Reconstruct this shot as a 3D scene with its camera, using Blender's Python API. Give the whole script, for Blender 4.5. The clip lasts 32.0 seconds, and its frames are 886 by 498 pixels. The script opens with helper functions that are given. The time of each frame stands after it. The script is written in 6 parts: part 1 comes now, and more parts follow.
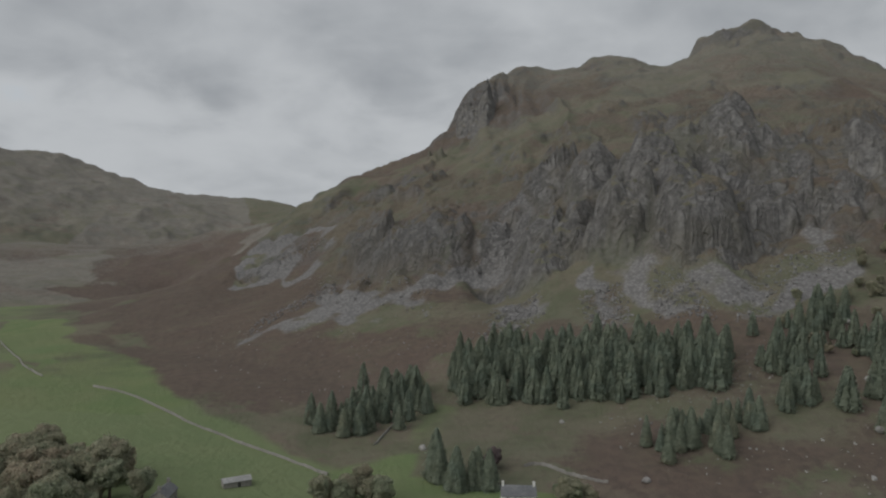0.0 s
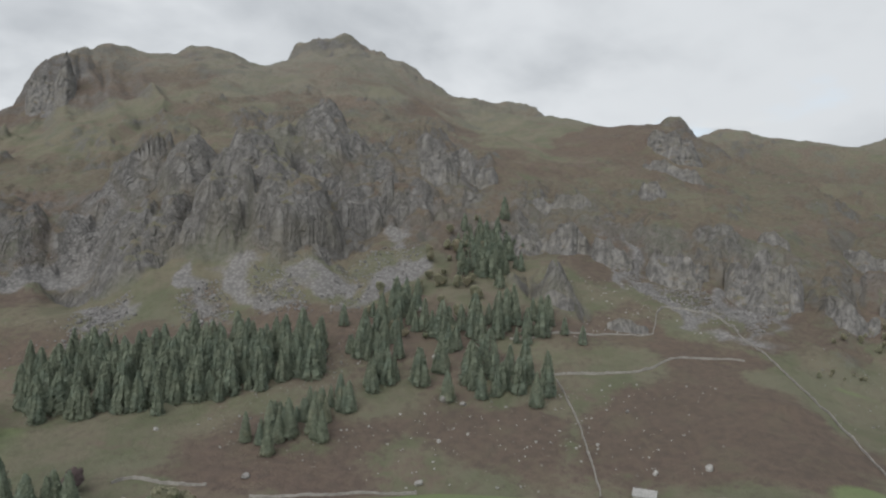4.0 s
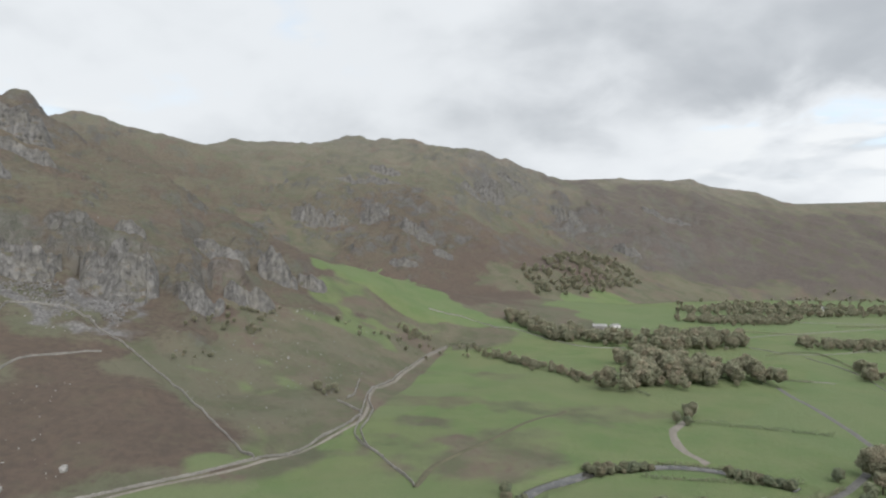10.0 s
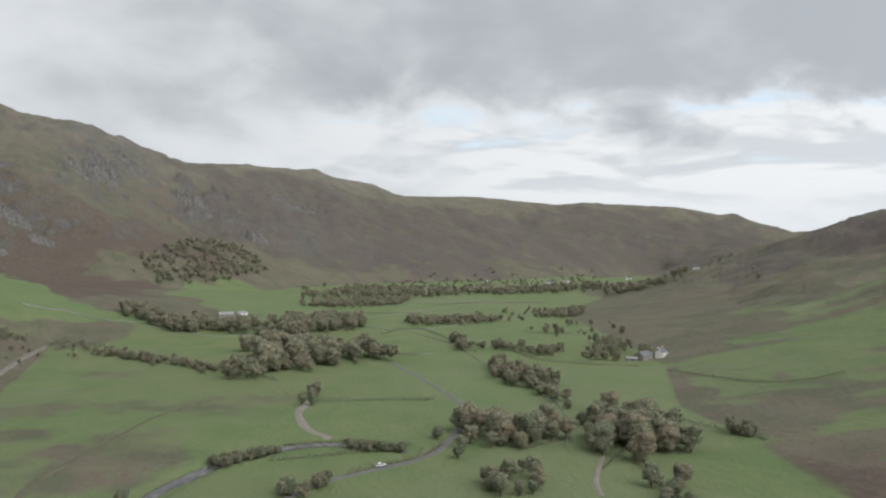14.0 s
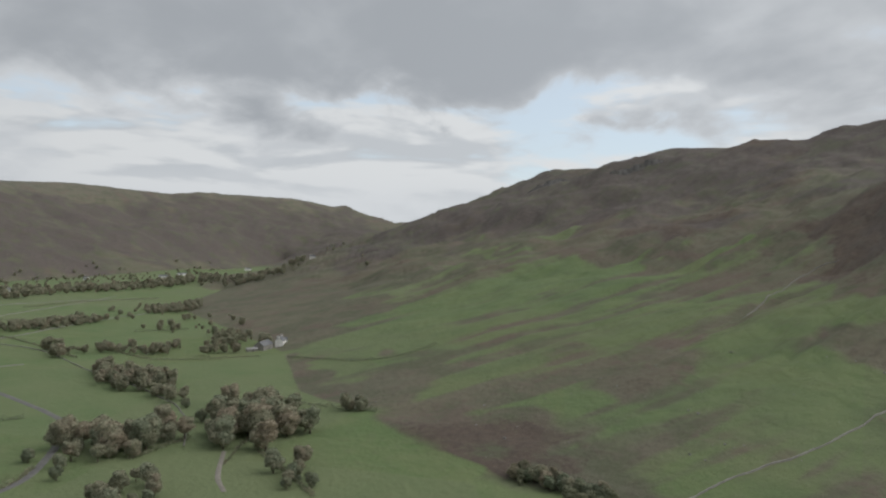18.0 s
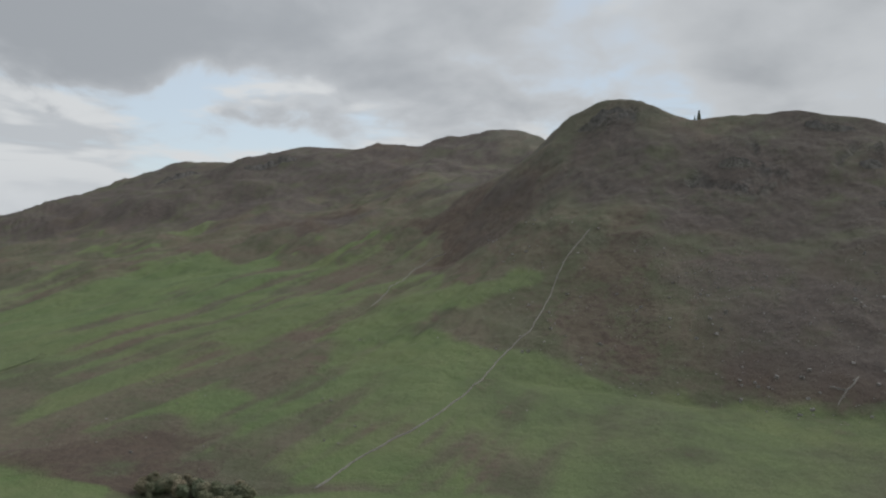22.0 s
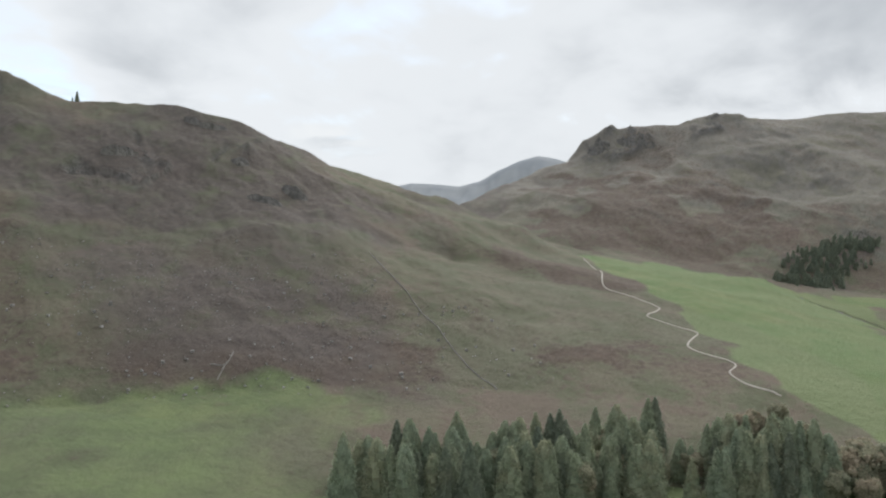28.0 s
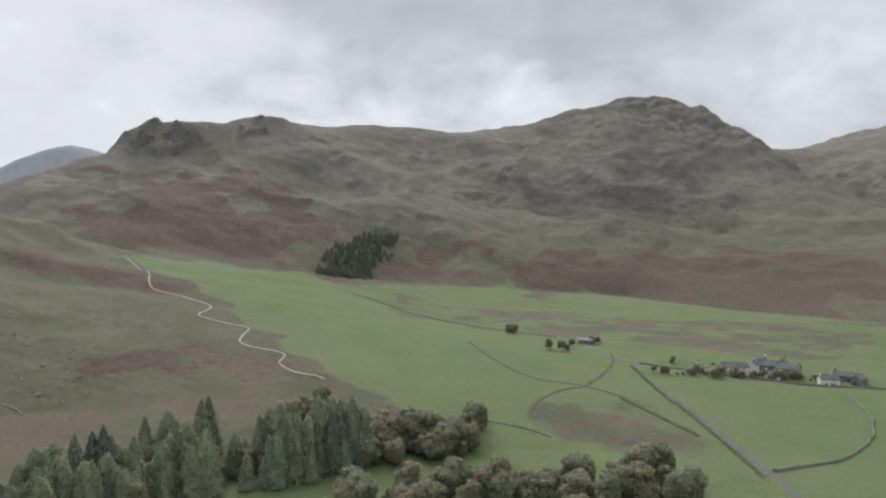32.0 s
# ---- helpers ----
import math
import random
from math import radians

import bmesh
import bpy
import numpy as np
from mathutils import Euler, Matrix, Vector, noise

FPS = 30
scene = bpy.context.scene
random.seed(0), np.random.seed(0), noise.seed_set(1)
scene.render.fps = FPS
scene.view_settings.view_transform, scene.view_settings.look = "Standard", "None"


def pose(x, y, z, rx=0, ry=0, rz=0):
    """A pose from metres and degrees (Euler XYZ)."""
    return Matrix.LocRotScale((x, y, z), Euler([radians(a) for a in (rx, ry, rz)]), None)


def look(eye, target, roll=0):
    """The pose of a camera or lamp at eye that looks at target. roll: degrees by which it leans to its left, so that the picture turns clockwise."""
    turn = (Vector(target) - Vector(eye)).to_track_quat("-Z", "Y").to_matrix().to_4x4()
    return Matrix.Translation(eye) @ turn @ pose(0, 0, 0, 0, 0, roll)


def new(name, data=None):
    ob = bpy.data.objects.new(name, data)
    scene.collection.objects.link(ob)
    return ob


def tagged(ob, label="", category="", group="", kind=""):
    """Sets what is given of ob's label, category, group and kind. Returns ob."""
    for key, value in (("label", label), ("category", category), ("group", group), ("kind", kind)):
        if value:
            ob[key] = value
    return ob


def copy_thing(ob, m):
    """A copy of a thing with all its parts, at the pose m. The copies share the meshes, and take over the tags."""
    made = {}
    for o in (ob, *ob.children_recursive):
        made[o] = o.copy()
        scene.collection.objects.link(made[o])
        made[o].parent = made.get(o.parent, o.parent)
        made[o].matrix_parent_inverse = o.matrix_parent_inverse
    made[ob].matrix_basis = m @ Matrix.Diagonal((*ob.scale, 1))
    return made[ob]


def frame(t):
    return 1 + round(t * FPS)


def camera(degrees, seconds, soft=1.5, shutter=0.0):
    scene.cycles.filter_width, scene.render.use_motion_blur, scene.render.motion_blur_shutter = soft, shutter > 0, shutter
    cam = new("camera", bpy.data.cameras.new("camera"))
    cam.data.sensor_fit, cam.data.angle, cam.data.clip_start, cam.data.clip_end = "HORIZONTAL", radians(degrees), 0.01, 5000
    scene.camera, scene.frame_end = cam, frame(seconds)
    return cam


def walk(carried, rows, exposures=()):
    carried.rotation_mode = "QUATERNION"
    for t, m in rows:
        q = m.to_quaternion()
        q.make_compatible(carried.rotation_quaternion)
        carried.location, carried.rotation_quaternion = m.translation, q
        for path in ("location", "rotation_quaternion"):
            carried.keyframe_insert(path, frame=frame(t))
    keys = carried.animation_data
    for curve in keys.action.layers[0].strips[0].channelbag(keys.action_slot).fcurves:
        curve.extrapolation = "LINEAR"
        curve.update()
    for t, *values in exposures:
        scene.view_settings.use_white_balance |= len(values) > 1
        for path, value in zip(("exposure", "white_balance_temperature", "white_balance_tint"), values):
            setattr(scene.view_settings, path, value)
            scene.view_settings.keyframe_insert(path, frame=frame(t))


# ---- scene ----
EYE = (0.0, 0.0, 95.0)
cam = camera(64.82, 32.0, soft=2.2)
# seconds, pitch, roll, yaw
PATH = [
    (0.0, -0.59, -0.67, -6.62),
    (0.5, -0.56, -0.81, -10.70),
    (1.0, -0.52, -0.79, -15.18),
    (1.5, -0.53, -0.82, -19.67),
    (2.0, -0.50, -0.89, -23.53),
    (2.5, -0.49, -0.95, -27.47),
    (3.0, -0.47, -1.02, -31.21),
    (3.5, -0.41, -1.09, -34.88),
    (5.5, -0.29, -1.15, -50.33),
    (6.0, -0.23, -1.17, -54.38),
    (6.5, -0.19, -1.12, -58.62),
    (7.0, -0.16, -1.12, -63.04),
    (7.5, -0.16, -1.22, -67.19),
    (8.0, -0.16, -1.21, -71.24),
    (8.5, -0.15, -1.34, -75.32),
    (9.0, -0.20, -1.33, -79.48),
    (9.5, -0.19, -1.26, -83.70),
    (10.0, -0.23, -1.30, -88.12),
    (10.5, -0.29, -1.29, -92.20),
    (11.0, -0.31, -1.30, -95.98),
    (11.5, -0.37, -1.32, -99.44),
    (12.0, -0.40, -1.40, -102.96),
    (12.5, -0.46, -1.44, -106.77),
    (13.0, -0.51, -1.48, -110.68),
    (13.5, -0.54, -1.50, -114.41),
    (14.0, -0.56, -1.55, -118.04),
    (14.5, -0.56, -1.49, -121.79),
    (16.5, -0.57, -1.12, -137.74),
    (17.0, -0.61, -1.03, -141.29),
    (17.5, -0.61, -1.03, -144.84),
    (18.0, -0.63, -0.97, -148.62),
    (18.5, -0.64, -0.91, -152.64),
    (19.0, -0.63, -0.91, -156.67),
    (19.5, -0.57, -0.88, -160.02),
    (20.0, -0.55, -0.90, -163.18),
    (20.5, -0.55, -0.90, -166.64),
    (21.0, -0.52, -0.82, -170.47),
    (21.5, -0.52, -0.73, -174.09),
    (22.0, -0.54, -0.71, -177.93),
    (22.5, -0.56, -0.75, -181.33),
    (23.0, -0.56, -0.69, -184.89),
    (23.5, -0.58, -0.65, -188.57),
    (24.0, -0.62, -0.57, -192.65),
    (24.5, -0.66, -0.53, -197.17),
    (25.0, -0.70, -0.51, -201.77),
    (25.5, -0.73, -0.39, -206.51),
    (27.5, -0.93, -0.30, -221.84),
    (28.0, -0.98, -0.25, -225.55),
    (28.5, -1.04, -0.13, -229.71),
    (29.0, -1.09, -0.09, -234.43),
    (29.5, -1.13, 0.01, -238.99),
    (30.0, -1.16, 0.08, -243.43),
    (30.5, -1.14, 0.21, -248.17),
    (31.0, -1.14, 0.25, -252.66),
    (31.5, -1.18, 0.32, -256.88),
    (32.0, -1.19, 0.31, -261.29),
]
EXPOSURE = [
    (0.0, 0.00, 6180, 10), (1.0, 0.09, 6180, 10), (2.0, 0.27, 6180, 10), (3.5, 0.57, 6180, 10), (5.5, 0.74, 6180, 10), (7.0, 0.84, 6180, 10), (10.0, 0.87, 6180, 10),
    (13.0, 0.75, 6180, 10), (16.5, 0.54, 6180, 10), (19.0, 0.24, 6180, 10), (21.0, 0.17, 6180, 10), (23.0, 0.47, 6180, 10), (25.0, 0.84, 6180, 10), (28.0, 0.92, 6180, 10), (32.0, 0.84, 6180, 10),
]
walk(cam, [(t, pose(*EYE, 90 + p, r, y)) for t, p, r, y in PATH], EXPOSURE)


# ---- node helpers ----
class Nodes:
    """Short hand for building node trees."""

    def __init__(self, tree):
        self.tree = tree
        tree.nodes.clear()

    def add(self, kind, **inputs):
        n = self.tree.nodes.new(kind)
        for k, v in inputs.items():
            self.put(n, k, v)
        return n

    def put(self, n, k, v):
        s = n.inputs[int(k[1:])] if k[0] == "i" and k[1:].isdigit() else n.inputs[k.replace("_", " ")]
        if isinstance(v, bpy.types.NodeSocket):
            self.tree.links.new(v, s)
        elif isinstance(v, bpy.types.Node):
            self.tree.links.new(v.outputs[0], s)
        else:
            s.default_value = v

    def math(self, op, a, b=0.0, c=None, clamp=False):
        n = self.add("ShaderNodeMath", i0=a, i1=b)
        n.operation, n.use_clamp = op, clamp
        if c is not None:
            self.put(n, "i2", c)
        return n.outputs[0]

    def noise(self, vec, scale, detail=4.0, rough=0.55, distort=0.0):
        n = self.add("ShaderNodeTexNoise", Scale=scale, Detail=detail, Roughness=rough, Distortion=distort)
        if vec is not None:
            self.put(n, "Vector", vec)
        return n.outputs[0]

    def step(self, v, lo, hi):
        n = self.add("ShaderNodeMapRange", Value=v)
        n.interpolation_type = "SMOOTHSTEP"
        n.inputs[1].default_value, n.inputs[2].default_value = lo, hi
        return n.outputs[0]

    def mix(self, f, a, b, blend="MIX"):
        n = self.tree.nodes.new("ShaderNodeMix")
        n.data_type, n.blend_type = "RGBA", blend
        for s, v in ((n.inputs[0], f), (n.inputs[6], a), (n.inputs[7], b)):
            if isinstance(v, bpy.types.NodeSocket):
                self.tree.links.new(v, s)
            else:
                s.default_value = v if not isinstance(v, tuple) else (*v, 1) if len(v) == 3 else v
        return n.outputs[2]


def material(name):
    m = bpy.data.materials.new(name)
    m.use_nodes = True
    return m, Nodes(m.node_tree)


# ---- sky and sun ----
SUN_BEARING, SUN_HEIGHT = 246.0, 42.0       # degrees, clockwise from ahead
sun = new("sun", bpy.data.lights.new("sun", "SUN"))
sun.data.energy, sun.data.angle, sun.data.color = 1.65, radians(60), (1.0, 0.95, 0.88)
sun.matrix_world = look((0, 0, 0), (-math.sin(radians(SUN_BEARING)), -math.cos(radians(SUN_BEARING)), -math.tan(radians(SUN_HEIGHT))))
tagged(sun, kind="structure")

world = bpy.data.worlds.new("sky")
scene.world = world
world.use_nodes = True
w = Nodes(world.node_tree)
sky = w.add("ShaderNodeTexSky")
sky.sky_type, sky.sun_disc = "NISHITA", False
sky.sun_elevation, sky.sun_rotation = radians(SUN_HEIGHT), radians(SUN_BEARING)
way = w.add("ShaderNodeTexCoord").outputs["Generated"]
sep = w.add("ShaderNodeSeparateXYZ", Vector=way)
up = w.math("MAXIMUM", sep.outputs[2], 0.0)
bearing = w.math("FRACT", w.math("ADD", w.math("DIVIDE", w.math("ARCTAN2", sep.outputs[0], sep.outputs[1]), 2 * math.pi), 1.0))
height = w.math("DIVIDE", w.math("ARCSINE", up), radians(1))
depth = w.math("DIVIDE", 1.0, w.math("ADD", up, 0.40))
flat = w.add("ShaderNodeCombineXYZ", X=w.math("MULTIPLY", sep.outputs[0], depth), Y=w.math("MULTIPLY", sep.outputs[1], depth)).outputs[0]


def ring(stops):
    """A value that changes smoothly with the bearing: (degrees, value)."""
    n = w.tree.nodes.new("ShaderNodeValToRGB")
    n.color_ramp.interpolation = "EASE"
    e = n.color_ramp.elements
    stops = sorted((d % 360 / 360, v) for d, v in stops)
    first, last = stops[0], stops[-1]
    gap = first[0] + 1 - last[0]
    seam = last[1] + (first[1] - last[1]) * (1 - last[0]) / gap
    stops = [(0.0, seam)] + stops + [(1.0, seam)]
    while len(e) < len(stops):
        e.new(0.5)
    for el, (q, v) in zip(e, stops):
        el.position, el.color = q, (v, v, v, 1)
    w.put(n, "Fac", bearing)
    return n.outputs[0]


# the cloud layer: heavy banks to the south-east and west, thin and bright to the north-east and south-west
high = ring([(335, .40), (7, .46), (30, .44), (45, .28), (60, .06), (80, .12), (100, .36), (115, .62), (137, .82), (157, .82), (174, .60), (190, .32), (203, .20), (216, .05), (230, .02), (242, .34), (254, .62), (270, .66), (290, .60)])
low = ring([(335, .10), (0, .26), (20, .22), (40, .16), (55, .04), (75, .22), (95, .26), (110, .12), (125, .02), (140, .14), (157, .26), (174, .26), (190, .10), (203, .0), (228, .0), (250, .06), (265, .20), (282, .42)])
bank = w.noise(flat, 1.9, 4.0, 0.48, 0.5)
body = w.noise(flat, 5.0, 5.0, 0.50, 0.3)
puff = w.noise(flat, 11.0, 4.0, 0.5, 0.2)
lump = w.math("ADD", w.math("ADD", w.math("MULTIPLY", bank, 0.58), w.math("MULTIPLY", body, 0.34)), w.math("MULTIPLY", puff, 0.08))
lean = w.step(w.math("ADD", height, w.math("MULTIPLY", w.math("SUBTRACT", body, 0.5), 9.0)), 7.5, 14.0)
heavy = w.math("ADD", w.math("MULTIPLY", high, lean), w.math("MULTIPLY", low, w.math("SUBTRACT", 1.0, lean)))
shade = w.math("ADD", heavy, w.math("MULTIPLY", w.math("SUBTRACT", lump, 0.5), 2.1))
cloud = w.mix(w.step(shade, 0.02, 0.95), (0.490, 0.495, 0.490), (0.280, 0.290, 0.298))
clear = w.mix(1.0, sky.outputs[0], (0.14, 0.14, 0.14), "MULTIPLY")
pale = w.mix(0.74, clear, (0.46, 0.49, 0.49))
# low heaps of cumulus far off, bright above and grey beneath
level = w.math("SQRT", w.math("MAXIMUM", w.math("SUBTRACT", 1.0, w.math("MULTIPLY", up, up)), 0.01))
drum = w.add("ShaderNodeCombineXYZ", X=w.math("DIVIDE", sep.outputs[0], level), Y=w.math("DIVIDE", sep.outputs[1], level), Z=w.math("MULTIPLY", height, 0.075)).outputs[0]
heap = w.noise(drum, 3.6, 6.0, 0.52, 0.25)
under = w.noise(w.add("ShaderNodeVectorMath", i0=drum, i1=(0.0, 0.0, 0.07)).outputs[0], 3.6, 3.0, 0.5, 0.25)
fill = w.math("SUBTRACT", 0.72, w.math("MULTIPLY", w.step(height, 4.0, 13.0), 0.30))
heaped = w.step(w.math("SUBTRACT", w.math("ADD", heap, fill), 1.0), 0.0, 0.10)
lit = w.mix(w.step(w.math("SUBTRACT", under, heap), -0.02, 0.08), (0.520, 0.520, 0.505), (0.400, 0.410, 0.412))
pale = w.mix(heaped, pale, lit)
hole = ring([(335, .25), (20, .25), (60, .14), (100, .22), (120, .45), (150, .78), (185, .56), (205, .22), (228, .15), (265, .30), (285, .2)])
gap = w.math("MULTIPLY", w.step(w.math("SUBTRACT", hole, shade), 0.16, 0.46), w.step(height, 2.0, 6.0))
colour = w.mix(gap, cloud, pale)
# cloud brightness scaled by bearing, lower north-east and south-west to hold back white
dimming = ring([(335, 1.0), (15, 1.02), (40, 1.0), (60, .95), (85, .93), (105, .96), (135, 1.04), (165, 1.10), (185, 1.02), (205, .93), (232, .90), (265, .93), (290, .95)])
colour = w.mix(1.0, colour, w.add("ShaderNodeCombineColor", Red=dimming, Green=dimming, Blue=dimming).outputs[0], "MULTIPLY")
back = w.add("ShaderNodeBackground", Color=colour, Strength=1.0)
w.add("ShaderNodeOutputWorld", Surface=back)


# ---- materials ----
def ground_material():
    m, n = material("fell_ground")
    pos = n.add("ShaderNodeNewGeometry")
    p, normal = pos.outputs["Position"], pos.outputs["Normal"]
    steep = n.add("ShaderNodeSeparateXYZ", Vector=normal).outputs[2]

    def attr(name):
        a = n.add("ShaderNodeAttribute")
        a.attribute_name = name
        return a.outputs["Fac"]

    big = n.noise(p, 0.006, 5.0, 0.6)
    mid = n.noise(p, 0.035, 6.0, 0.62)
    small = n.noise(p, 0.22, 6.0, 0.65)
    fine = n.noise(p, 1.3, 4.0, 0.7)
    # rough fell grass; high and far ground paled and greyed, partly to paint haze
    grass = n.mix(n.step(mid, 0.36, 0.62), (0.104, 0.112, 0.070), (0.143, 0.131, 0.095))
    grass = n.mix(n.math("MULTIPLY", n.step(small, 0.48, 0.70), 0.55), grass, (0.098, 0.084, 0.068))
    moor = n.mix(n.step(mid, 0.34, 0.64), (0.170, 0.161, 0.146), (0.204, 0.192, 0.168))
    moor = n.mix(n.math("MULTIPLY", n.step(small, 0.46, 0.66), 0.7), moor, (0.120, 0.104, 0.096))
    grass = n.mix(n.math("MULTIPLY", attr("upland_haze"), 0.85), grass, moor)
    # rust and olive patches, as bracken and moss come and go
    drift = n.noise(p, 0.013, 5.0, 0.6, 0.8)
    rust = n.math("MULTIPLY", n.step(n.math("ADD", drift, n.math("MULTIPLY", n.math("SUBTRACT", small, 0.5), 0.35)), 0.53, 0.64), n.math("SUBTRACT", 0.62, n.math("MULTIPLY", attr("upland_haze"), 0.35)))
    olive = n.math("MULTIPLY", n.step(n.math("ADD", drift, n.math("MULTIPLY", n.math("SUBTRACT", small, 0.5), 0.35)), 0.47, 0.37), 0.60)
    grass = n.mix(rust, grass, n.mix(small, (0.172, 0.128, 0.106), (0.118, 0.090, 0.078)))
    grass = n.mix(olive, grass, n.mix(small, (0.118, 0.120, 0.084), (0.156, 0.150, 0.108)))
    brack = n.mix(n.step(small, 0.35, 0.68), (0.118, 0.087, 0.072), (0.086, 0.068, 0.058))
    brack = n.mix(n.math("MULTIPLY", n.step(mid, 0.50, 0.70), 0.55), brack, (0.118, 0.108, 0.075))
    amount = n.step(n.math("ADD", attr("bracken"), n.math("MULTIPLY", n.math("SUBTRACT", n.math("ADD", small, mid), 1.0), 1.3)), 0.18, 0.88)
    col = n.mix(n.math("MULTIPLY", amount, 0.88), grass, brack)
    lush = n.mix(n.step(mid, 0.35, 0.66), (0.118, 0.168, 0.068), (0.156, 0.188, 0.086))
    lush = n.mix(n.math("MULTIPLY", n.step(small, 0.50, 0.75), 0.5), lush, (0.158, 0.152, 0.098))
    lush = n.mix(n.math("MULTIPLY", n.step(big, 0.45, 0.62), 0.5), lush, (0.135, 0.148, 0.082))
    plots = n.add("ShaderNodeTexVoronoi", Vector=p, Scale=0.0065)
    plot = n.add("ShaderNodeSeparateColor", Color=plots.outputs["Color"]).outputs[0]
    lush = n.mix(n.math("MULTIPLY", plot, 0.55), lush, (0.128, 0.186, 0.088))
    lush = n.mix(n.math("MULTIPLY", n.step(plot, 0.6, 0.95), 0.4), lush, (0.165, 0.175, 0.098))
    col = n.mix(n.step(n.math("ADD", attr("lush"), n.math("MULTIPLY", n.math("SUBTRACT", mid, 0.5), 0.9)), 0.25, 0.75), col, lush)
    # dark heath, its browns lowered further to paint the south hill's shade
    heath = n.mix(n.step(small, 0.38, 0.66), (0.088, 0.076, 0.072), (0.124, 0.106, 0.095))
    col = n.mix(n.math("MULTIPLY", attr("heath"), n.math("MULTIPLY", n.step(n.math("ADD", n.math("MULTIPLY", mid, 0.6), n.math("MULTIPLY", drift, 0.4)), 0.34, 0.54), 0.9)), col, heath)
    stone = n.mix(n.step(small, 0.35, 0.68), (0.125, 0.121, 0.117), (0.212, 0.207, 0.200))
    stone = n.mix(n.math("MULTIPLY", n.step(fine, 0.5, 0.75), 0.6), stone, (0.095, 0.092, 0.090))
    stone = n.mix(n.math("MULTIPLY", n.step(mid, 0.46, 0.68), 0.5), stone, (0.135, 0.128, 0.105))
    tall = n.add("ShaderNodeMapping", Vector=p, Scale=(1.0, 1.0, 0.22))
    crack = n.noise(tall.outputs[0], 0.10, 5.0, 0.62, 0.6)
    ridge = n.math("ABSOLUTE", n.math("SUBTRACT", crack, 0.5))
    stone = n.mix(n.math("MULTIPLY", n.step(ridge, 0.035, 0.0), 0.5), stone, (0.078, 0.075, 0.072))
    # grass keeps to the ledges of the crags
    bare = n.math("MULTIPLY", attr("rock"), n.step(n.math("ADD", steep, n.math("ADD", n.math("MULTIPLY", n.math("SUBTRACT", small, 0.5), 0.8), n.math("MULTIPLY", n.math("SUBTRACT", mid, 0.5), 0.9))), 0.92, 0.64), clamp=True)
    col = n.mix(bare, col, stone)
    blocks = n.add("ShaderNodeTexVoronoi", Vector=p, Scale=0.40)
    rubble = n.mix(n.step(blocks.outputs[0], 0.1, 0.7), (0.225, 0.219, 0.214), (0.140, 0.136, 0.132))
    col = n.mix(n.step(n.math("ADD", attr("scree"), n.math("MULTIPLY", n.math("SUBTRACT", mid, 0.5), 1.6)), 0.40, 0.80), col, rubble)
    col = n.mix(n.math("MULTIPLY", n.step(big, 0.42, 0.62), 0.25), col, n.mix(1.0, col, (1.35, 1.32, 1.25), "MULTIPLY"))
    bump = n.add("ShaderNodeBump", Height=n.math("ADD", n.math("MULTIPLY", small, 1.6), n.math("ADD", n.math("MULTIPLY", fine, 0.45), n.math("MULTIPLY", n.math("MULTIPLY", bare, n.step(ridge, 0.0, 0.10)), 2.2))), Strength=0.75, Distance=1.5)
    bsdf = n.add("ShaderNodeBsdfPrincipled", Base_Color=col, Roughness=0.92, Normal=bump)
    bsdf.inputs["Specular IOR Level"].default_value = 0.2
    n.add("ShaderNodeOutputMaterial", Surface=bsdf)
    return m


GROUND = ground_material()


# ---- the land ----
RELIEF = {}
RELIEF["far_head"] = [(-1832, 2183, 590), (-1219, 2521, 395), (-1129, 2562, 391), (-1050, 2596, 390), (-950, 2634, 351), (-827, 2675, 306), (-762, 2694, 272), (-650, 2775, 264), (-387, 2874, 253), (-243, 2890, 218), (138, 2897, 112)]
RELIEF["head_foot"] = [(-742, 742, 12), (-500, 1036, -4), (-368, 1090, -3), (-318, 1209, 3)]
RELIEF["head_mid"] = [(-1344, 1344, 190), (-827, 1711, 94), (-667, 1779, 69), (-484, 1837, 49), (-325, 1973, 55)]
RELIEF["spur_west"] = [(-275, 708, 16), (-244, 793, 27), (-199, 826, 45), (-162, 865, 70), (-128, 901, 95), (-104, 934, 110), (-82, 977, 136), (-34, 1039, 171), (-2, 1080, 196), (34, 1119, 223), (103, 1186, 258), (147, 1231, 299), (164, 1249, 323), (181, 1267, 368)]
RELIEF["pikes_crest"] = [(181, 1267, 368), (251, 1306, 416), (309, 1345, 442), (368, 1372, 443), (419, 1388, 446), (465, 1384, 474), (511, 1378, 479), (556, 1372, 474), (581, 1372, 454), (630, 1361, 453), (659, 1359, 479), (675, 1356, 511), (701, 1349, 524), (752, 1332, 530), (784, 1325, 545), (813, 1314, 530), (842, 1301, 516), (891, 1268, 489), (888, 1271, 491), (942, 1244, 444), (1002, 1221, 421), (1063, 1196, 419), (1100, 1162, 426), (1132, 1102, 404), (1092, 1029, 371)]
RELIEF["stickle_crest"] = [(982, 926, 344), (973, 832, 322), (961, 768, 301), (943, 659, 285), (917, 625, 289), (916, 609, 294), (926, 594, 287), (932, 566, 259)]
RELIEF["spur_east"] = [(932, 566, 259), (925, 517, 228), (906, 424, 187), (854, 342, 152), (808, 263, 118), (774, 204, 95), (725, 148, 60)]
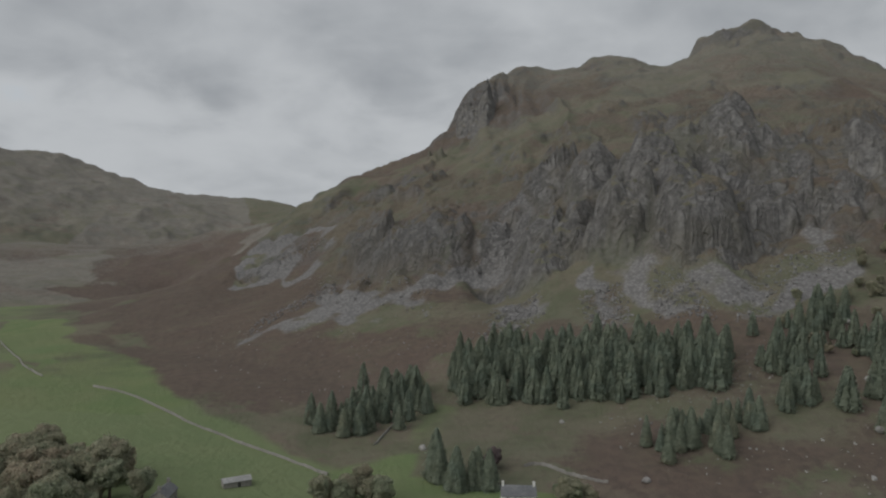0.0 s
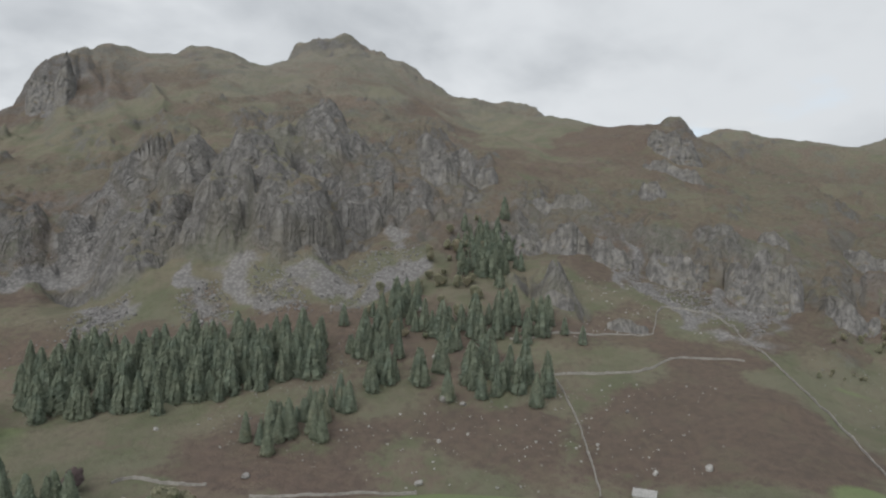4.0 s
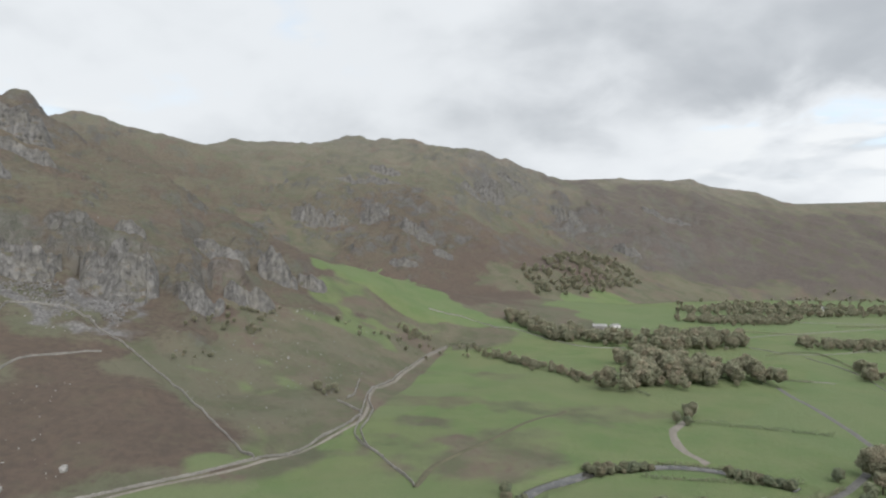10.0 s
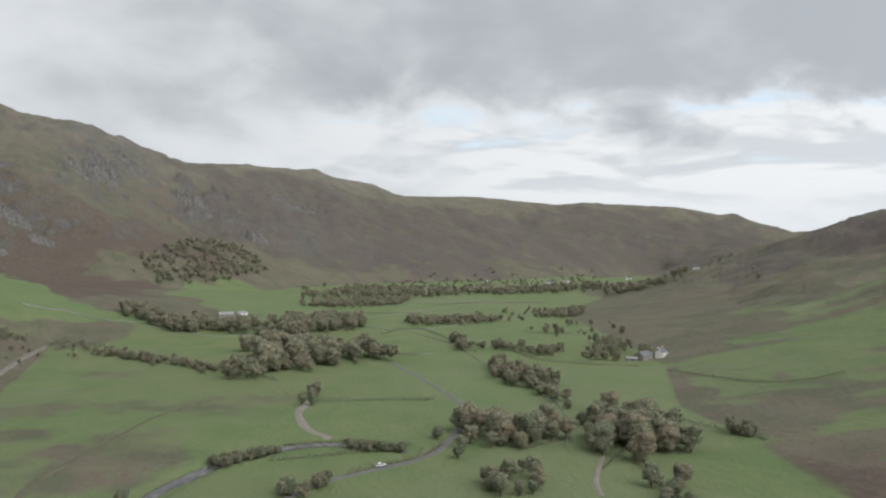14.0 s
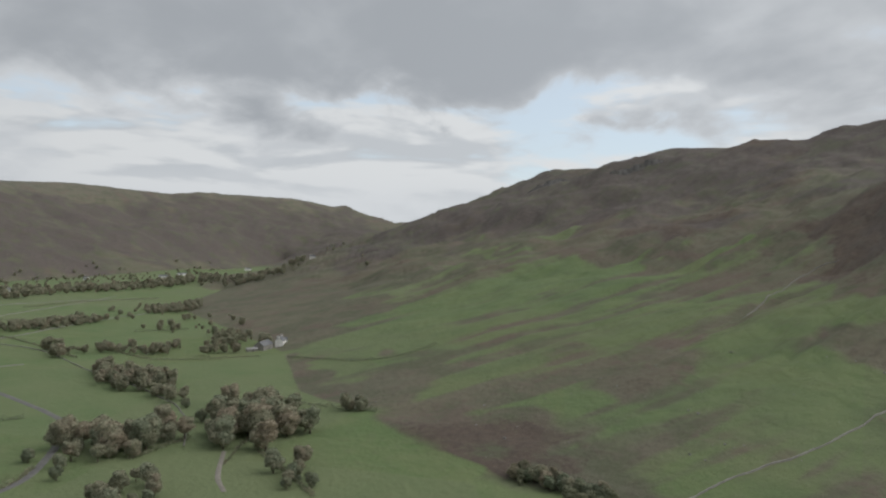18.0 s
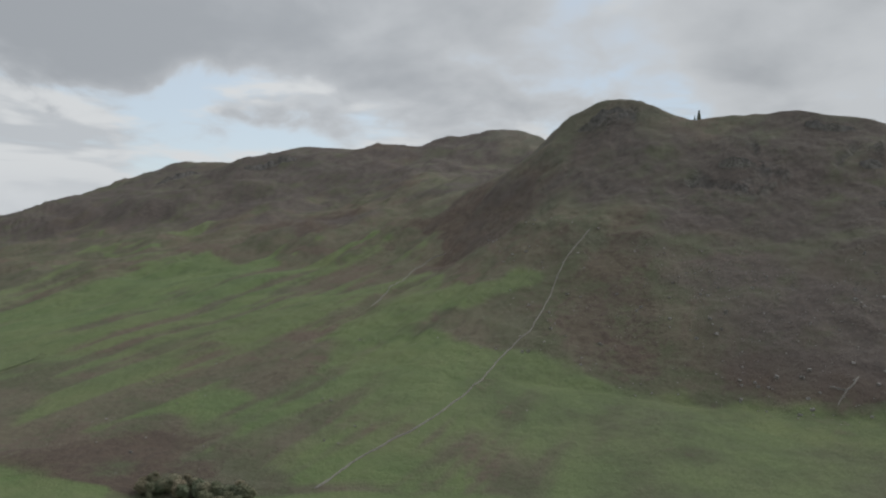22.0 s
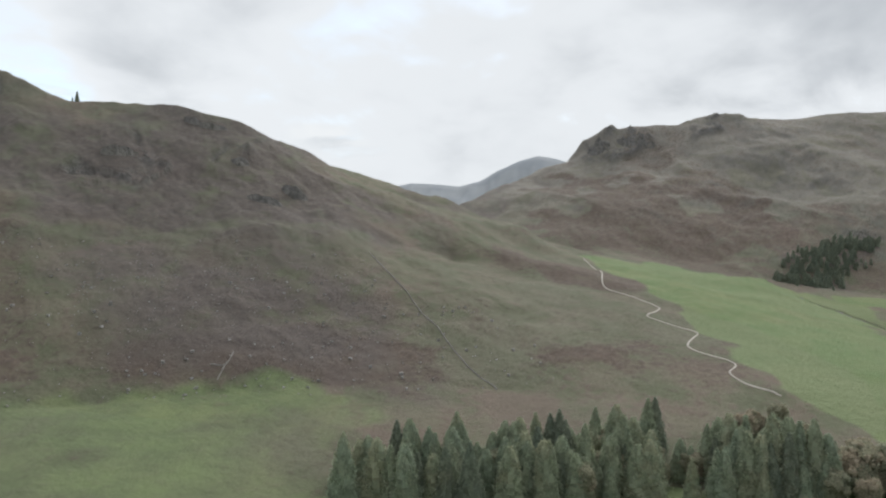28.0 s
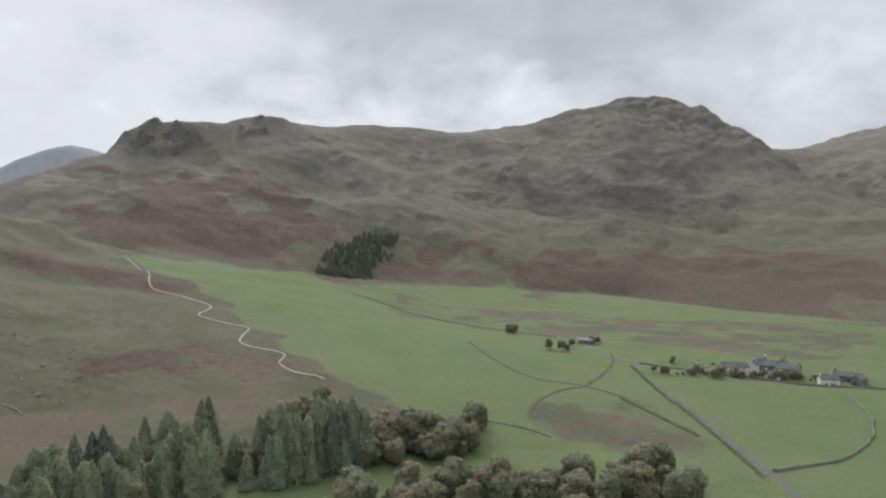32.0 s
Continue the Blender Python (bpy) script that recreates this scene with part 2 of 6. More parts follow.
RELIEF["pikes_foot"] = [(-386, 460, 0), (-243, 504, 10), (-155, 428, 6), (-87, 365, 2), (-45, 322, 0), (-13, 292, -2), (62, 266, -2), (127, 234, -2), (167, 215, -2), (222, 160, -2), (284, 85, 7), (313, 86, -3), (351, 53, 1), (700, 15, -5)]
RELIEF["pikes_low"] = [(-205, 606, 7), (-88, 513, 8), (1, 420, 6), (57, 366, 8), (105, 350, 16), (175, 309, 24), (158, 284, 13), (235, 260, 20), (298, 202, 22), (331, 155, 24), (390, 125, 8)]
RELIEF["pikes_crag_base"] = [(-187, 778, 39), (-80, 726, 52), (5, 640, 55), (73, 560, 53), (134, 523, 67), (190, 495, 71), (239, 462, 71), (290, 444, 89), (340, 445, 97), (394, 426, 91), (447, 361, 88), (471, 321, 75), (493, 256, 62), (504, 193, 53), (597, 167, 54)]
RELIEF["pikes_crag_top"] = [(-120, 892, 95), (-29, 880, 120), (36, 759, 112), (116, 680, 128), (184, 623, 152), (250, 589, 166), (315, 614, 212), (376, 579, 193), (412, 541, 184), (424, 459, 133), (481, 423, 141), (507, 365, 121), (523, 283, 104), (542, 256, 93), (571, 183, 75)]
RELIEF["pikes_shoulder"] = [(191, 1134, 298), (325, 1103, 315), (468, 1105, 358), (598, 1075, 383), (702, 1010, 359), (765, 859, 275), (718, 622, 214), (769, 575, 224)]
RELIEF["bowl_crest"] = [(1472, 947, 344), (1493, 913, 360), (1524, 861, 377), (1580, 820, 371), (1624, 777, 352), (1693, 745, 353), (1763, 708, 335), (1832, 668, 350), (1905, 609, 375), (1985, 513, 375), (2007, 417, 384), (1975, 314, 406), (1938, 216, 393), (1895, 138, 384), (1877, 101, 361), (1850, 24, 357), (1850, -17, 359), (1899, -72, 343), (1993, -173, 323), (2131, -284, 306), (2249, -481, 325), (2310, -651, 326), (2339, -730, 339), (2367, -803, 319), (2407, -984, 303), (2460, -1113, 269)]
RELIEF["bowl_mid"] = [(1392, 558, 224), (1501, 386, 232), (1487, 198, 229), (1500, 6, 217), (1647, -97, 159), (1759, -380, 131)]
RELIEF["valley_crest"] = [(2460, -1113, 269), (2456, -1447, 285), (2393, -1810, 268), (2363, -1928, 279), (2178, -2345, 275), (2346, -2249, 276), (2230, -2433, 273), (2088, -2556, 233), (1983, -2638, 209), (1897, -2700, 176), (1712, -2703, 128)]
RELIEF["bowl_foot"] = [(1082, 390, 55), (1060, 207, 44), (1049, 55, 17), (1145, -104, 26), (1146, -96, 11), (1221, -267, 0), (1435, -436, -7), (1647, -727, -12), (1677, -995, -10), (1701, -1396, 3), (1748, -1432, -14), (1885, -1934, 3)]
RELIEF["far_gap"] = [(2703, -3598, 200), (2528, -3723, 218), (2379, -3820, 206)]
RELIEF["lingmoor_crest"] = [(1263, -1297, -11), (1292, -1461, 22), (1195, -1541, 80), (1115, -1600, 140), (1018, -1605, 164), (854, -1607, 216), (776, -1602, 241), (676, -1582, 271), (496, -1521, 268), (410, -1495, 282), (334, -1462, 293), (219, -1433, 285), (174, -1419, 296), (95, -1417, 290), (20, -1420, 313), (-37, -1410, 324), (-96, -1397, 326), (-95, -1397, 326), (-149, -1342, 296), (-219, -1231, 226)]
RELIEF["lingmoor_foot"] = [(1087, -951, -9), (834, -641, -6), (418, -431, -1), (315, -336, -3), (228, -297, 3), (172, -258, 1), (103, -252, -1), (18, -261, 4)]
RELIEF["lingmoor_mid"] = [(631, -776, 22), (459, -727, 49), (312, -715, 69), (162, -681, 68), (52, -638, 77), (5, -600, 71)]
RELIEF["side_pike"] = [(-76, -796, 202), (-86, -775, 211), (-105, -743, 230), (-123, -730, 236), (-133, -723, 242), (-148, -715, 244), (-168, -705, 240), (-195, -688, 224), (-212, -678, 215), (-232, -661, 217), (-267, -641, 215), (-289, -627, 217), (-314, -615, 211), (-338, -602, 206), (-367, -596, 191), (-410, -592, 182), (-430, -590, 171), (-475, -594, 164), (-533, -597, 153), (-579, -608, 139), (-617, -613, 129), (-651, -622, 112), (-667, -542, 106), (-652, -464, 86)]
RELIEF["side_crag"] = [(-39, -559, 110), (-97, -521, 109), (-118, -501, 105), (-193, -467, 93), (-273, -443, 107), (-335, -424, 95), (-434, -415, 71)]
RELIEF["side_low"] = [(3, -380, 31), (-29, -364, 22), (-111, -342, 18), (-165, -320, 18), (-231, -270, 21), (-280, -227, 16), (-312, -180, 16)]
RELIEF["side_foot"] = [(18, -261, 4), (-44, -251, 4), (-106, -227, 3), (-157, -201, 2), (-206, -161, 1), (-254, -118, 0)]
RELIEF["pass_edge"] = [(-652, -464, 86), (-589, -378, 68), (-537, -311, 57), (-483, -242, 44), (-437, -199, 33), (-398, -162, 28), (-355, -122, 21)]
RELIEF["pass_field"] = [(-705, -438, 73), (-720, -348, 59), (-753, -271, 49), (-783, -243, 27), (-781, -175, 9), (-726, -72, -3)]
RELIEF["pass_far"] = [(-603, -668, 151), (-650, -693, 147), (-693, -721, 141), (-737, -748, 137), (-776, -751, 138), (-825, -758, 152), (-908, -785, 172), (-962, -798, 190), (-1018, -809, 203), (-1123, -836, 231), (-1190, -828, 248)]
RELIEF["pass_knolls"] = [(-753, -732, 129), (-957, -804, 181), (-1022, -804, 199), (-1071, -738, 194), (-1071, -644, 170)]
RELIEF["blake_crest"] = [(-1235, -851, 256), (-1245, -837, 259), (-1255, -822, 284), (-1282, -778, 323), (-1325, -744, 331), (-1374, -718, 336), (-1421, -691, 337), (-1428, -675, 350), (-1463, -648, 360), (-1481, -606, 363), (-1551, -562, 352), (-1668, -528, 362), (-1715, -476, 375), (-1818, -343, 378), (-1877, -292, 371), (-1941, -191, 381), (-1999, -68, 407), (-2050, 44, 444), (-2075, 141, 469), (-2088, 222, 490), (-2078, 300, 492), (-2049, 357, 462), (-2007, 417, 435), (-1951, 441, 399), (-1889, 483, 366), (-1829, 514, 329), (-1805, 527, 300), (-1696, 604, 212), (-1557, 683, 131)]
RELIEF["blake_foot"] = [(-883, -469, 81), (-892, -356, 57), (-927, -319, 41), (-976, -219, 27), (-1048, -62, 14), (-1095, 108, -1), (-951, 237, -6), (-818, 360, -5), (-839, 545, 8), (-742, 742, 10)]
RELIEF["blake_mid"] = [(-1104, -586, 184), (-1209, -479, 184), (-1366, -305, 192), (-1448, -84, 147), (-1493, 147, 146), (-1407, 350, 87)]
RELIEF["crinkle"] = [(-2794, 775, 356), (-2666, 854, 392), (-2638, 939, 401), (-2608, 1019, 440), (-2583, 1081, 452), (-2565, 1123, 450), (-2390, 1552, 560), (-2155, 1940, 620), (-1832, 2183, 590)]
RELIEF["floor_west_near"] = [(-293, -62, 3), (-310, 0, 0), (-319, 85, 0), (-294, 170, 0), (-170, 294, 0)]
RELIEF["floor_west_far"] = [(-560, 20, 6), (-580, 155, 2), (-537, 310, 0), (-318, 509, 0)]
RELIEF["pass_dip"] = [(-839, -1244, 60), (-913, -1127, 60), (-1023, -1097, 60), (-1316, -1228, 90), (-1554, -1259, 140), (-1802, -1262, 190), (-2294, -1606, 120), (-2038, -1771, 60), (-1705, -1828, 40), (-1469, -2023, 40), (-1901, -2819, 30), (-2185, -2605, 20), (-2446, -2362, 20), (-2679, -2093, 30), (-2883, -1802, 60), (-3816, -2385, 0), (-3447, -2893, 0), (-3011, -3344, 0), (-2516, -3731, 0)]
CRESTS = {"far_head", "spur_west", "pikes_crest", "stickle_crest", "bowl_crest", "valley_crest", "far_gap", "lingmoor_crest", "side_pike", "pass_far", "blake_crest", "crinkle"}
ZONES = {k: [] for k in ("crag", "scree", "bracken", "meadow", "pasture", "heath", "stony", "rough", "tussock", "streak", "intake", "rushes")}
ZONES["crag"].append([(209, 477), (219, 507), (238, 535), (266, 555), (290, 543), (294, 518), (283, 494), (296, 494), (327, 526), (344, 535), (368, 517), (370, 485), (356, 462), (305, 473), (279, 473), (255, 448), (233, 451)])
ZONES["crag"].append([(191, 554), (209, 578), (236, 580), (246, 566), (230, 527), (213, 510), (188, 520), (162, 523), (115, 545), (109, 569), (124, 589), (152, 587), (175, 566)])
ZONES["crag"].append([(284, 669), (433, 918), (526, 916), (340, 579), (476, 755), (349, 542), (292, 546), (256, 564)])
ZONES["crag"].append([(-5, 670), (22, 701), (71, 665), (50, 633), (32, 622)])
ZONES["crag"].append([(129, 613), (179, 767), (224, 770), (172, 609), (146, 584)])
ZONES["crag"].append([(31, 1017), (81, 1053), (115, 912), (84, 799), (33, 876)])
ZONES["crag"].append([(373, 542), (497, 698), (568, 700), (510, 573), (455, 503), (392, 506)])
ZONES["crag"].append([(161, 1245), (175, 1263), (250, 1301), (266, 1235), (207, 1166)])
ZONES["crag"].append([(653, 1359), (702, 1349), (778, 1322), (860, 1278), (723, 1216)])
ZONES["crag"].append([(427, 1361), (479, 1374), (537, 1362), (526, 1259), (453, 1266)])
ZONES["crag"].append([(412, 458), (468, 437), (477, 400), (470, 381), (472, 347), (460, 332), (444, 372), (427, 398), (419, 427)])
ZONES["crag"].append([(488, 347), (503, 346), (528, 321), (488, 291), (474, 314)])
ZONES["crag"].append([(487, 274), (517, 286), (528, 276), (517, 238), (501, 226), (495, 253)])
ZONES["crag"].append([(526, 217), (562, 191), (552, 168), (490, 198)])
ZONES["crag"].append([(766, 232), (770, 197), (689, 137), (661, 158), (654, 194)])
ZONES["crag"].append([(703, 298), (768, 249), (702, 221), (630, 249)])
ZONES["crag"].append([(369, 343), (394, 340), (356, 304), (353, 318)])
ZONES["crag"].append([(621, 443), (703, 469), (692, 415), (612, 380), (566, 404)])
ZONES["crag"].append([(873, 619), (916, 613), (927, 568), (888, 553), (834, 577)])
ZONES["crag"].append([(632, 318), (671, 304), (612, 265), (576, 284)])
ZONES["crag"].append([(1319, 296), (1492, 266), (1578, 165), (1406, 78), (1327, 19), (1281, 61), (1144, 150), (1235, 247)])
ZONES["crag"].append([(1824, 19), (1860, -28), (1862, -99), (1711, -28)])
ZONES["crag"].append([(903, 553), (1528, 853), (1535, 761), (1337, 675), (866, 501)])
ZONES["crag"].append([(1866, -221), (1880, -342), (1550, -362), (1514, -291), (1730, -220)])
ZONES["crag"].append([(-297, -548), (-324, -565), (-327, -555), (-300, -543)])
ZONES["crag"].append([(-201, -577), (-241, -596), (-238, -577), (-205, -565)])
ZONES["crag"].append([(-123, -726), (-145, -716), (-175, -695), (-160, -680), (-125, -701)])
ZONES["crag"].append([(-1212, -807), (-1254, -822), (-1283, -779), (-1361, -712), (-1296, -689), (-1229, -739)])
ZONES["crag"].append([(-1387, -679), (-1453, -639), (-1482, -586), (-1408, -582)])
ZONES["crag"].append([(-2038, 139), (-2064, 298), (-1950, 427), (-1822, 505), (-1827, 386), (-1948, 222)])
ZONES["scree"].append([(-61, 714), (-17, 671), (42, 587), (61, 611), (121, 622), (119, 586), (61, 571), (48, 509), (22, 563), (-30, 592), (-58, 675)])
ZONES["scree"].append([(78, 451), (99, 502), (132, 507), (117, 464), (94, 443)])
ZONES["scree"].append([(150, 470), (180, 472), (169, 423), (146, 421)])
ZONES["scree"].append([(201, 469), (227, 449), (208, 393), (183, 417)])
ZONES["scree"].append([(233, 417), (286, 459), (335, 446), (302, 408), (248, 383), (219, 384)])
ZONES["scree"].append([(445, 355), (456, 347), (438, 288), (413, 276), (422, 310)])
ZONES["scree"].append([(448, 297), (465, 288), (433, 237), (412, 245)])
ZONES["scree"].append([(442, 244), (476, 233), (423, 216)])
ZONES["scree"].append([(-94, 576), (-73, 621), (-27, 690), (-20, 642), (-66, 601), (-88, 563)])
ZONES["scree"].append([(-135, 785), (-78, 823), (-37, 779), (-96, 761)])
ZONES["bracken"].append([(404, 263), (401, 200), (334, 130), (282, 85), (264, 113), (216, 170), (243, 201), (271, 242), (303, 229), (334, 233), (385, 259)])
ZONES["bracken"].append([(164, 275), (208, 267), (260, 233), (243, 201), (215, 172), (189, 201), (165, 241)])
ZONES["bracken"].append([(-50, 582), (76, 457), (45, 412), (-9, 375), (-30, 360)])
ZONES["bracken"].append([(-229, 612), (-109, 584), (-33, 527), (-42, 388), (-57, 352), (-135, 429), (-200, 514)])
ZONES["bracken"].append([(77, 296), (114, 295), (209, 256), (190, 232), (78, 257)])
ZONES["bracken"].append([(786, 144), (1284, 96), (1279, -71), (1036, -96), (825, 5), (820, 89)])
ZONES["bracken"].append([(1197, 249), (757, 129), (831, 66), (1069, -65), (1334, -60), (1484, 123)])
ZONES["bracken"].append([(580, 268), (659, 231), (614, 182), (539, 223)])
ZONES["bracken"].append([(-312, -253), (-360, -247), (-396, -209), (-355, -194), (-323, -221)])
ZONES["bracken"].append([(-891, -559), (-1094, -602), (-1127, -447), (-1022, -316), (-939, -373), (-863, -460)])
ZONES["bracken"].append([(-1066, -63), (-1274, 126), (-1244, 309), (-968, 380), (-866, 247), (-1018, 101)])
ZONES["bracken"].append([(225, -292), (184, -294), (139, -293), (114, -270), (132, -253), (178, -262)])
ZONES["meadow"].append([(-247, 512), (-154, 429), (-87, 365), (-48, 323), (-45, 275), (-81, 265), (-163, 339)])
ZONES["meadow"].append([(-34, 319), (-15, 327), (21, 310), (12, 283), (-8, 288)])
ZONES["meadow"].append([(-389, 806), (-271, 697), (-213, 580), (-207, 472), (-287, 595)])
ZONES["meadow"].append([(737, 147), (1095, 119), (908, 54), (794, 5), (765, -44), (749, -73), (684, -67), (731, 4), (715, 62), (716, 115)])
ZONES["meadow"].append([(1007, -123), (1314, -243), (1233, -353), (908, -342), (797, -286), (775, -170), (847, -117)])
ZONES["meadow"].append([(397, 163), (438, 133), (415, 91), (392, 118)])
ZONES["meadow"].append([(-643, -414), (-792, -383), (-836, -270), (-783, -166), (-353, -74), (-381, -109), (-357, -123), (-451, -206), (-543, -309)])
ZONES["meadow"].append([(-665, -229), (-867, -254), (-1075, -63), (-825, 17), (-693, 223), (-857, 377), (-268, 118), (-252, 5), (-336, -34), (-358, -124), (-489, -239)])
ZONES["pasture"].append([(462, -467), (473, -713), (467, -1027), (377, -971), (409, -829), (244, -752), (109, -765), (159, -693), (77, -575), (77, -472), (144, -415), (115, -358), (34, -424), (15, -408), (3, -359), (-61, -376), (-47, -281), (88, -243), (211, -343), (366, -398)])
ZONES["pasture"].append([(133, -710), (41, -660), (-3, -437), (-16, -384), (-44, -375), (-94, -368), (-108, -342), (-165, -321), (-178, -287), (-142, -212), (52, -277)])
ZONES["pasture"].append([(-60, -363), (-143, -326), (-183, -259), (-153, -196), (-45, -271)])
ZONES["streak"].append([(-260, -333), (-325, -300), (-367, -190), (-339, -152), (-302, -156), (-246, -227)])
ZONES["meadow"].append([(-290, -54), (-325, -29), (-317, 7), (-279, -25), (-275, -47)])
ZONES["pasture"].append([(404, 198), (524, 160), (666, 122), (707, 61), (698, 17), (458, 62), (356, 61), (285, 85), (350, 137)])
ZONES["heath"].append([(-52, -666), (-107, -734), (-145, -716), (-216, -671), (-289, -628), (-361, -587), (-385, -528), (-317, -414), (-233, -413), (-190, -457), (-103, -509), (-17, -606)])
ZONES["heath"].append([(844, -985), (1048, -1549), (650, -1556), (352, -1463), (-73, -1391), (-84, -764), (-39, -716), (13, -973), (176, -1104), (165, -834), (479, -1053), (597, -962)])
ZONES["heath"].append([(1342, -131), (1608, -348), (1642, -616), (1719, -1019), (1892, -1790), (1122, -1494), (1974, -2624), (2314, -1889), (2226, -975), (2182, -467), (1957, -261)])
ZONES["heath"].append([(-1578, -41), (-1650, 288), (-1460, 255), (-1383, 29)])
ZONES["heath"].append([(-933, -322), (-1040, -322), (-1159, -269), (-1099, -246), (-951, -278)])
ZONES["heath"].append([(-136, -583), (-269, -598), (-344, -587), (-417, -552), (-410, -461), (-307, -407), (-197, -440), (-116, -496)])
ZONES["stony"].append([(114, 326), (146, 332), (204, 357), (239, 369), (257, 357), (221, 313), (176, 297), (146, 280), (111, 289)])
ZONES["stony"].append([(-49, 570), (56, 519), (181, 413), (157, 356), (47, 435), (-44, 514)])
ZONES["stony"].append([(121, 273), (207, 269), (280, 232), (335, 193), (259, 148), (166, 214)])
ZONES["stony"].append([(372, 341), (474, 314), (464, 228), (397, 202), (388, 257), (316, 271)])
ZONES["stony"].append([(812, 487), (1469, 453), (790, 157), (546, 216), (553, 319)])
ZONES["stony"].append([(418, 188), (589, 131), (618, 45), (453, 65), (312, 94), (350, 137)])
ZONES["stony"].append([(-4, -628), (-119, -502), (-231, -451), (-326, -383), (-233, -293), (-165, -321), (-84, -352), (-31, -392)])
ZONES["stony"].append([(-139, -466), (-262, -409), (-351, -285), (-304, -209), (-206, -273), (-126, -343)])
ZONES["stony"].append([(-130, 640), (61, 465), (88, 409), (-42, 388), (-135, 515)])
ZONES["stony"].append([(294, -345), (141, -437), (-50, -416), (-47, -281), (98, -239)])
ZONES["rough"].append([(-52, 1013), (101, 962), (241, 1004), (395, 1048), (514, 1046), (611, 954), (620, 753), (462, 503), (358, 461), (260, 441), (209, 477), (108, 552), (-5, 658), (-64, 742), (-81, 934)])
ZONES["rough"].append([(420, 474), (677, 569), (869, 522), (1400, 557), (761, 233), (668, 133), (489, 192), (461, 275), (445, 338), (419, 420)])
ZONES["rough"].append([(1400, 557), (1607, 300), (1804, 18), (1766, -95), (1288, 10), (837, 122), (806, 213)])
ZONES["rough"].append([(1860, 391), (1811, 103), (1894, -136), (1656, -358), (1482, -201), (1468, 21), (1426, 298)])
ZONES["tussock"].append([(480, 98), (675, 30), (529, -54), (412, -123), (359, -108), (325, -73), (282, -19), (266, 11), (276, 56)])
ZONES["tussock"].append([(404, 198), (524, 160), (666, 122), (707, 61), (698, 17), (458, 62), (356, 61), (285, 85), (350, 137)])
ZONES["tussock"].append([(-339, -12), (-378, 9), (-374, 35), (-337, 55), (-303, 29), (-313, -4)])
ZONES["tussock"].append([(224, -298), (192, -335), (105, -329), (67, -289), (82, -258), (148, -242)])
ZONES["heath"].append([(-497, -568), (-537, -566), (-808, -755), (-975, -793), (-1127, -830), (-1168, -818), (-926, -752), (-534, -527)])
ZONES["streak"].append([(-3, -397), (-14, -500), (-62, -535), (-193, -466), (-317, -414), (-316, -321), (-271, -257), (-161, -313), (-98, -362), (-44, -375)])
ZONES["streak"].append([(-289, -409), (-343, -349), (-369, -275), (-371, -203), (-322, -176), (-227, -255)])
ZONES["heath"].append([(-117, -441), (-213, -445), (-337, -442), (-211, -275), (-187, -304), (-155, -355)])
ZONES["intake"].append([(-246, 611), (-156, 518), (-81, 373), (-43, 328), (-9, 297), (16, 319), (37, 372), (-33, 526), (-161, 669), (-235, 697)])
ZONES["rushes"].append([(-382, -4), (-394, 39), (-342, 55), (-318, 44), (-330, 9), (-343, -7)])
ZONES["rushes"].append([(-854, -177), (-831, -49), (-767, 76), (-773, 193), (-847, 368), (-550, 239), (-567, 141), (-591, 58), (-627, -37), (-590, -132)])
ZONES["bracken"].append([(-1144, -256), (-1170, -68), (-1261, 124), (-1132, 364), (-1052, 456), (-871, 378), (-845, 210), (-1021, 101), (-1097, -64), (-1063, -132)])
ZONES["bracken"].append([(-902, -651), (-1045, -490), (-979, -372), (-890, -434), (-794, -521), (-571, -464)])
ZONES["bracken"].append([(-1121, -785), (-1131, -548), (-987, -383), (-968, -289), (-901, -436), (-843, -552)])
ZONES["bracken"].append([(-213, -363), (-282, -287), (-214, -265), (-183, -296), (-138, -339), (-138, -375)])
ZONES["rushes"].append([(456, 218), (506, 174), (507, 104), (510, 63), (383, 59), (318, 85), (369, 142)])
ZONES["rushes"].append([(385, 50), (375, -2), (322, -38), (282, -15), (279, 19), (314, 38)])
ZONES["bracken"].append([(-452, 1464), (-230, 1334), (-42, 660), (22, 450), (-25, 410), (-82, 438), (-198, 613), (-414, 1106)])
STONES = [260, 220, 260, 300, 320, 260, 620, 520, 180, 90]
LINES = {k: [] for k in ("wall", "hedge", "road", "track", "footpath", "river", "gravel", "bank")}
LINES["wall"].append([(272.8, 244.7), (261.2, 227.0), (248.6, 209.2), (228.8, 184.7), (215.2, 169.4)])
LINES["wall"].append([(272.1, 251.7), (301.0, 230.9), (320.5, 222.7), (346.4, 220.9), (369.0, 207.1), (377.0, 198.9)])
LINES["wall"].append([(286.4, 294.2), (296.8, 287.5), (313.5, 281.9), (359.8, 254.8), (373.3, 255.6), (395.8, 268.9), (412.0, 270.5), (423.9, 243.0), (399.1, 201.3)])
LINES["wall"].append([(399.1, 201.3), (374.4, 168.0), (341.3, 133.4), (312.4, 104.7), (281.5, 84.4)])
LINES["wall"].append([(231.7, 147.8), (247.4, 132.4), (265.8, 103.3), (280.7, 84.1)])
LINES["wall"].append([(280.7, 84.1), (330.6, 72.0), (357.4, 61.3), (381.5, 55.5)])
LINES["wall"].append([(381.5, 55.5), (432.2, 57.7), (479.4, 51.0), (609.5, 31.2), (688.8, 17.0)])
LINES["wall"].append([(395.6, 71.1), (389.6, 61.1), (381.5, 55.5), (342.9, 52.2), (306.2, 34.1)])
LINES["wall"].append([(107.6, 248.1), (124.9, 238.8), (144.5, 228.9), (162.6, 217.0)])
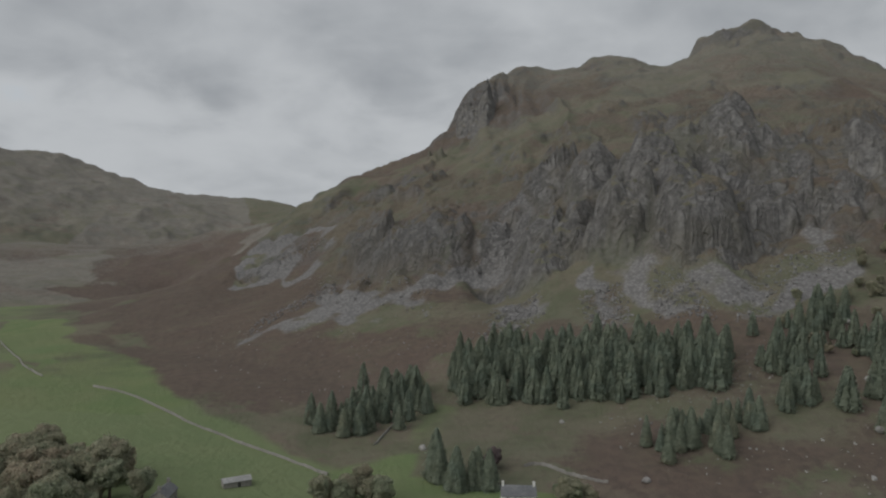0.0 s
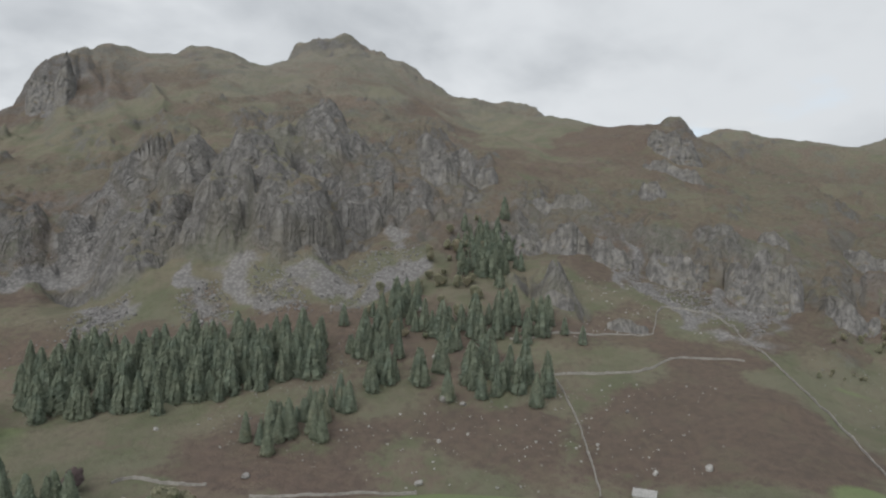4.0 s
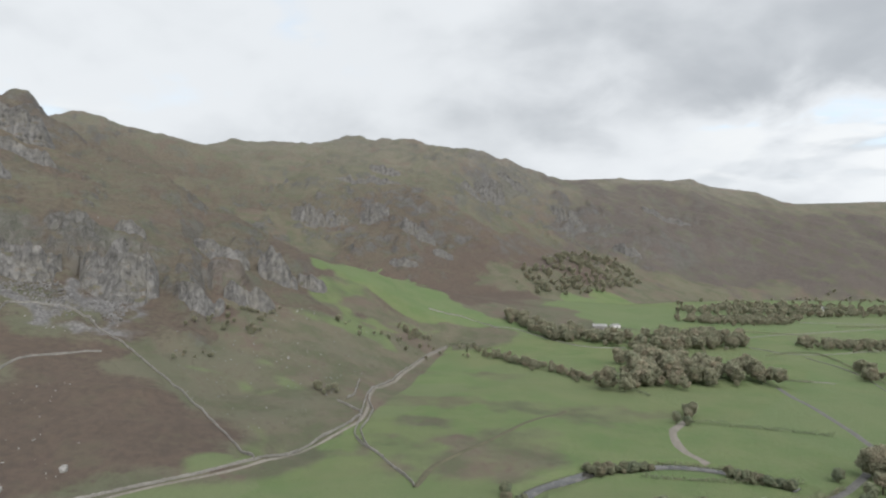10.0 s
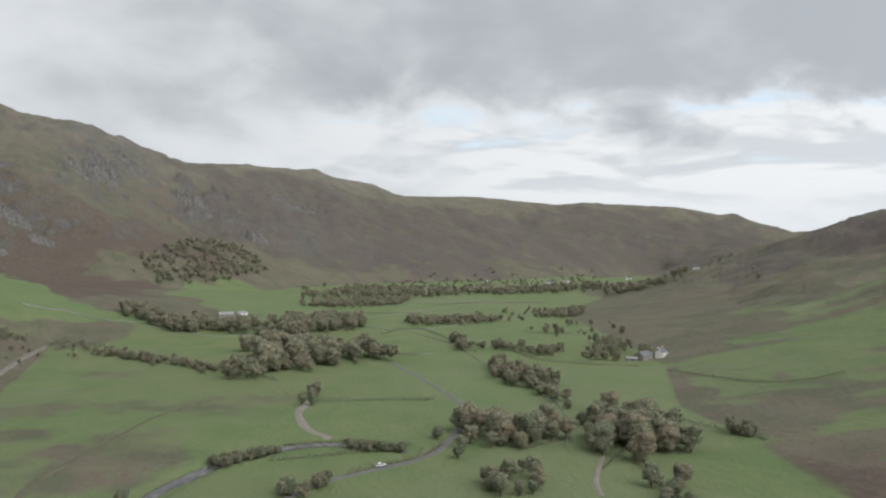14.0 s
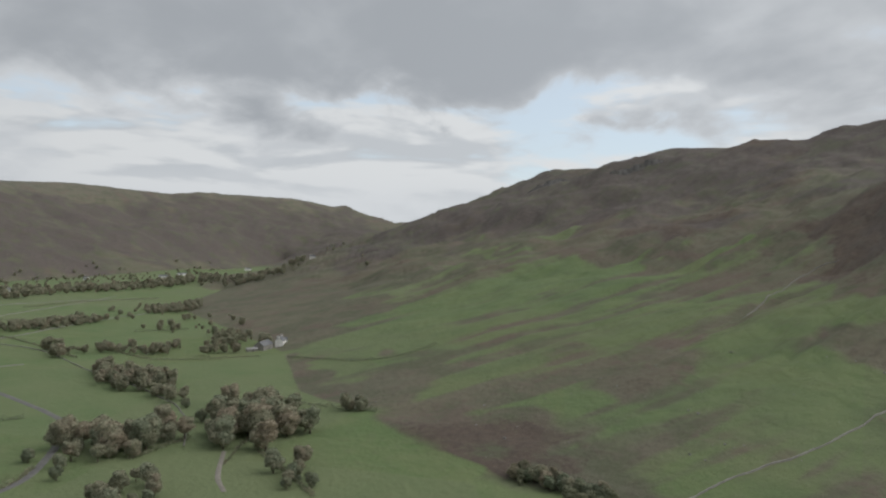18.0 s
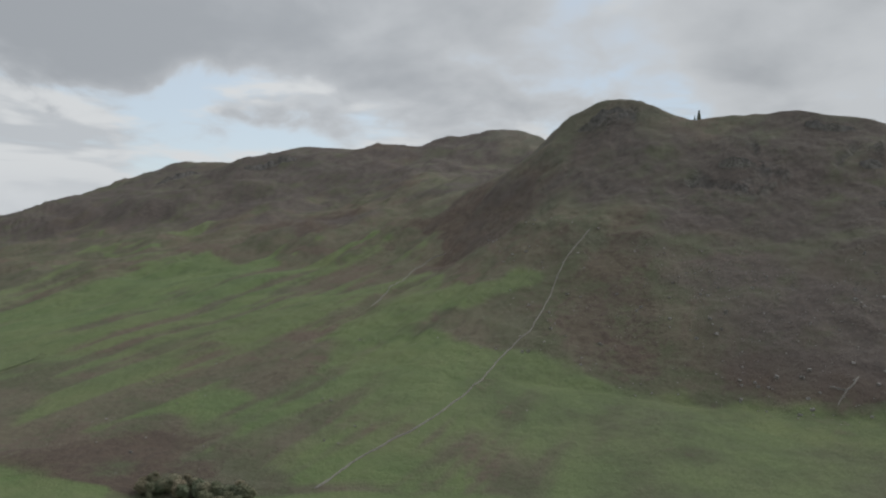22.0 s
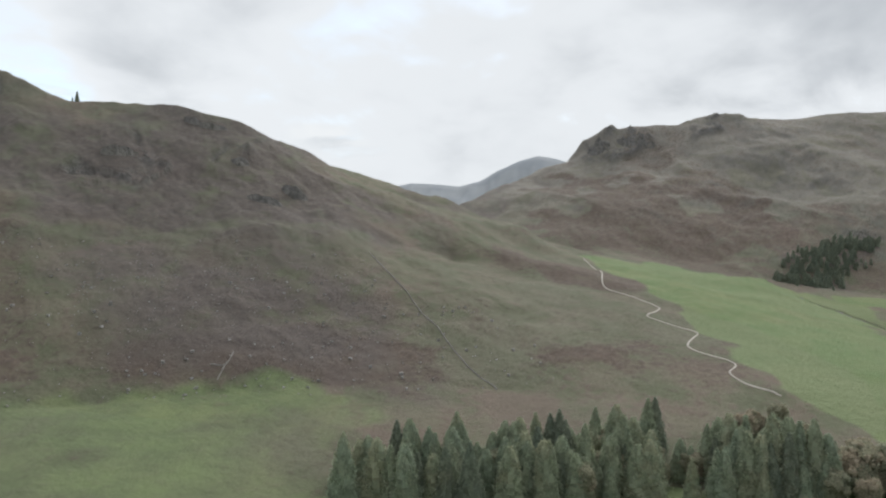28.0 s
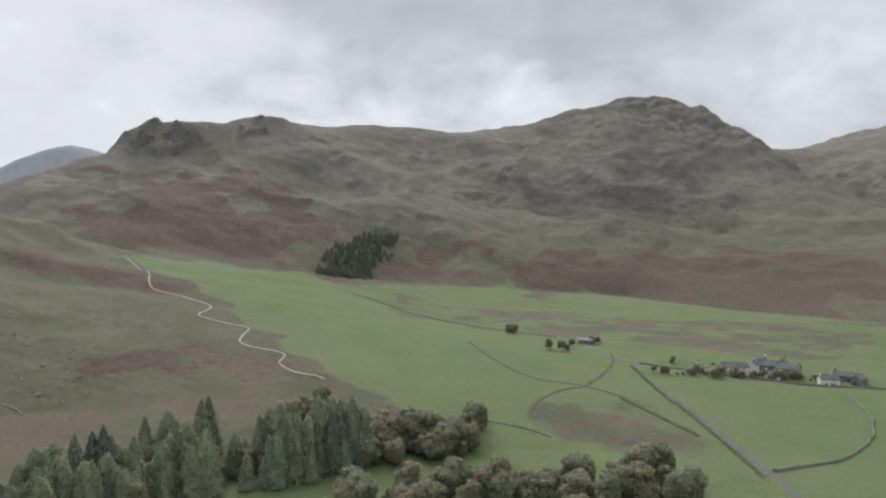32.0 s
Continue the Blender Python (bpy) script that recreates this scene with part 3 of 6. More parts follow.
LINES["wall"].append([(6.8, 321.7), (25.0, 370.3), (33.4, 405.9)])
LINES["wall"].append([(68.0, 284.3), (74.9, 284.0), (85.7, 272.5), (97.4, 264.7)])
LINES["wall"].append([(-158.0, 435.5), (-131.1, 416.6), (-88.0, 367.9), (-63.6, 342.4), (-44.8, 321.5), (-13.0, 290.0)])
LINES["wall"].append([(-293.1, 607.4), (-246.7, 535.4), (-220.2, 489.2), (-197.1, 460.1)])
LINES["wall"].append([(-88.9, -515.4), (-65.8, -484.1), (-52.0, -448.4), (-38.2, -415.3), (-20.1, -388.6), (-5.6, -354.7), (9.2, -326.5), (27.5, -300.5), (43.3, -280.7), (56.0, -259.0)])
LINES["wall"].append([(-329.1, -398.0), (-316.7, -355.8), (-298.1, -303.7), (-281.4, -260.0), (-275.5, -230.6)])
LINES["wall"].append([(-170.2, -325.2), (-179.0, -332.9)])
LINES["wall"].append([(-439.8, 169.7), (-377.1, 158.8), (-338.8, 142.8), (-310.5, 120.0), (-290.2, 87.3)])
LINES["hedge"].append([(294.9, -76.1), (291.3, -100.8), (286.9, -131.7)])
LINES["hedge"].append([(392.7, -127.9), (379.2, -169.5), (370.1, -194.9)])
LINES["hedge"].append([(980.5, -724.7), (985.5, -607.1), (947.5, -494.6)])
LINES["hedge"].append([(533.9, -217.1), (522.1, -258.0)])
LINES["hedge"].append([(228.7, -201.9), (248.8, -238.5), (216.9, -217.1)])
LINES["hedge"].append([(282.4, -301.6), (242.1, -299.8), (222.7, -299.8)])
LINES["hedge"].append([(398.1, -414.9), (305.4, -404.7), (272.2, -441.0)])
LINES["road"].append([(237.3, -53.7), (248.3, -68.7), (261.0, -90.6), (269.3, -129.1), (284.7, -155.0), (334.2, -195.3), (373.0, -207.9), (435.6, -215.7), (499.8, -222.6)])
LINES["road"].append([(-498, 56), (-456, 56), (-396, 66), (-350, 77), (-306, 83), (-282, 87), (-262, 87)])
LINES["road"].append([(-790.4, -245.0), (-664.2, -149.0), (-601.7, -59.9), (-595.5, 12.4), (-565.0, 29.5), (-493.5, 52.5), (-487.1, 103.4), (-462.4, 181.7)])
LINES["track"].append([(216.2, 162.1), (251.1, 121.6), (278.6, 83.5), (325.7, 70.9), (355.0, 59.5), (384.0, 53.6), (434.9, 56.2), (477.9, 49.1), (603.9, 30.9), (682.1, 16.8)])
LINES["track"].append([(202.5, -178.9), (219.1, -190.2), (241.4, -212.8)])
LINES["footpath"].append([(-591.4, -385.4), (-545.0, -336.0), (-496.8, -304.6), (-488.1, -283.6), (-479.4, -251.9), (-470.7, -241.7), (-437.7, -233.3), (-436.9, -213.6), (-438.0, -198.2), (-398.7, -185.6), (-386.2, -154.1), (-367.6, -148.4), (-355.7, -132.5), (-352.7, -117.5)])
LINES["river"].append([(250.6, -17.0), (275.5, -27.8), (288.9, -41.4), (301.6, -57.6), (311.9, -80.4), (312.6, -102.4), (303.3, -121.7), (287.9, -137.8)])
LINES["gravel"].append([(316.2, -110.7), (336.6, -105.5), (365.3, -109.5), (389.6, -121.8), (425.5, -138.4)])
LINES["hedge"].append([(317.6, -88.2), (316.1, -100.0), (312.0, -113.8), (293.6, -141.8)])
LINES["hedge"].append([(264.0, -100.3), (273.9, -137.1), (286.4, -155.0)])
LINES["hedge"].append([(263.5, -182.0), (270.1, -217.6)])
LINES["hedge"].append([(235.2, -224.7), (200.9, -208.4), (171.5, -193.4)])
LINES["hedge"].append([(634.5, -270.7), (663.1, -329.8), (521.7, -313.9)])
LINES["hedge"].append([(561.2, -354.9), (477.4, -344.7), (446.4, -367.2), (421.4, -407.3)])
LINES["wall"].append([(528.9, -232.3), (522.6, -274.3)])
LINES["hedge"].append([(792.3, -48.8), (756.0, -104.6), (683.4, -161.5)])
LINES["hedge"].append([(802.6, -317.5), (803.6, -395.5), (734.7, -437.6)])
LINES["wall"].append([(987.5, -465.9), (1013.5, -602.6), (980.5, -724.7)])
LINES["hedge"].append([(618.0, -429.6), (608.8, -487.1)])
LINES["hedge"].append([(-788.8, -235.4), (-646.9, -137.4), (-599.8, -73.4), (-587.8, 4.7)])
LINES["hedge"].append([(-389.4, 36.7), (-352.6, 57.4), (-333.9, 67.6)])
LINES["wall"].append([(-335.4, -38.4), (-331.2, -14.7), (-323.8, 0.3)])
LINES["hedge"].append([(-477, 53), (-407, 61), (-355, 72), (-310, 79), (-282, 81)])
LINES["bank"].append([(-508, -59), (-480, -48), (-442, -30), (-416, -11), (-411, 9), (-408, 21), (-390, 41)])
LINES["bank"].append([(-408, 21), (-397, 8), (-377, -4), (-353, -10), (-342, -8)])
LINES["bank"].append([(-526, 44), (-493, 43), (-449, 34), (-411, 21)])
LINES["bank"].append([(271, 18), (303, 10), (345, -18), (375, -35), (420, -62)])
LINES["wall"].append([(403, 67), (420, 65), (458, 68)])
LINES["wall"].append([(441, 58), (409, 55), (391, 50), (363, 52), (343, 49), (325, 44), (303, 33), (285, 23), (271, 18)])
LINES["wall"].append([(736, -36), (725, -59), (662, -108), (658, -152)])
LINES["wall"].append([(760, 39), (757, -2), (731, -36)])
LINES["wall"].append([(639, -308), (568, -315), (479, -292), (393, -276), (329, -256), (285, -227), (261, -207)])
LINES["wall"].append([(752, -297), (854, -428), (1056, -700)])
LINES["wall"].append([(681, -275), (655, -319), (725, -440), (794, -574)])
LINES["wall"].append([(-489, 60), (-475, 101), (-452, 146), (-446, 197)])
LINES["wall"].append([(20, -639), (39, -624), (52, -555), (67, -479)])
LINES["wall"].append([(-172, -336), (-178, -332), (-186, -338)])
LINES["hedge"].append([(701, 18), (683, -2), (643, -27), (584, -39), (565, -65), (527, -86), (498, -107), (461, -123)])
WOODS = []
WOODS.append(("conifer", 250, (13,18), [(49, 401), (82, 416), (135, 389), (192, 364), (177, 328), (129, 337), (72, 364)]))
WOODS.append(("conifer", 51, (12,18), [(-17, 346), (11, 394), (31, 397), (20, 351), (-4, 335)]))
WOODS.append(("conifer", 7, (14,20), [(331, 392), (362, 381), (347, 364), (319, 379)]))
WOODS.append(("conifer", 37, (12,18), [(257, 330), (315, 302), (312, 284), (251, 316)]))
WOODS.append(("conifer", 22, (13,20), [(213, 284), (270, 259), (262, 252), (233, 258), (210, 277)]))
WOODS.append(("conifer", 32, (11,16), [(122, 283), (157, 296), (182, 295), (165, 278), (126, 274)]))
WOODS.append(("conifer", 12, (10,15), [(192, 301), (216, 316), (201, 291), (187, 292)]))
WOODS.append(("conifer", 70, (9,14), [(205, 339), (275, 384), (272, 366), (208, 321)]))
WOODS.append(("conifer", 8, (15,21), [(31, 277), (51, 275), (55, 268), (30, 272)]))
WOODS.append(("conifer", 30, (18,25), [(-162, -198), (-179, -191), (-183, -169), (-154, -185)]))
WOODS.append(("conifer", 84, (17,25), [(-194, -185), (-224, -164), (-259, -136), (-239, -126), (-199, -146), (-184, -170)]))
WOODS.append(("conifer", 24, (17,25), [(-259, -116), (-268, -108), (-275, -92), (-255, -87), (-245, -105)]))
WOODS.append(("conifer", 26, (18,27), [(-261, -114), (-280, -87), (-271, -73), (-257, -89)]))
WOODS.append(("broadleaf", 26, (15,22), [(-280, -87), (-310, -70), (-315, -37), (-295, -37), (-275, -72)]))
WOODS.append(("broadleaf", 56, (14,21), [(-221, -77), (-233, -53), (-248, -21), (-263, 5), (-270, 45), (-249, 49), (-229, 5)]))
WOODS.append(("broadleaf", 12, (11,16), [(-296, -120), (-323, -104), (-315, -90), (-292, -109)]))
WOODS.append(("broadleaf", 51, (15,21), [(-152, 289), (-141, 322), (-116, 299), (-82, 266), (-95, 242), (-131, 249)]))
WOODS.append(("broadleaf", 7, (11,15), [(-16, 258), (5, 268), (9, 250), (-7, 249)]))
WOODS.append(("broadleaf", 6, (9,13), [(73, 259), (87, 254), (85, 248), (73, 252)]))
WOODS.append(("broadleaf", 22, (14,20), [(292, -158), (283, -186), (277, -207), (269, -189), (276, -160)]))
WOODS.append(("broadleaf", 66, (14,20), [(274, -219), (295, -260), (275, -289), (240, -250), (242, -220), (266, -214)]))
WOODS.append(("broadleaf", 12, (10,14), [(227, -144), (239, -170), (217, -158), (214, -139)]))
WOODS.append(("broadleaf", 63, (9,13), [(464, -292), (392, -292), (316, -254), (347, -271), (379, -269), (437, -280)]))
WOODS.append(("broadleaf", 100, (14,20), [(479, -114), (499, -166), (512, -223), (537, -229), (560, -181), (609, -144)]))
WOODS.append(("broadleaf", 80, (12,16), [(792, -49), (731, -90), (700, -154), (669, -141), (691, -85), (752, -47)]))
WOODS.append(("broadleaf", 134, (12,17), [(669, -147), (741, -226), (737, -285), (662, -250), (633, -188)]))
WOODS.append(("broadleaf", 106, (5,8), [(678, 7), (600, -38), (516, -97), (483, -123), (473, -113), (508, -87), (581, -37)]))
WOODS.append(("broadleaf", 260, (8,11), [(880, -260), (941, -320), (1047, -494), (933, -431), (862, -309)]))
WOODS.append(("broadleaf", 260, (11,16), [(1043, -317), (1368, -539), (1267, -753), (1214, -855), (1156, -687), (1021, -403)]))
WOODS.append(("broadleaf", 260, (11,16), [(1238, -735), (1265, -1039), (936, -1013), (896, -946), (1160, -953), (1132, -697)]))
WOODS.append(("broadleaf", 107, (8,12), [(727, -344), (749, -414), (744, -475), (709, -445), (681, -336)]))
WOODS.append(("broadleaf", 183, (7,10), [(850, -609), (855, -704), (770, -634), (778, -566)]))
WOODS.append(("broadleaf", 51, (7,11), [(552, -341), (514, -399), (476, -365), (537, -338)]))
WOODS.append(("broadleaf", 33, (10,14), [(541, -456), (522, -476), (445, -401), (448, -384)]))
WOODS.append(("broadleaf", 6, (13,17), [(476, -454), (468, -474), (452, -457), (451, -433)]))
WOODS.append(("broadleaf", 10, (10,14), [(586, -325), (553, -330), (525, -308), (532, -301)]))
WOODS.append(("broadleaf", 4, (9,12), [(240, -299), (235, -307), (233, -302), (236, -295)]))
WOODS.append(("broadleaf", 6, (6,8), [(256, -70), (254, -77), (250, -76), (252, -69)]))
WOODS.append(("broadleaf", 3, (6,8), [(258, -85), (257, -89), (254, -88), (255, -84)]))
WOODS.append(("broadleaf", 3, (12,15), [(201, -206), (198, -215), (194, -210), (197, -203)]))
WOODS.append(("broadleaf", 67, (3,5), [(305, -53), (311, -80), (306, -84), (298, -57)]))
WOODS.append(("broadleaf", 45, (3,5), [(301, -112), (287, -135), (282, -132), (295, -113)]))
WOODS.append(("broadleaf", 4, (5,7), [(267, -16), (269, -24), (260, -23), (259, -17)]))
WOODS.append(("broadleaf", 6, (7,10), [(394, -121), (426, -138), (409, -137), (376, -121)]))
WOODS.append(("broadleaf", 7, (6,9), [(192, -199), (190, -210), (179, -200), (182, -192)]))
WOODS.append(("broadleaf", 7, (5,8), [(123, -254), (107, -261), (99, -261), (111, -250)]))
WOODS.append(("broadleaf", 3, (6,8), [(242, -300), (233, -304), (229, -299), (238, -294)]))
WOODS.append(("broadleaf", 39, (5,8), [(122, -260), (107, -261), (75, -252), (86, -245)]))
WOODS.append(("broadleaf", 4, (9,11), [(-521, 0), (-539, 18), (-517, 17), (-504, 2)]))
WOODS.append(("broadleaf", 4, (8,10), [(-592, -38), (-603, -29), (-582, -28), (-573, -36)]))
WOODS.append(("broadleaf", 6, (7,9), [(-589, 32), (-594, 41), (-578, 40), (-573, 32)]))
WOODS.append(("broadleaf", 2, (5,7), [(-506, 82), (-505, 92), (-495, 89), (-494, 80)]))
WOODS.append(("broadleaf", 6, (5,8), [(-335, -38), (-341, -34), (-325, -31), (-320, -34)]))
WOODS.append(("broadleaf", 87, (5,7), [(-459, 63), (-472, 135), (-459, 187), (-463, 149)]))
WOODS.append(("broadleaf", 7, (8,12), [(17, 401), (34, 409), (39, 390), (19, 376)]))
WOODS.append(("broadleaf", 6, (6,8), [(410, 85), (420, 76), (411, 74), (402, 83)]))
WOODS.append(("broadleaf", 6, (4,6), [(472, 149), (485, 141), (472, 139), (462, 146)]))
WOODS.append(("broadleaf", 7, (3,5), [(396, 178), (430, 149), (418, 149), (391, 172)]))
WOODS.append(("broadleaf", 24, (5,7), [(665, 62), (675, 49), (678, 30), (647, 51)]))
WOODS.append(("broadleaf", 7, (5,7), [(509, 173), (555, 145), (534, 144), (497, 169)]))
WOODS.append(("broadleaf", 420, (8,13), [(1185, -90), (1472, -223), (1563, -338), (1457, -366), (1261, -233), (1181, -144)]))
WOODS.append(("conifer", 300, (8,12), [(-884, -305), (-1022, -316), (-1147, -266), (-1110, -248), (-903, -264)]))
WOODS.append(("broadleaf", 26, (7,11), [(661, -452), (713, -587), (605, -575), (478, -443), (513, -411)]))
WOODS.append(("broadleaf", 20, (7,10), [(832, -495), (889, -627), (745, -543), (683, -415)]))
WOODS.append(("broadleaf", 34, (4,7), [(578, 119), (608, 87), (696, 7), (613, -39), (577, 5), (568, 81)]))
WOODS.append(("broadleaf", 26, (4,6), [(485, 209), (524, 160), (560, 133), (478, 145), (441, 182)]))
WOODS.append(("broadleaf", 22, (9,14), [(338, 437), (412, 445), (385, 403), (306, 363), (289, 394)]))
WOODS.append(("broadleaf", 30, (6,10), [(258, 401), (322, 394), (313, 336), (240, 308), (214, 333)]))
WOODS.append(("conifer", 77, (11,16), [(380, 433), (406, 425), (362, 373), (328, 369)]))
WOODS.append(("broadleaf", 200, (7,11), [(1402, -385), (1698, -842), (1812, -1390), (1831, -1598), (1430, -1210), (1155, -573), (924, -254)]))
WOODS.append(("broadleaf", 40, (7,10), [(1931, -1856), (1645, -1860), (702, -936), (747, -917), (1870, -1857)]))
WOODS.append(("broadleaf", 34, (12,17), [(-165, -205), (-181, -194), (-225, -165), (-261, -137), (-259, -124), (-234, -123), (-176, -168)]))
WOODS.append(("broadleaf", 22, (14,19), [(-261, -114), (-280, -87), (-309, -36), (-288, -36), (-253, -88)]))
CRAGS = [(390, 425, 423, 393, 23), (422, 392, 445, 365, 24), (441, 362, 461, 336, 21), (459, 323, 484, 285, 26), (386, 518, 413, 497, 22), (432, 519, 461, 494, 20), (478, 269, 501, 223, 36), (484, 201, 495, 172, 17), (533, 186, 545, 149, 16), (640, 192, 650, 157, 26), (668, 161, 674, 134, 17), (619, 244, 635, 198, 19), (539, 276, 549, 255, 14), (617, 445, 633, 422, 17), (452, 438, 486, 400, 11), (338, 315, 351, 301, 13), (353, 276, 368, 256, 8), (701, 501, 738, 443, 15), (1294, 328, 1316, 222, 32), (1332, 206, 1340, 149, 29)]
CRAGS += [(1262, 120, 1266, 55, 26), (1205, 57, 1206, 21, 15), (1523, 291, 1543, 148, 15), (1476, 417, 1486, 383, 12), (815, 575, 854, 515, 36), (1747, -17, 1745, -94, 34), (1133, 124, 1137, 77, 14), (156, 1173, 221, 1162, 54), (1657, 24, 1657, -47, 21), (1768, -210, 1756, -292, 29), (1667, -347, 1651, -413, 22), (1648, 233, 1657, 159, 19), (1807, -77, 1802, -157, 17), (1971, -490, 1936, -616, 16), (-284, -494, -307, -480, 7), (-320, -501, -338, -490, 9), (-299, -547, -312, -540, 7), (-203, -576, -229, -567, 7), (-109, -706, -152, -698, 8), (-286, -608, -320, -591, 7)]
CRAGS += [(-1226, -790, -1249, -752, 28), (-1265, -748, -1302, -681, 21), (634, -1389, 554, -1423, 12), (429, -1314, 334, -1341, 11)]
RANGE = [(218.16, 3.63), (221.31, 4.14), (222.92, 4.36), (224.73, 4.32), (226.83, 4.14), (228.41, 4.49), (230.07, 5.5), (231.84, 6.2), (233.36, 6.55), (234.85, 6.26), (238.63, 5.34), (242.32, 3.98)]
SPOTS = {}
SPOTS["farmhouse"] = [(58.2, 251.4)]
SPOTS["barn"] = [(226.4, 157.5)]
SPOTS["farm_barn"] = [(445.3, -434.8)]
SPOTS["farm_house"] = [(445.5, -455.2)]
SPOTS["farm_shed"] = [(445.4, -421.4)]
SPOTS["yard_shed"] = [(-47.2, 275.4)]
SPOTS["yard_house"] = [(-69.0, 256.8)]
SPOTS["roadside_barn"] = [(-573.7, 28.3)]
SPOTS["bowl_barn"] = [(762.9, -147.0)]
SPOTS["inn"] = [(-478.5, 119.2), (-479.9, 130.8), (-466.0, 139.2), (-526.3, 148.4)]
SPOTS["inn_stone"] = [(-491.4, 145.7), (-482.0, 153.4), (-495.4, 154.1)]
SPOTS["cottage"] = [(-454.4, 167.7)]
SPOTS["cottage_dark"] = [(-467.8, 183.8), (-458.6, 186.6)]
SPOTS["far_house"] = [(1504.2, -924.8), (1356.4, -1016.2), (1426.2, -1119.9), (1242.5, -1042.7), (1527.3, -1425.2), (1528.7, -1568.7), (972.5, -1082.3), (1267.5, -642.5)]
SPOTS["cars"] = [(-502.7, 99.9), (-501.5, 103.1), (-493.6, 104.8), (-506.6, 112.0), (-503.2, 115.0), (-506.9, 120.0), (-506.1, 124.6), (-512.1, 130.6), (-509.2, 99.7), (-508.6, 133.4)]
SPOTS["road_car"] = [(267.8, -115.9)]
SPOTS["track_car"] = [(-223.6, -119.4), (-224.8, -116.8)]
SPOTS["boulder_big"] = [(215.8, 264.9, 6.0), (219.5, 256.9, 3.2), (260.0, 150.8, 3.8)]
SPOTS["boulder_more"] = [(28.2, 312.4, 3.6), (111.9, 261.4, 3.8), (166.5, 221.2, 3.4), (0.4, 442.6, 2.4), (95.0, 320.5, 2.4), (246.7, 358.3, 4.5), (235.8, 342.2, 3.6), (190.4, 238.6, 2.2), (249.3, 281.0, 3.0)]
SPOTS["boulder_pale"] = [(266.1, 354.7, 3.5), (237.8, 303.5, 3.0), (239.9, 341.7, 3.4), (428.8, 214.3, 3.0), (563.8, 136.3, 2.5), (450.5, 113.8, 2.2), (258.9, 239.2, 2.4), (273.7, 201.2, 2.2), (242.5, 164.1, 2.6)]
SPOTS["skyline_tree"] = [(-216.9, -670.5, 9.0), (-213.5, -672.0, 4.0)]
SPOTS["ridge_tree"] = [(888.7, -1537.6, 7.0), (853.9, -1518.9, 4.0)]
SPACING, ROWS = 0.14, 360
# rounded rock buttresses of the great face: x, y, radius, height
DOMES = [(251, 505, 38, 30), (201, 520, 22, 22), (316, 506, 25, 24), (354, 492, 26, 20), (138, 566, 22, 15), (65, 631, 32, 13), (181, 526, 18, 13), (205, 597, 26, 13), (397, 855, 57, 18), (431, 540, 34, 14), (138, 803, 30, 10), (9, 691, 22, 10), (248, 580, 22, 13), (179, 659, 28, 11), (329, 582, 28, 14), (115, 606, 16, 9)]
# knolls and notches of the skyline: x, y, radius, rise
KNOLLS = [(553, 1294, 18, -10), (660, 1387, 18, -14), (960, 1163, 22, -14), (-73, 990, 13, -9), (-38, 1031, 13, -12), (109, 1190, 16, -10), (176, 1267, 17, -6), (563, 1328, 21, -22), (585, 1301, 19, -14), (650, 1359, 16, -20), (670, 1360, 16, 14), (776, 1325, 20, 11), (920, 1255, 20, 12), (893, 1158, 22, -13), (931, 1128, 22, -27), (1110, 1106, 20, 11), (927, 733, 15, -6), (910, 634, 13, -16), (929, 566, 13, -14), (1575, 787, 23, -14), (1691, 648, 24, -13), (1844, 630, 25, 14), (1959, 269, 18, -13), (2086, -2551, 43, 22), (46, -1414, 18, 7), (-1254, -825, 20, 17), (-1280, -787, 20, 10), (-1995, 422, 27, 10)]


# The relief: crest, spur and foot lines of the fells as x, y, height in metres;
# the ground between them is stretched like a skin (Laplace), then roughened.
R0, R1, NA = 40.0, 4900.0, 1440


def relax(lines, na):
    """Heights on a grid of na bearings, with rings spaced to match."""
    step = 2 * math.pi / na
    nr = int(math.log(R1 / R0) / step) + 1
    total, count = np.zeros((nr, na)), np.zeros((nr, na))

    def pin(x, y, z):
        r = np.hypot(x, y)
        i = np.round(np.log(np.maximum(r, R0) / R0) / step).astype(int)
        j = np.round(np.arctan2(x, y) / step).astype(int) % na
        keep = (i >= 0) & (i < nr)
        np.add.at(total, (i[keep], j[keep]), z[keep])
        np.add.at(count, (i[keep], j[keep]), 1)

    for name, pts in lines.items():
        p = np.array(pts, float)
        for a, b in zip(p[:-1], p[1:]):
            n = int(np.linalg.norm(b[:2] - a[:2]) / (np.hypot(*a[:2]) * step) * 2) + 2
            k = np.linspace(0, 1, n)[:, None]
            q = a + (b - a) * k
            pin(q[:, 0], q[:, 1], q[:, 2])
            if name in CRESTS:                      # the far side of a crest falls away
                f = 1.10
                pin(q[:, 0] * f, q[:, 1] * f, np.maximum(0.92 * q[:, 2] - 25, 0.5 * q[:, 2]))
    rim = np.linspace(0, 2 * math.pi, na, endpoint=False)
    total[-1], count[-1] = 120 + 0 * rim, 1
    ring = R0 * np.exp(np.arange(nr) * step)
    flat = ring < 215                               # the valley floor under the camera
    total[flat], count[flat] = 0.0, 1
    return np.where(count > 0, total / np.maximum(count, 1), np.nan)


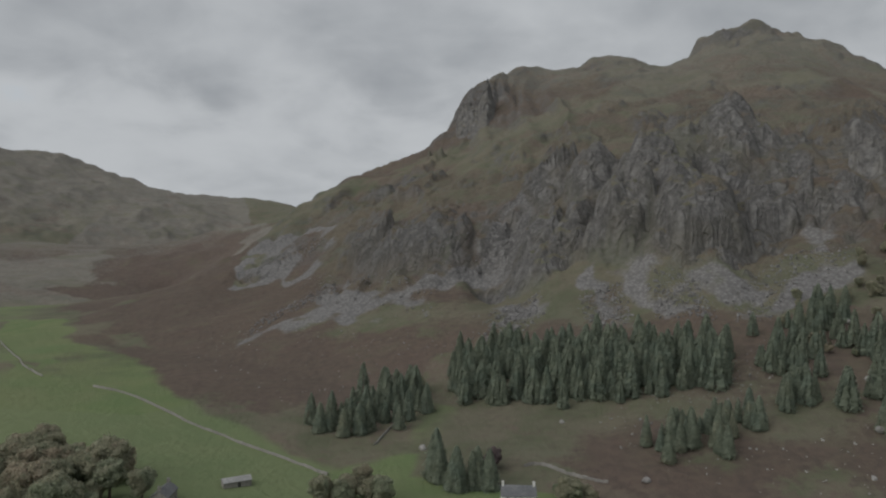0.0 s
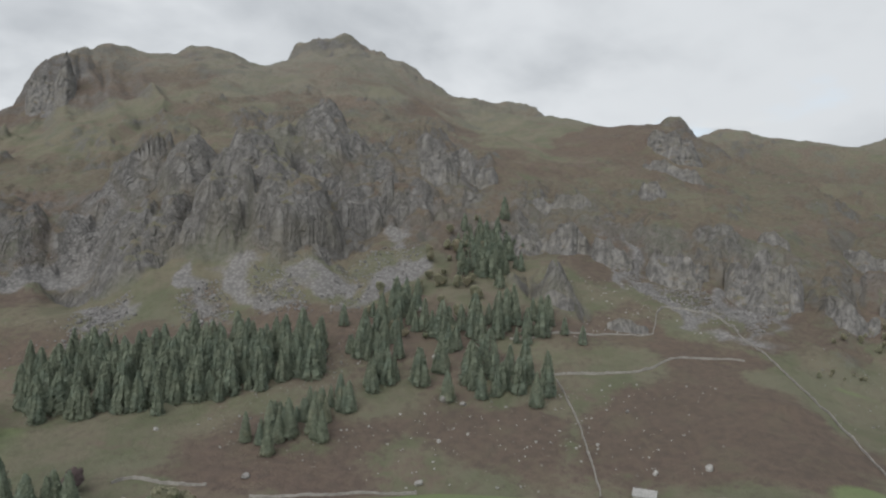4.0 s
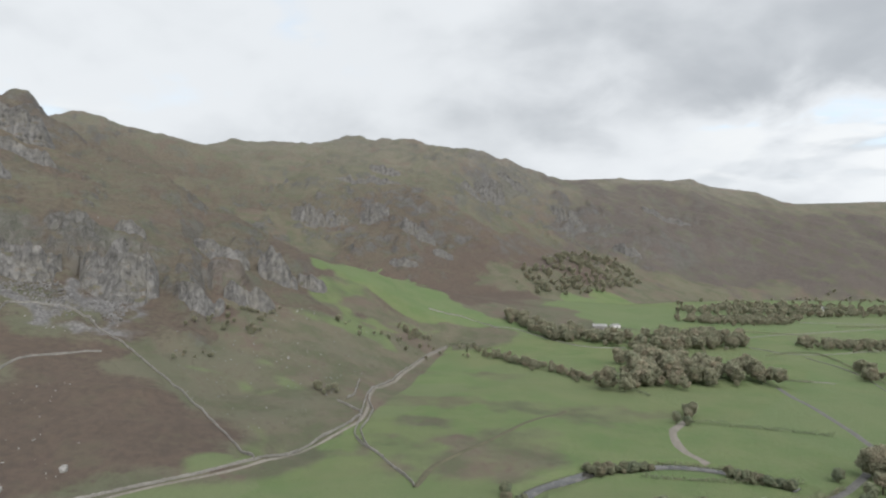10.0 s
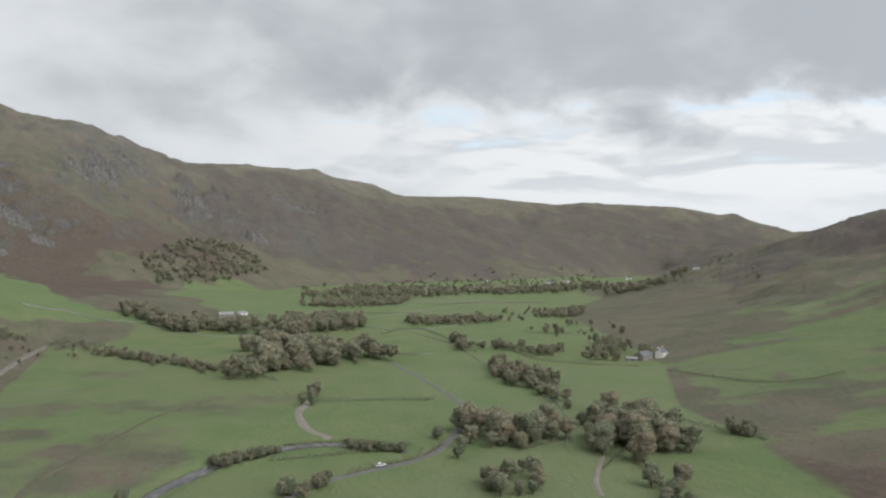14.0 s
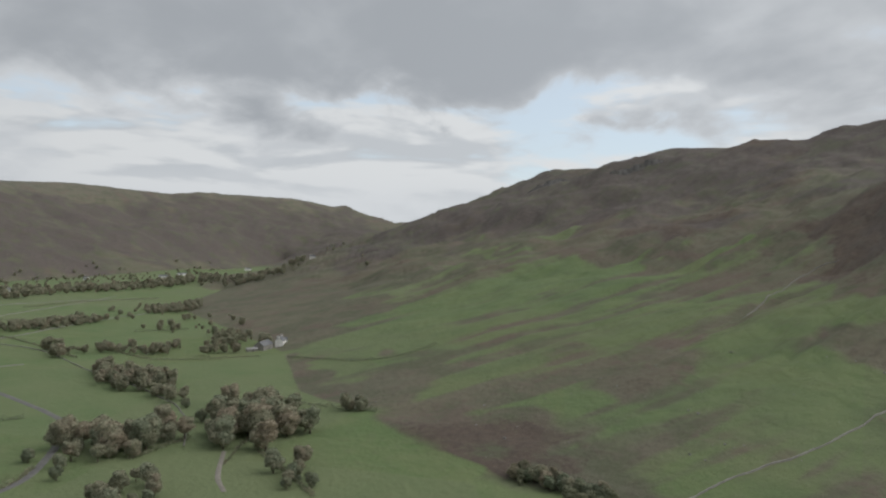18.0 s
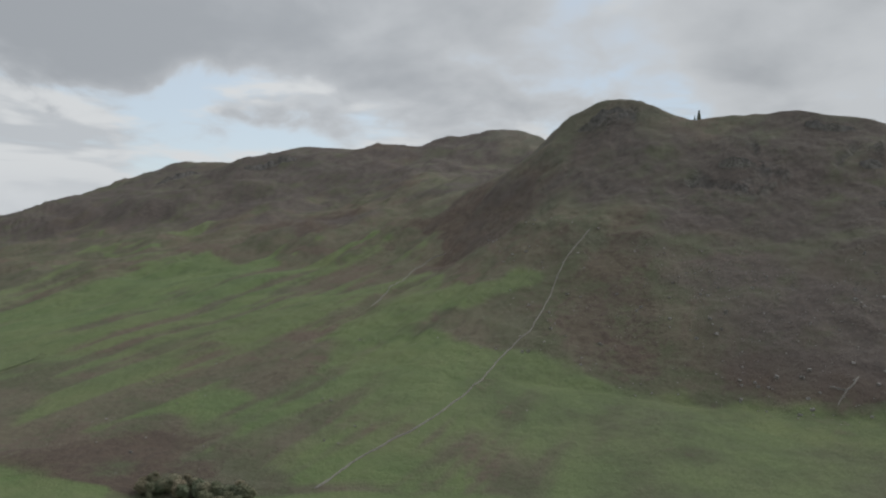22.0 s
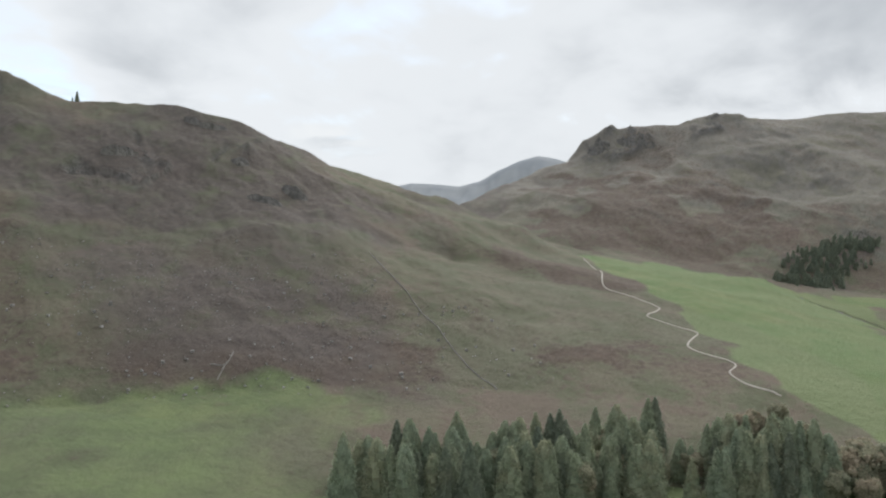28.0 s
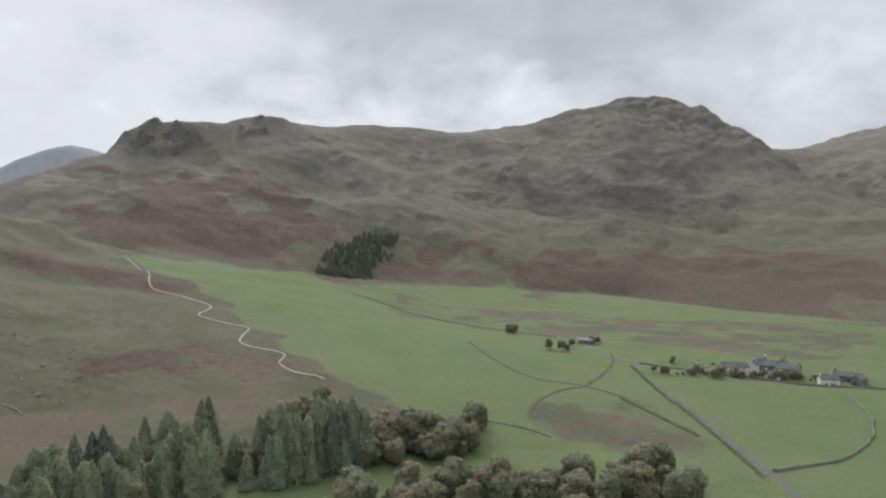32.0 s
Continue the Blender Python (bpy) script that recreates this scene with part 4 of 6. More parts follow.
def relief_grid(lines):
    z = None
    for na in (90, 180, 360, 720, NA):
        pinned = relax(lines, na)
        fixed = ~np.isnan(pinned)
        if z is None:
            z = np.where(fixed, pinned, 60.0)
        else:
            i = np.linspace(0, z.shape[0] - 1, pinned.shape[0])
            i0 = np.minimum(i.astype(int), z.shape[0] - 2)
            f = (i - i0)[:, None]
            z = z[i0] * (1 - f) + z[i0 + 1] * f
            z = np.repeat(z, 2, axis=1)
            z = 0.5 * z + 0.25 * (np.roll(z, 1, 1) + np.roll(z, -1, 1))
            z = np.where(fixed, pinned, z)
        for _ in range(500 if na < 300 else 160 if na < 1000 else 70):
            m = np.empty_like(z)
            m[1:-1] = z[:-2] + z[2:]
            m[0], m[-1] = 2 * z[1], 2 * z[-2]
            m += np.roll(z, 1, 1) + np.roll(z, -1, 1)
            z = np.where(fixed, pinned, m / 4)
    for _ in range(2):
        z[:8] = 0.0
        z = 0.6 * z + 0.1 * (np.roll(z, 1, 0) + np.roll(z, -1, 0) + np.roll(z, 1, 1) + np.roll(z, -1, 1))
    z[:8] = 0.0
    return z


def crest_grid(lines):
    """1 on the crest lines, fading out beside them: there the skyline keeps its shape."""
    step = 2 * math.pi / NA
    m = np.zeros(GRID.shape)
    for name in CRESTS:
        p = np.array(lines[name], float)
        for a, b in zip(p[:-1], p[1:]):
            q = a + (b - a) * np.linspace(0, 1, 60)[:, None]
            i = np.round(np.log(np.hypot(q[:, 0], q[:, 1]) / R0) / step).astype(int)
            m[np.clip(i, 0, len(m) - 1), np.round(np.arctan2(q[:, 0], q[:, 1]) / step).astype(int) % NA] = 1
    for _ in range(14):
        m = np.maximum(m, 0.93 * np.maximum.reduce([np.roll(m, 1, 0), np.roll(m, -1, 0), np.roll(m, 1, 1), np.roll(m, -1, 1)]))
    for _ in range(6):
        m = 0.4 * m + 0.15 * (np.roll(m, 1, 0) + np.roll(m, -1, 0) + np.roll(m, 1, 1) + np.roll(m, -1, 1))
    return m


def grid_value(grid, x, y):
    step = 2 * math.pi / NA
    i = np.clip(np.log(np.maximum(np.hypot(x, y), R0) / R0) / step, 0, grid.shape[0] - 1.001)
    j = np.arctan2(x, y) / step % NA
    i0, j0 = i.astype(int), j.astype(int)
    fi, fj = i - i0, j - j0
    j0 %= NA
    j1 = (j0 + 1) % NA
    return (grid[i0, j0] * (1 - fi) * (1 - fj) + grid[i0 + 1, j0] * fi * (1 - fj)
            + grid[i0, j1] * (1 - fi) * fj + grid[i0 + 1, j1] * fi * fj)


def base_height(x, y):
    return grid_value(GRID, x, y)


def hashed(i, j, k, seed):
    h = (i * 374761393 + j * 668265263 + k * 2147483647 + seed * 1274126177) & 0xFFFFFFFF
    h = ((h ^ (h >> 13)) * 1274126177) & 0xFFFFFFFF
    h = ((h ^ (h >> 16)) * 2246822519) & 0xFFFFFFFF
    return ((h ^ (h >> 15)) & 0xFFFF) / 32767.5 - 1


def noise2(x, y, seed=0):
    """Smooth value noise, -1 to 1."""
    i, j = np.floor(x).astype(np.int64), np.floor(y).astype(np.int64)
    u, v = x - i, y - j
    u, v = u * u * (3 - 2 * u), v * v * (3 - 2 * v)
    a = hashed(i, j, 0, seed) * (1 - u) + hashed(i + 1, j, 0, seed) * u
    b = hashed(i, j + 1, 0, seed) * (1 - u) + hashed(i + 1, j + 1, 0, seed) * u
    return a * (1 - v) + b * v


def noise3(x, y, z, seed=0):
    k = np.floor(z).astype(np.int64)
    w = z - k
    w = w * w * (3 - 2 * w)
    i, j = np.floor(x).astype(np.int64), np.floor(y).astype(np.int64)
    u, v = x - i, y - j
    u, v = u * u * (3 - 2 * u), v * v * (3 - 2 * v)
    out = 0
    for dk, wk in ((0, 1 - w), (1, w)):
        a = hashed(i, j, k + dk, seed) * (1 - u) + hashed(i + 1, j, k + dk, seed) * u
        b = hashed(i, j + 1, k + dk, seed) * (1 - u) + hashed(i + 1, j + 1, k + dk, seed) * u
        out = out + wk * (a * (1 - v) + b * v)
    return out


def fbm(x, y, size, octaves=4, seed=0, gain=0.5):
    out, amp, c, s = 0, 1.0, math.cos(0.6), math.sin(0.6)
    for o in range(octaves):
        out = out + amp * noise2(x / size + 17 * o, y / size - 9 * o, seed + o)
        x, y = c * x - s * y, s * x + c * y
        size, amp = size / 2.03, amp * gain
    return out


def smooth(lo, hi, v):
    t = np.clip((v - lo) / (hi - lo), 0, 1)
    return t * t * (3 - 2 * t)


GRID = relief_grid(RELIEF)
CREST = crest_grid(RELIEF)


def inside(x, y, poly, soft):
    """1 inside the outline, falling to 0 over soft metres."""
    p = np.array(poly, float)
    d = np.full(x.shape, 1e9)
    odd = np.zeros(x.shape, bool)
    for (ax, ay), (bx, by) in zip(p, np.roll(p, -1, 0)):
        ex, ey = bx - ax, by - ay
        k = np.clip(((x - ax) * ex + (y - ay) * ey) / (ex * ex + ey * ey + 1e-9), 0, 1)
        d = np.minimum(d, np.hypot(x - ax - k * ex, y - ay - k * ey))
        cross = (ay > y) != (by > y)
        odd ^= cross & (x < ax + (y - ay) * ex / (ey if ey else 1e-9))
    return smooth(-soft, soft, np.where(odd, d, -d))


def zone_weight(name, x, y, soft, wander=0.0):
    """How far the places lie in any of a kind of zone, with a wandering edge."""
    if wander:
        wander = wander * np.clip(np.hypot(x, y) / 400, 1, 2.5)
        dx, dy = fbm(x, y, 60, 3, 5) * wander, fbm(x, y, 60, 3, 15) * wander
        x, y = x + dx, y + dy
    out = np.zeros(x.shape)
    for poly in ZONES.get(name, ()):
        p = np.array(poly, float)
        lo, hi = p.min(0) - 3 * soft, p.max(0) + 3 * soft
        near = (x > lo[0]) & (x < hi[0]) & (y > lo[1]) & (y < hi[1])
        if near.any():
            out[near] = np.maximum(out[near], inside(x[near], y[near], poly, soft))
    return out


def base_slope(x, y):
    h = np.maximum(6.0, 0.012 * np.hypot(x, y))
    return np.hypot(base_height(x + h, y) - base_height(x - h, y),
                    base_height(x, y + h) - base_height(x, y - h)) / (2 * h)


def rockiness(x, y, z, slope):
    crag = zone_weight("crag", x, y, 12, 22)
    crag = crag * np.where((x > 385) & (y < 470) & (y > -20) & (x < 800), 0.5, 1.0)
    rough = fbm(x, y, 90, 4, 31) * 0.5 + 0.5
    wild = smooth(0.34, 0.66, slope + 0.55 * (rough - 0.5)) * smooth(30, 90, z) * (0.3 + 0.7 * smooth(-250, 50, y + 0.3 * np.abs(x)))
    broken = zone_weight("rough", x, y, 40, 40) * smooth(-0.05, 0.40, fbm(x, y, 42, 4, 33))
    for cx, cy, radius, rise in DOMES:
        near = (np.abs(x - cx) < 1.5 * radius) & (np.abs(y - cy) < 1.5 * radius)
        if near.any():
            crag[near] = np.maximum(crag[near], smooth(1.25, 0.8, np.hypot(x[near] - cx, y[near] - cy) / radius))
    return np.clip(np.maximum(crag, np.maximum(0.55 * wild, 0.85 * broken)), 0, 1), crag


def line_distance(x, y, pts):
    d = np.full(x.shape, 1e9)
    p = np.array(pts, float)
    near = (x > p[:, 0].min() - 40) & (x < p[:, 0].max() + 40) & (y > p[:, 1].min() - 40) & (y < p[:, 1].max() + 40)
    if near.any():
        xs, ys, best = x[near], y[near], d[near]
        for (ax, ay), (bx, by) in zip(p[:-1], p[1:]):
            ex, ey = bx - ax, by - ay
            k = np.clip(((xs - ax) * ex + (ys - ay) * ey) / (ex * ex + ey * ey + 1e-9), 0, 1)
            best = np.minimum(best, np.hypot(xs - ax - k * ex, ys - ay - k * ey))
        d[near] = best
    return d


def rakes(x, y):
    """Long narrow stripes that slant down the southern slope."""
    w = fbm(x, y, 130, 2, 59) * 11
    return fbm((0.53 * x + 0.85 * y) * 0.13, 0.53 * y - 0.85 * x + w, 26, 4, 58, 0.55)


def ground_height(x, y):
    """The finished height of the ground."""
    x, y = np.asarray(x, float), np.asarray(y, float)
    z = base_height(x, y)
    slope = base_slope(x, y)
    rock, crag = rockiness(x, y, z, slope)
    r = np.hypot(x, y)
    hill = smooth(0.04, 0.30, slope) * smooth(4, 60, z + 10 * slope)
    far = np.clip(r / 900, 0.55, 1.25)
    free = 1 - 0.9 * grid_value(CREST, x, y)
    folds = fbm(x, y, 320, 2, 45) * 15.0 * smooth(450, 1000, r) + (0.5 - np.abs(fbm(x, y, 210, 3, 47))) * 16.0 * smooth(380, 800, r)
    out = z + hill * free * (folds + fbm(x, y, 110, 3, 41) * 4.8 * far + fbm(x, y, 40, 3, 51) * 2.2 + (np.abs(fbm(x, y, 26, 3, 55)) - 0.3) * 2.4 * smooth(60, 140, z))
    out = out + hill * smooth(-80, -220, y) * rakes(x, y) * 4.2 * smooth(-90, 40, x)
    out = out + (1 - hill) * (fbm(x, y, 70, 3, 61) * (0.7 + 1.6 * zone_weight("tussock", x, y, 15)))
    out = out + smooth(0.10, 0.3, slope) * (1 - crag) * fbm(x, y, 9, 2, 66) * 0.5
    # buttresses and gullies that run down the steep ground
    bearing = np.arctan2(x, y) * 650 + fbm(x, y, 120, 2, 76) * 22
    face = smooth(420, 250, x) * smooth(380, 480, y) * smooth(-330, -120, x) * smooth(40, 80, z)
    # on the great face the spurs and gullies slant
    bearing = bearing - face * smooth(330, 120, x) * 0.85 * (out - 90)
    spurs = (0.42 - np.abs(fbm(bearing, out * 0.30, 74, 2, 72, 0.4))) * 34 * face * smooth(1500, 1000, r)
    lobes = np.abs(fbm(bearing, out * 0.22, 60, 2, 71, 0.35)) * 2.3 - 0.75
    ribs = np.abs(fbm(bearing, out * 0.45, 17, 3, 73))
    out = out + spurs
    for cx, cy, radius, rise in DOMES:
        near = (np.abs(x - cx) < 1.5 * radius) & (np.abs(y - cy) < 1.5 * radius)
        if near.any():
            d = np.hypot(x[near] - cx, y[near] - cy) / radius + 0.22 * fbm(x[near], y[near], 0.5 * radius, 2, 77)
            out[near] += rise * np.sqrt(np.clip(1 - d * d, 0, 1))
    out = out + rock * (0.25 + 0.75 * free) * smooth(1900, 900, r) * (lobes * (8.0 + 9.0 * crag) + ribs * 4.5 - 1.5) + rock * free * smooth(900, 1900, r) * (lobes * 10 + ribs * 9 - 3.0)
    # broken ledges, not level, that come and go
    q = (out + 0.25 * bearing + fbm(x, y, 70, 3, 81) * 26) / 21.0
    f = q - np.floor(q)
    step = (np.floor(q) + smooth(0.25, 0.80, f)) * 21.0 - q * 21.0
    out = out + step * rock * 0.30 * smooth(-0.3, 0.5, fbm(x, y, 55, 2, 87))
    fine = noise3(x / 7, y / 7, out / 18, 91) * 2.6 + noise3(x / 3.2, y / 3.2, out / 10, 92) * 1.5
    fine = fine + noise3(x / 19, y / 19, out / 40, 93) * 4.5 * smooth(800, 1500, r)
    out = out + rock * fine + hill * fbm(x, y, 48, 2, 96) * 1.6 * smooth(500, 1200, r)
    out = out + grid_value(CREST, x, y) * smooth(600, 1000, r) * smooth(-300, -100, y) * (np.abs(fbm(x, y, 60, 3, 97)) * 9 - 1.8)
    for cx, cy, radius, rise in KNOLLS:
        near = (np.abs(x - cx) < 3 * radius) & (np.abs(y - cy) < 3 * radius)
        if near.any():
            out[near] += rise * np.exp(-((x[near] - cx) ** 2 + (y[near] - cy) ** 2) / (1.4 * radius * radius))
    for pts in LINES["river"]:
        out = out - 1.5 * smooth(8.5, 4.5, line_distance(x, y, pts))
    return out


def ring_radii(bearings, rows):
    """For each bearing the distances of the rows of the ground sheet: closer together where the ground is steep."""
    r = np.exp(np.linspace(math.log(232), math.log(4850), 700))
    a, rr = np.meshgrid(bearings, r, indexing="ij")
    z = base_height(rr * np.sin(a), rr * np.cos(a))
    lift = np.arctan2(z - 95, rr)
    d = np.abs(np.diff(lift, axis=1)) * 1.0
    seen = lift[:, 1:] >= np.maximum.accumulate(lift, 1)[:, :-1] - 0.004
    w = np.where(seen, d, 0.15 * d) + 0.035 * np.diff(np.log(rr), axis=1)
    k = np.ones(13) / 13
    w = np.apply_along_axis(lambda v: np.convolve(np.r_[v[-6:], v, v[:6]], k, "valid"), 0, w)
    c = np.concatenate([np.zeros((len(bearings), 1)), np.cumsum(w, 1)], 1)
    out = np.empty((len(bearings), rows))
    for i in range(len(bearings)):
        out[i] = np.interp(np.linspace(0, c[i, -1], rows), c[i], r)
    return out


def ground_sheet():
    dense = np.radians(np.arange(-30, 299, SPACING))
    sparse = np.radians(np.arange(299, 330, 0.5))
    b = np.concatenate([dense, sparse])
    inner = np.array([0.0, 60, 120, 170, 205, 222.0])
    rad = np.concatenate([np.repeat(inner[None], len(b), 0), ring_radii(b, ROWS)], 1)
    x, y = rad * np.sin(b)[:, None], rad * np.cos(b)[:, None]
    z = ground_height(x, y)
    n, m = x.shape
    co = np.stack([x, y, z], -1).reshape(-1, 3)
    i = np.arange(n)[:, None]
    j = np.arange(m - 1)[None]
    i2 = (i + 1) % n
    quads = np.stack([i * m + j, i * m + j + 1, i2 * m + j + 1, i2 * m + j], -1).reshape(-1, 4)
    me = bpy.data.meshes.new("ground")
    me.vertices.add(len(co))
    me.vertices.foreach_set("co", co.astype(np.float32).ravel())
    me.loops.add(quads.size)
    me.loops.foreach_set("vertex_index", quads.astype(np.int32).ravel())
    me.polygons.add(len(quads))
    me.polygons.foreach_set("loop_start", np.arange(0, quads.size, 4, dtype=np.int32))
    me.polygons.foreach_set("use_smooth", np.ones(len(quads), bool))
    me.update(calc_edges=True)
    # what grows where
    xf, yf = x.ravel(), y.ravel()
    zb, sl = base_height(xf, yf), base_slope(xf, yf)
    rock, crag = rockiness(xf, yf, zb, sl)
    patch = fbm(xf, yf, 170, 4, 101) * 0.5 + 0.5
    north = smooth(-150, 150, yf + 0.25 * xf)           # the sunny side carries more bracken
    wide = smooth(0.68 - 0.36 * north, 0.86 - 0.36 * north, patch) * smooth(8, 40, zb) * (1 - smooth(280, 520, zb)) * smooth(2100, 1200, np.hypot(xf, yf))
    bracken = np.maximum(zone_weight("bracken", xf, yf, 18, 30), wide * 0.85)
    lush = np.maximum(zone_weight("meadow", xf, yf, 7, 13), smooth(14, 4, zb) * smooth(0.16, 0.06, sl) * 0.9)
    scree = zone_weight("scree", xf, yf, 16, 34)
    heath = zone_weight("heath", xf, yf, 40, 40)
    pasture = zone_weight("pasture", xf, yf, 16, 40)
    tuss = zone_weight("tussock", xf, yf, 12, 20) * smooth(-0.25, 0.45, fbm(xf, yf, 38, 4, 121))
    rushes = zone_weight("rushes", xf, yf, 9, 14)
    lush = lush * (1 - 0.45 * tuss) * (1 - 0.85 * zone_weight("intake", xf, yf, 6, 8)) * (1 - rushes * (0.35 + 0.5 * smooth(-0.3, 0.4, fbm(xf, yf, 30, 3, 125))))
    lush = np.maximum(lush, pasture * (1 - 0.6 * rushes) * np.where(yf < 0, np.where(xf < 0, 0.60, 0.70), 0.62) * smooth(np.where(yf < 0, np.where(xf < 0, 0.22, 0.10), 0.30), 0.72, np.where(yf < 0, 1.15 * rakes(xf, yf) * smooth(-90, 40, xf) + 0.35 * fbm(xf, yf, 80, 3, 113) + 0.14 + 0.22 * smooth(60, -60, xf), fbm(xf, yf, 45, 4, 111)) * 0.5 + 0.52))
    bracken = bracken * (1 - 0.4 * zone_weight("rough", xf, yf, 40, 40))
    comb = fbm(np.arctan2(xf, yf) * 420, np.hypot(xf, yf) * 0.22, 34, 4, 141)
    bracken = np.maximum(bracken, zone_weight("streak", xf, yf, 30, 45) * (0.12 + 0.42 * smooth(-0.3, 0.5, comb)))
    bracken = np.maximum(bracken, 0.5 * tuss * smooth(0.1, 0.5, fbm(xf, yf, 30, 3, 131)))
    bracken = np.where(pasture > 0.5, bracken * 0.12, bracken) * (1 - 0.22 * smooth(-500, -800, xf))
    # the north-west valley head greys with distance alone: haze painted as pale moor
    for name, v in (("rock", rock), ("bracken", bracken), ("lush", lush), ("scree", scree), ("heath", heath), ("upland_haze", np.where(xf < -700, smooth(40, 200, zb), np.where(yf < 0, smooth(150, 420, zb), np.where(xf > 100 - 0.2 * yf, 0.6 * smooth(150, 450, zb), smooth(900, 1300, np.hypot(xf, yf))))))):
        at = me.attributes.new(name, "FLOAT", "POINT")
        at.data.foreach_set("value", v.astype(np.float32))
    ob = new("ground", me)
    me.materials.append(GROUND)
    return tagged(ob, "green valley floor rising to bracken and rock fellsides", "ground", kind="structure")


ground_sheet()


# ---- small materials ----
def plain(name, dark, light, scale, rough=0.85, bump=0.3, vary=0.0, spec=0.25):
    """A surface of two shades mixed by grain and stains."""
    m, n = material(name)
    p = n.add("ShaderNodeNewGeometry").outputs["Position"]
    grain = n.noise(p, scale, 5.0, 0.65)
    stain = n.noise(p, scale * 0.12, 4.0, 0.6)
    col = n.mix(n.step(n.math("ADD", n.math("MULTIPLY", grain, 0.6), n.math("MULTIPLY", stain, 0.4)), 0.36, 0.66), dark, light)
    if vary:
        r = n.add("ShaderNodeObjectInfo").outputs["Random"]
        hue = n.add("ShaderNodeHueSaturation", Color=col, Value=n.math("ADD", 1 - vary, n.math("MULTIPLY", r, 2 * vary)),
                    Hue=n.math("ADD", 0.48, n.math("MULTIPLY", n.math("FRACT", n.math("MULTIPLY", r, 7.3)), 0.05)))
        col = hue.outputs[0]
    b = n.add("ShaderNodeBump", Height=grain, Strength=bump, Distance=0.2)
    s = n.add("ShaderNodeBsdfPrincipled", Base_Color=col, Roughness=rough, Normal=b)
    s.inputs["Specular IOR Level"].default_value = spec
    n.add("ShaderNodeOutputMaterial", Surface=s)
    return m


def leaves(name, a, b, c):
    """Foliage: three shades by tree and by clump."""
    m, n = material(name)
    r = n.add("ShaderNodeObjectInfo").outputs["Random"]
    isle = n.add("ShaderNodeNewGeometry")
    stand = n.noise(isle.outputs["Position"], 0.11, 3.0, 0.6)
    r = n.math("ADD", n.math("MULTIPLY", r, 0.5), n.math("MULTIPLY", n.step(stand, 0.3, 0.7), 0.5))
    col = n.mix(n.step(r, 0.2, 0.5), a, b)
    col = n.mix(n.step(r, 0.58, 0.85), col, c)
    k = n.math("ADD", 0.72, n.math("MULTIPLY", isle.outputs["Random Per Island"], 0.56))
    col = n.mix(1.0, col, n.add("ShaderNodeCombineColor", Red=k, Green=k, Blue=k).outputs[0], "MULTIPLY")
    s = n.add("ShaderNodeBsdfPrincipled", Base_Color=col, Roughness=0.8)
    s.inputs["Specular IOR Level"].default_value = 0.15
    glow = n.add("ShaderNodeBsdfTranslucent", Color=col)
    n.add("ShaderNodeOutputMaterial", Surface=n.add("ShaderNodeMixShader", i0=0.45, i1=s, i2=glow))
    return m


# leaf shades paler than real foliage: the lift of haze is put into them
NEEDLES = leaves("conifer_needles", (0.205, 0.245, 0.192), (0.230, 0.262, 0.198), (0.265, 0.280, 0.205))
LARCH = leaves("larch_needles", (0.290, 0.342, 0.252), (0.320, 0.360, 0.256), (0.360, 0.374, 0.262))
FOLIAGE = leaves("autumn_foliage", (0.285, 0.310, 0.218), (0.322, 0.318, 0.228), (0.368, 0.322, 0.242))
SCRUB = leaves("scrub_leaves", (0.225, 0.255, 0.175), (0.255, 0.265, 0.180), (0.280, 0.258, 0.185))
COPPER = leaves("copper_leaves", (0.175, 0.142, 0.142), (0.190, 0.152, 0.148), (0.205, 0.165, 0.155))
BARK = plain("bark", (0.07, 0.055, 0.045), (0.14, 0.115, 0.095), 3.0)
STONE = plain("walling_stone", (0.175, 0.166, 0.150), (0.31, 0.297, 0.275), 1.6, bump=0.8)
BOULDER = plain("boulder_stone", (0.20, 0.194, 0.184), (0.34, 0.33, 0.315), 1.2, bump=0.7, vary=0.15)
RUBBLE = plain("scree_blocks", (0.15, 0.147, 0.143), (0.27, 0.263, 0.257), 0.8, bump=0.6)
ASPHALT = plain("asphalt", (0.112, 0.111, 0.106), (0.170, 0.166, 0.156), 1.0, 0.95)
GRIT = plain("stony_track", (0.17, 0.155, 0.13), (0.26, 0.24, 0.21), 0.7, 0.95)
BANK = plain("bank_grass", (0.085, 0.085, 0.055), (0.130, 0.120, 0.080), 0.5, 0.95)
PALE_GRIT = plain("pale_path_grit", (0.32, 0.30, 0.265), (0.46, 0.43, 0.385), 0.8, 0.95)
LIMEWASH = plain("white_limewash", (0.62, 0.61, 0.58), (0.82, 0.81, 0.78), 0.9, 0.9, 0.1)
SLATE = plain("roof_slate", (0.10, 0.105, 0.11), (0.19, 0.19, 0.195), 1.4, 0.7)
PALE_SLATE = plain("lichened_slate", (0.22, 0.22, 0.215), (0.36, 0.355, 0.345), 1.4, 0.8)
DARK_WOOD = plain("dark_paint", (0.03, 0.03, 0.03), (0.07, 0.065, 0.06), 4.0, 0.6)
FRAME = plain("window_paint", (0.55, 0.55, 0.54), (0.75, 0.75, 0.73), 4.0, 0.5)
RUBBER = plain("tyre_rubber", (0.02, 0.02, 0.02), (0.035, 0.035, 0.035), 8.0, 0.8)


def glassy(name, colour, rough):
    m, n = material(name)
    s = n.add("ShaderNodeBsdfPrincipled", Base_Color=(*colour, 1), Roughness=rough)
    n.add("ShaderNodeOutputMaterial", Surface=s)
    return m


PANE = glassy("dark_window_glass", (0.02, 0.025, 0.03), 0.08)


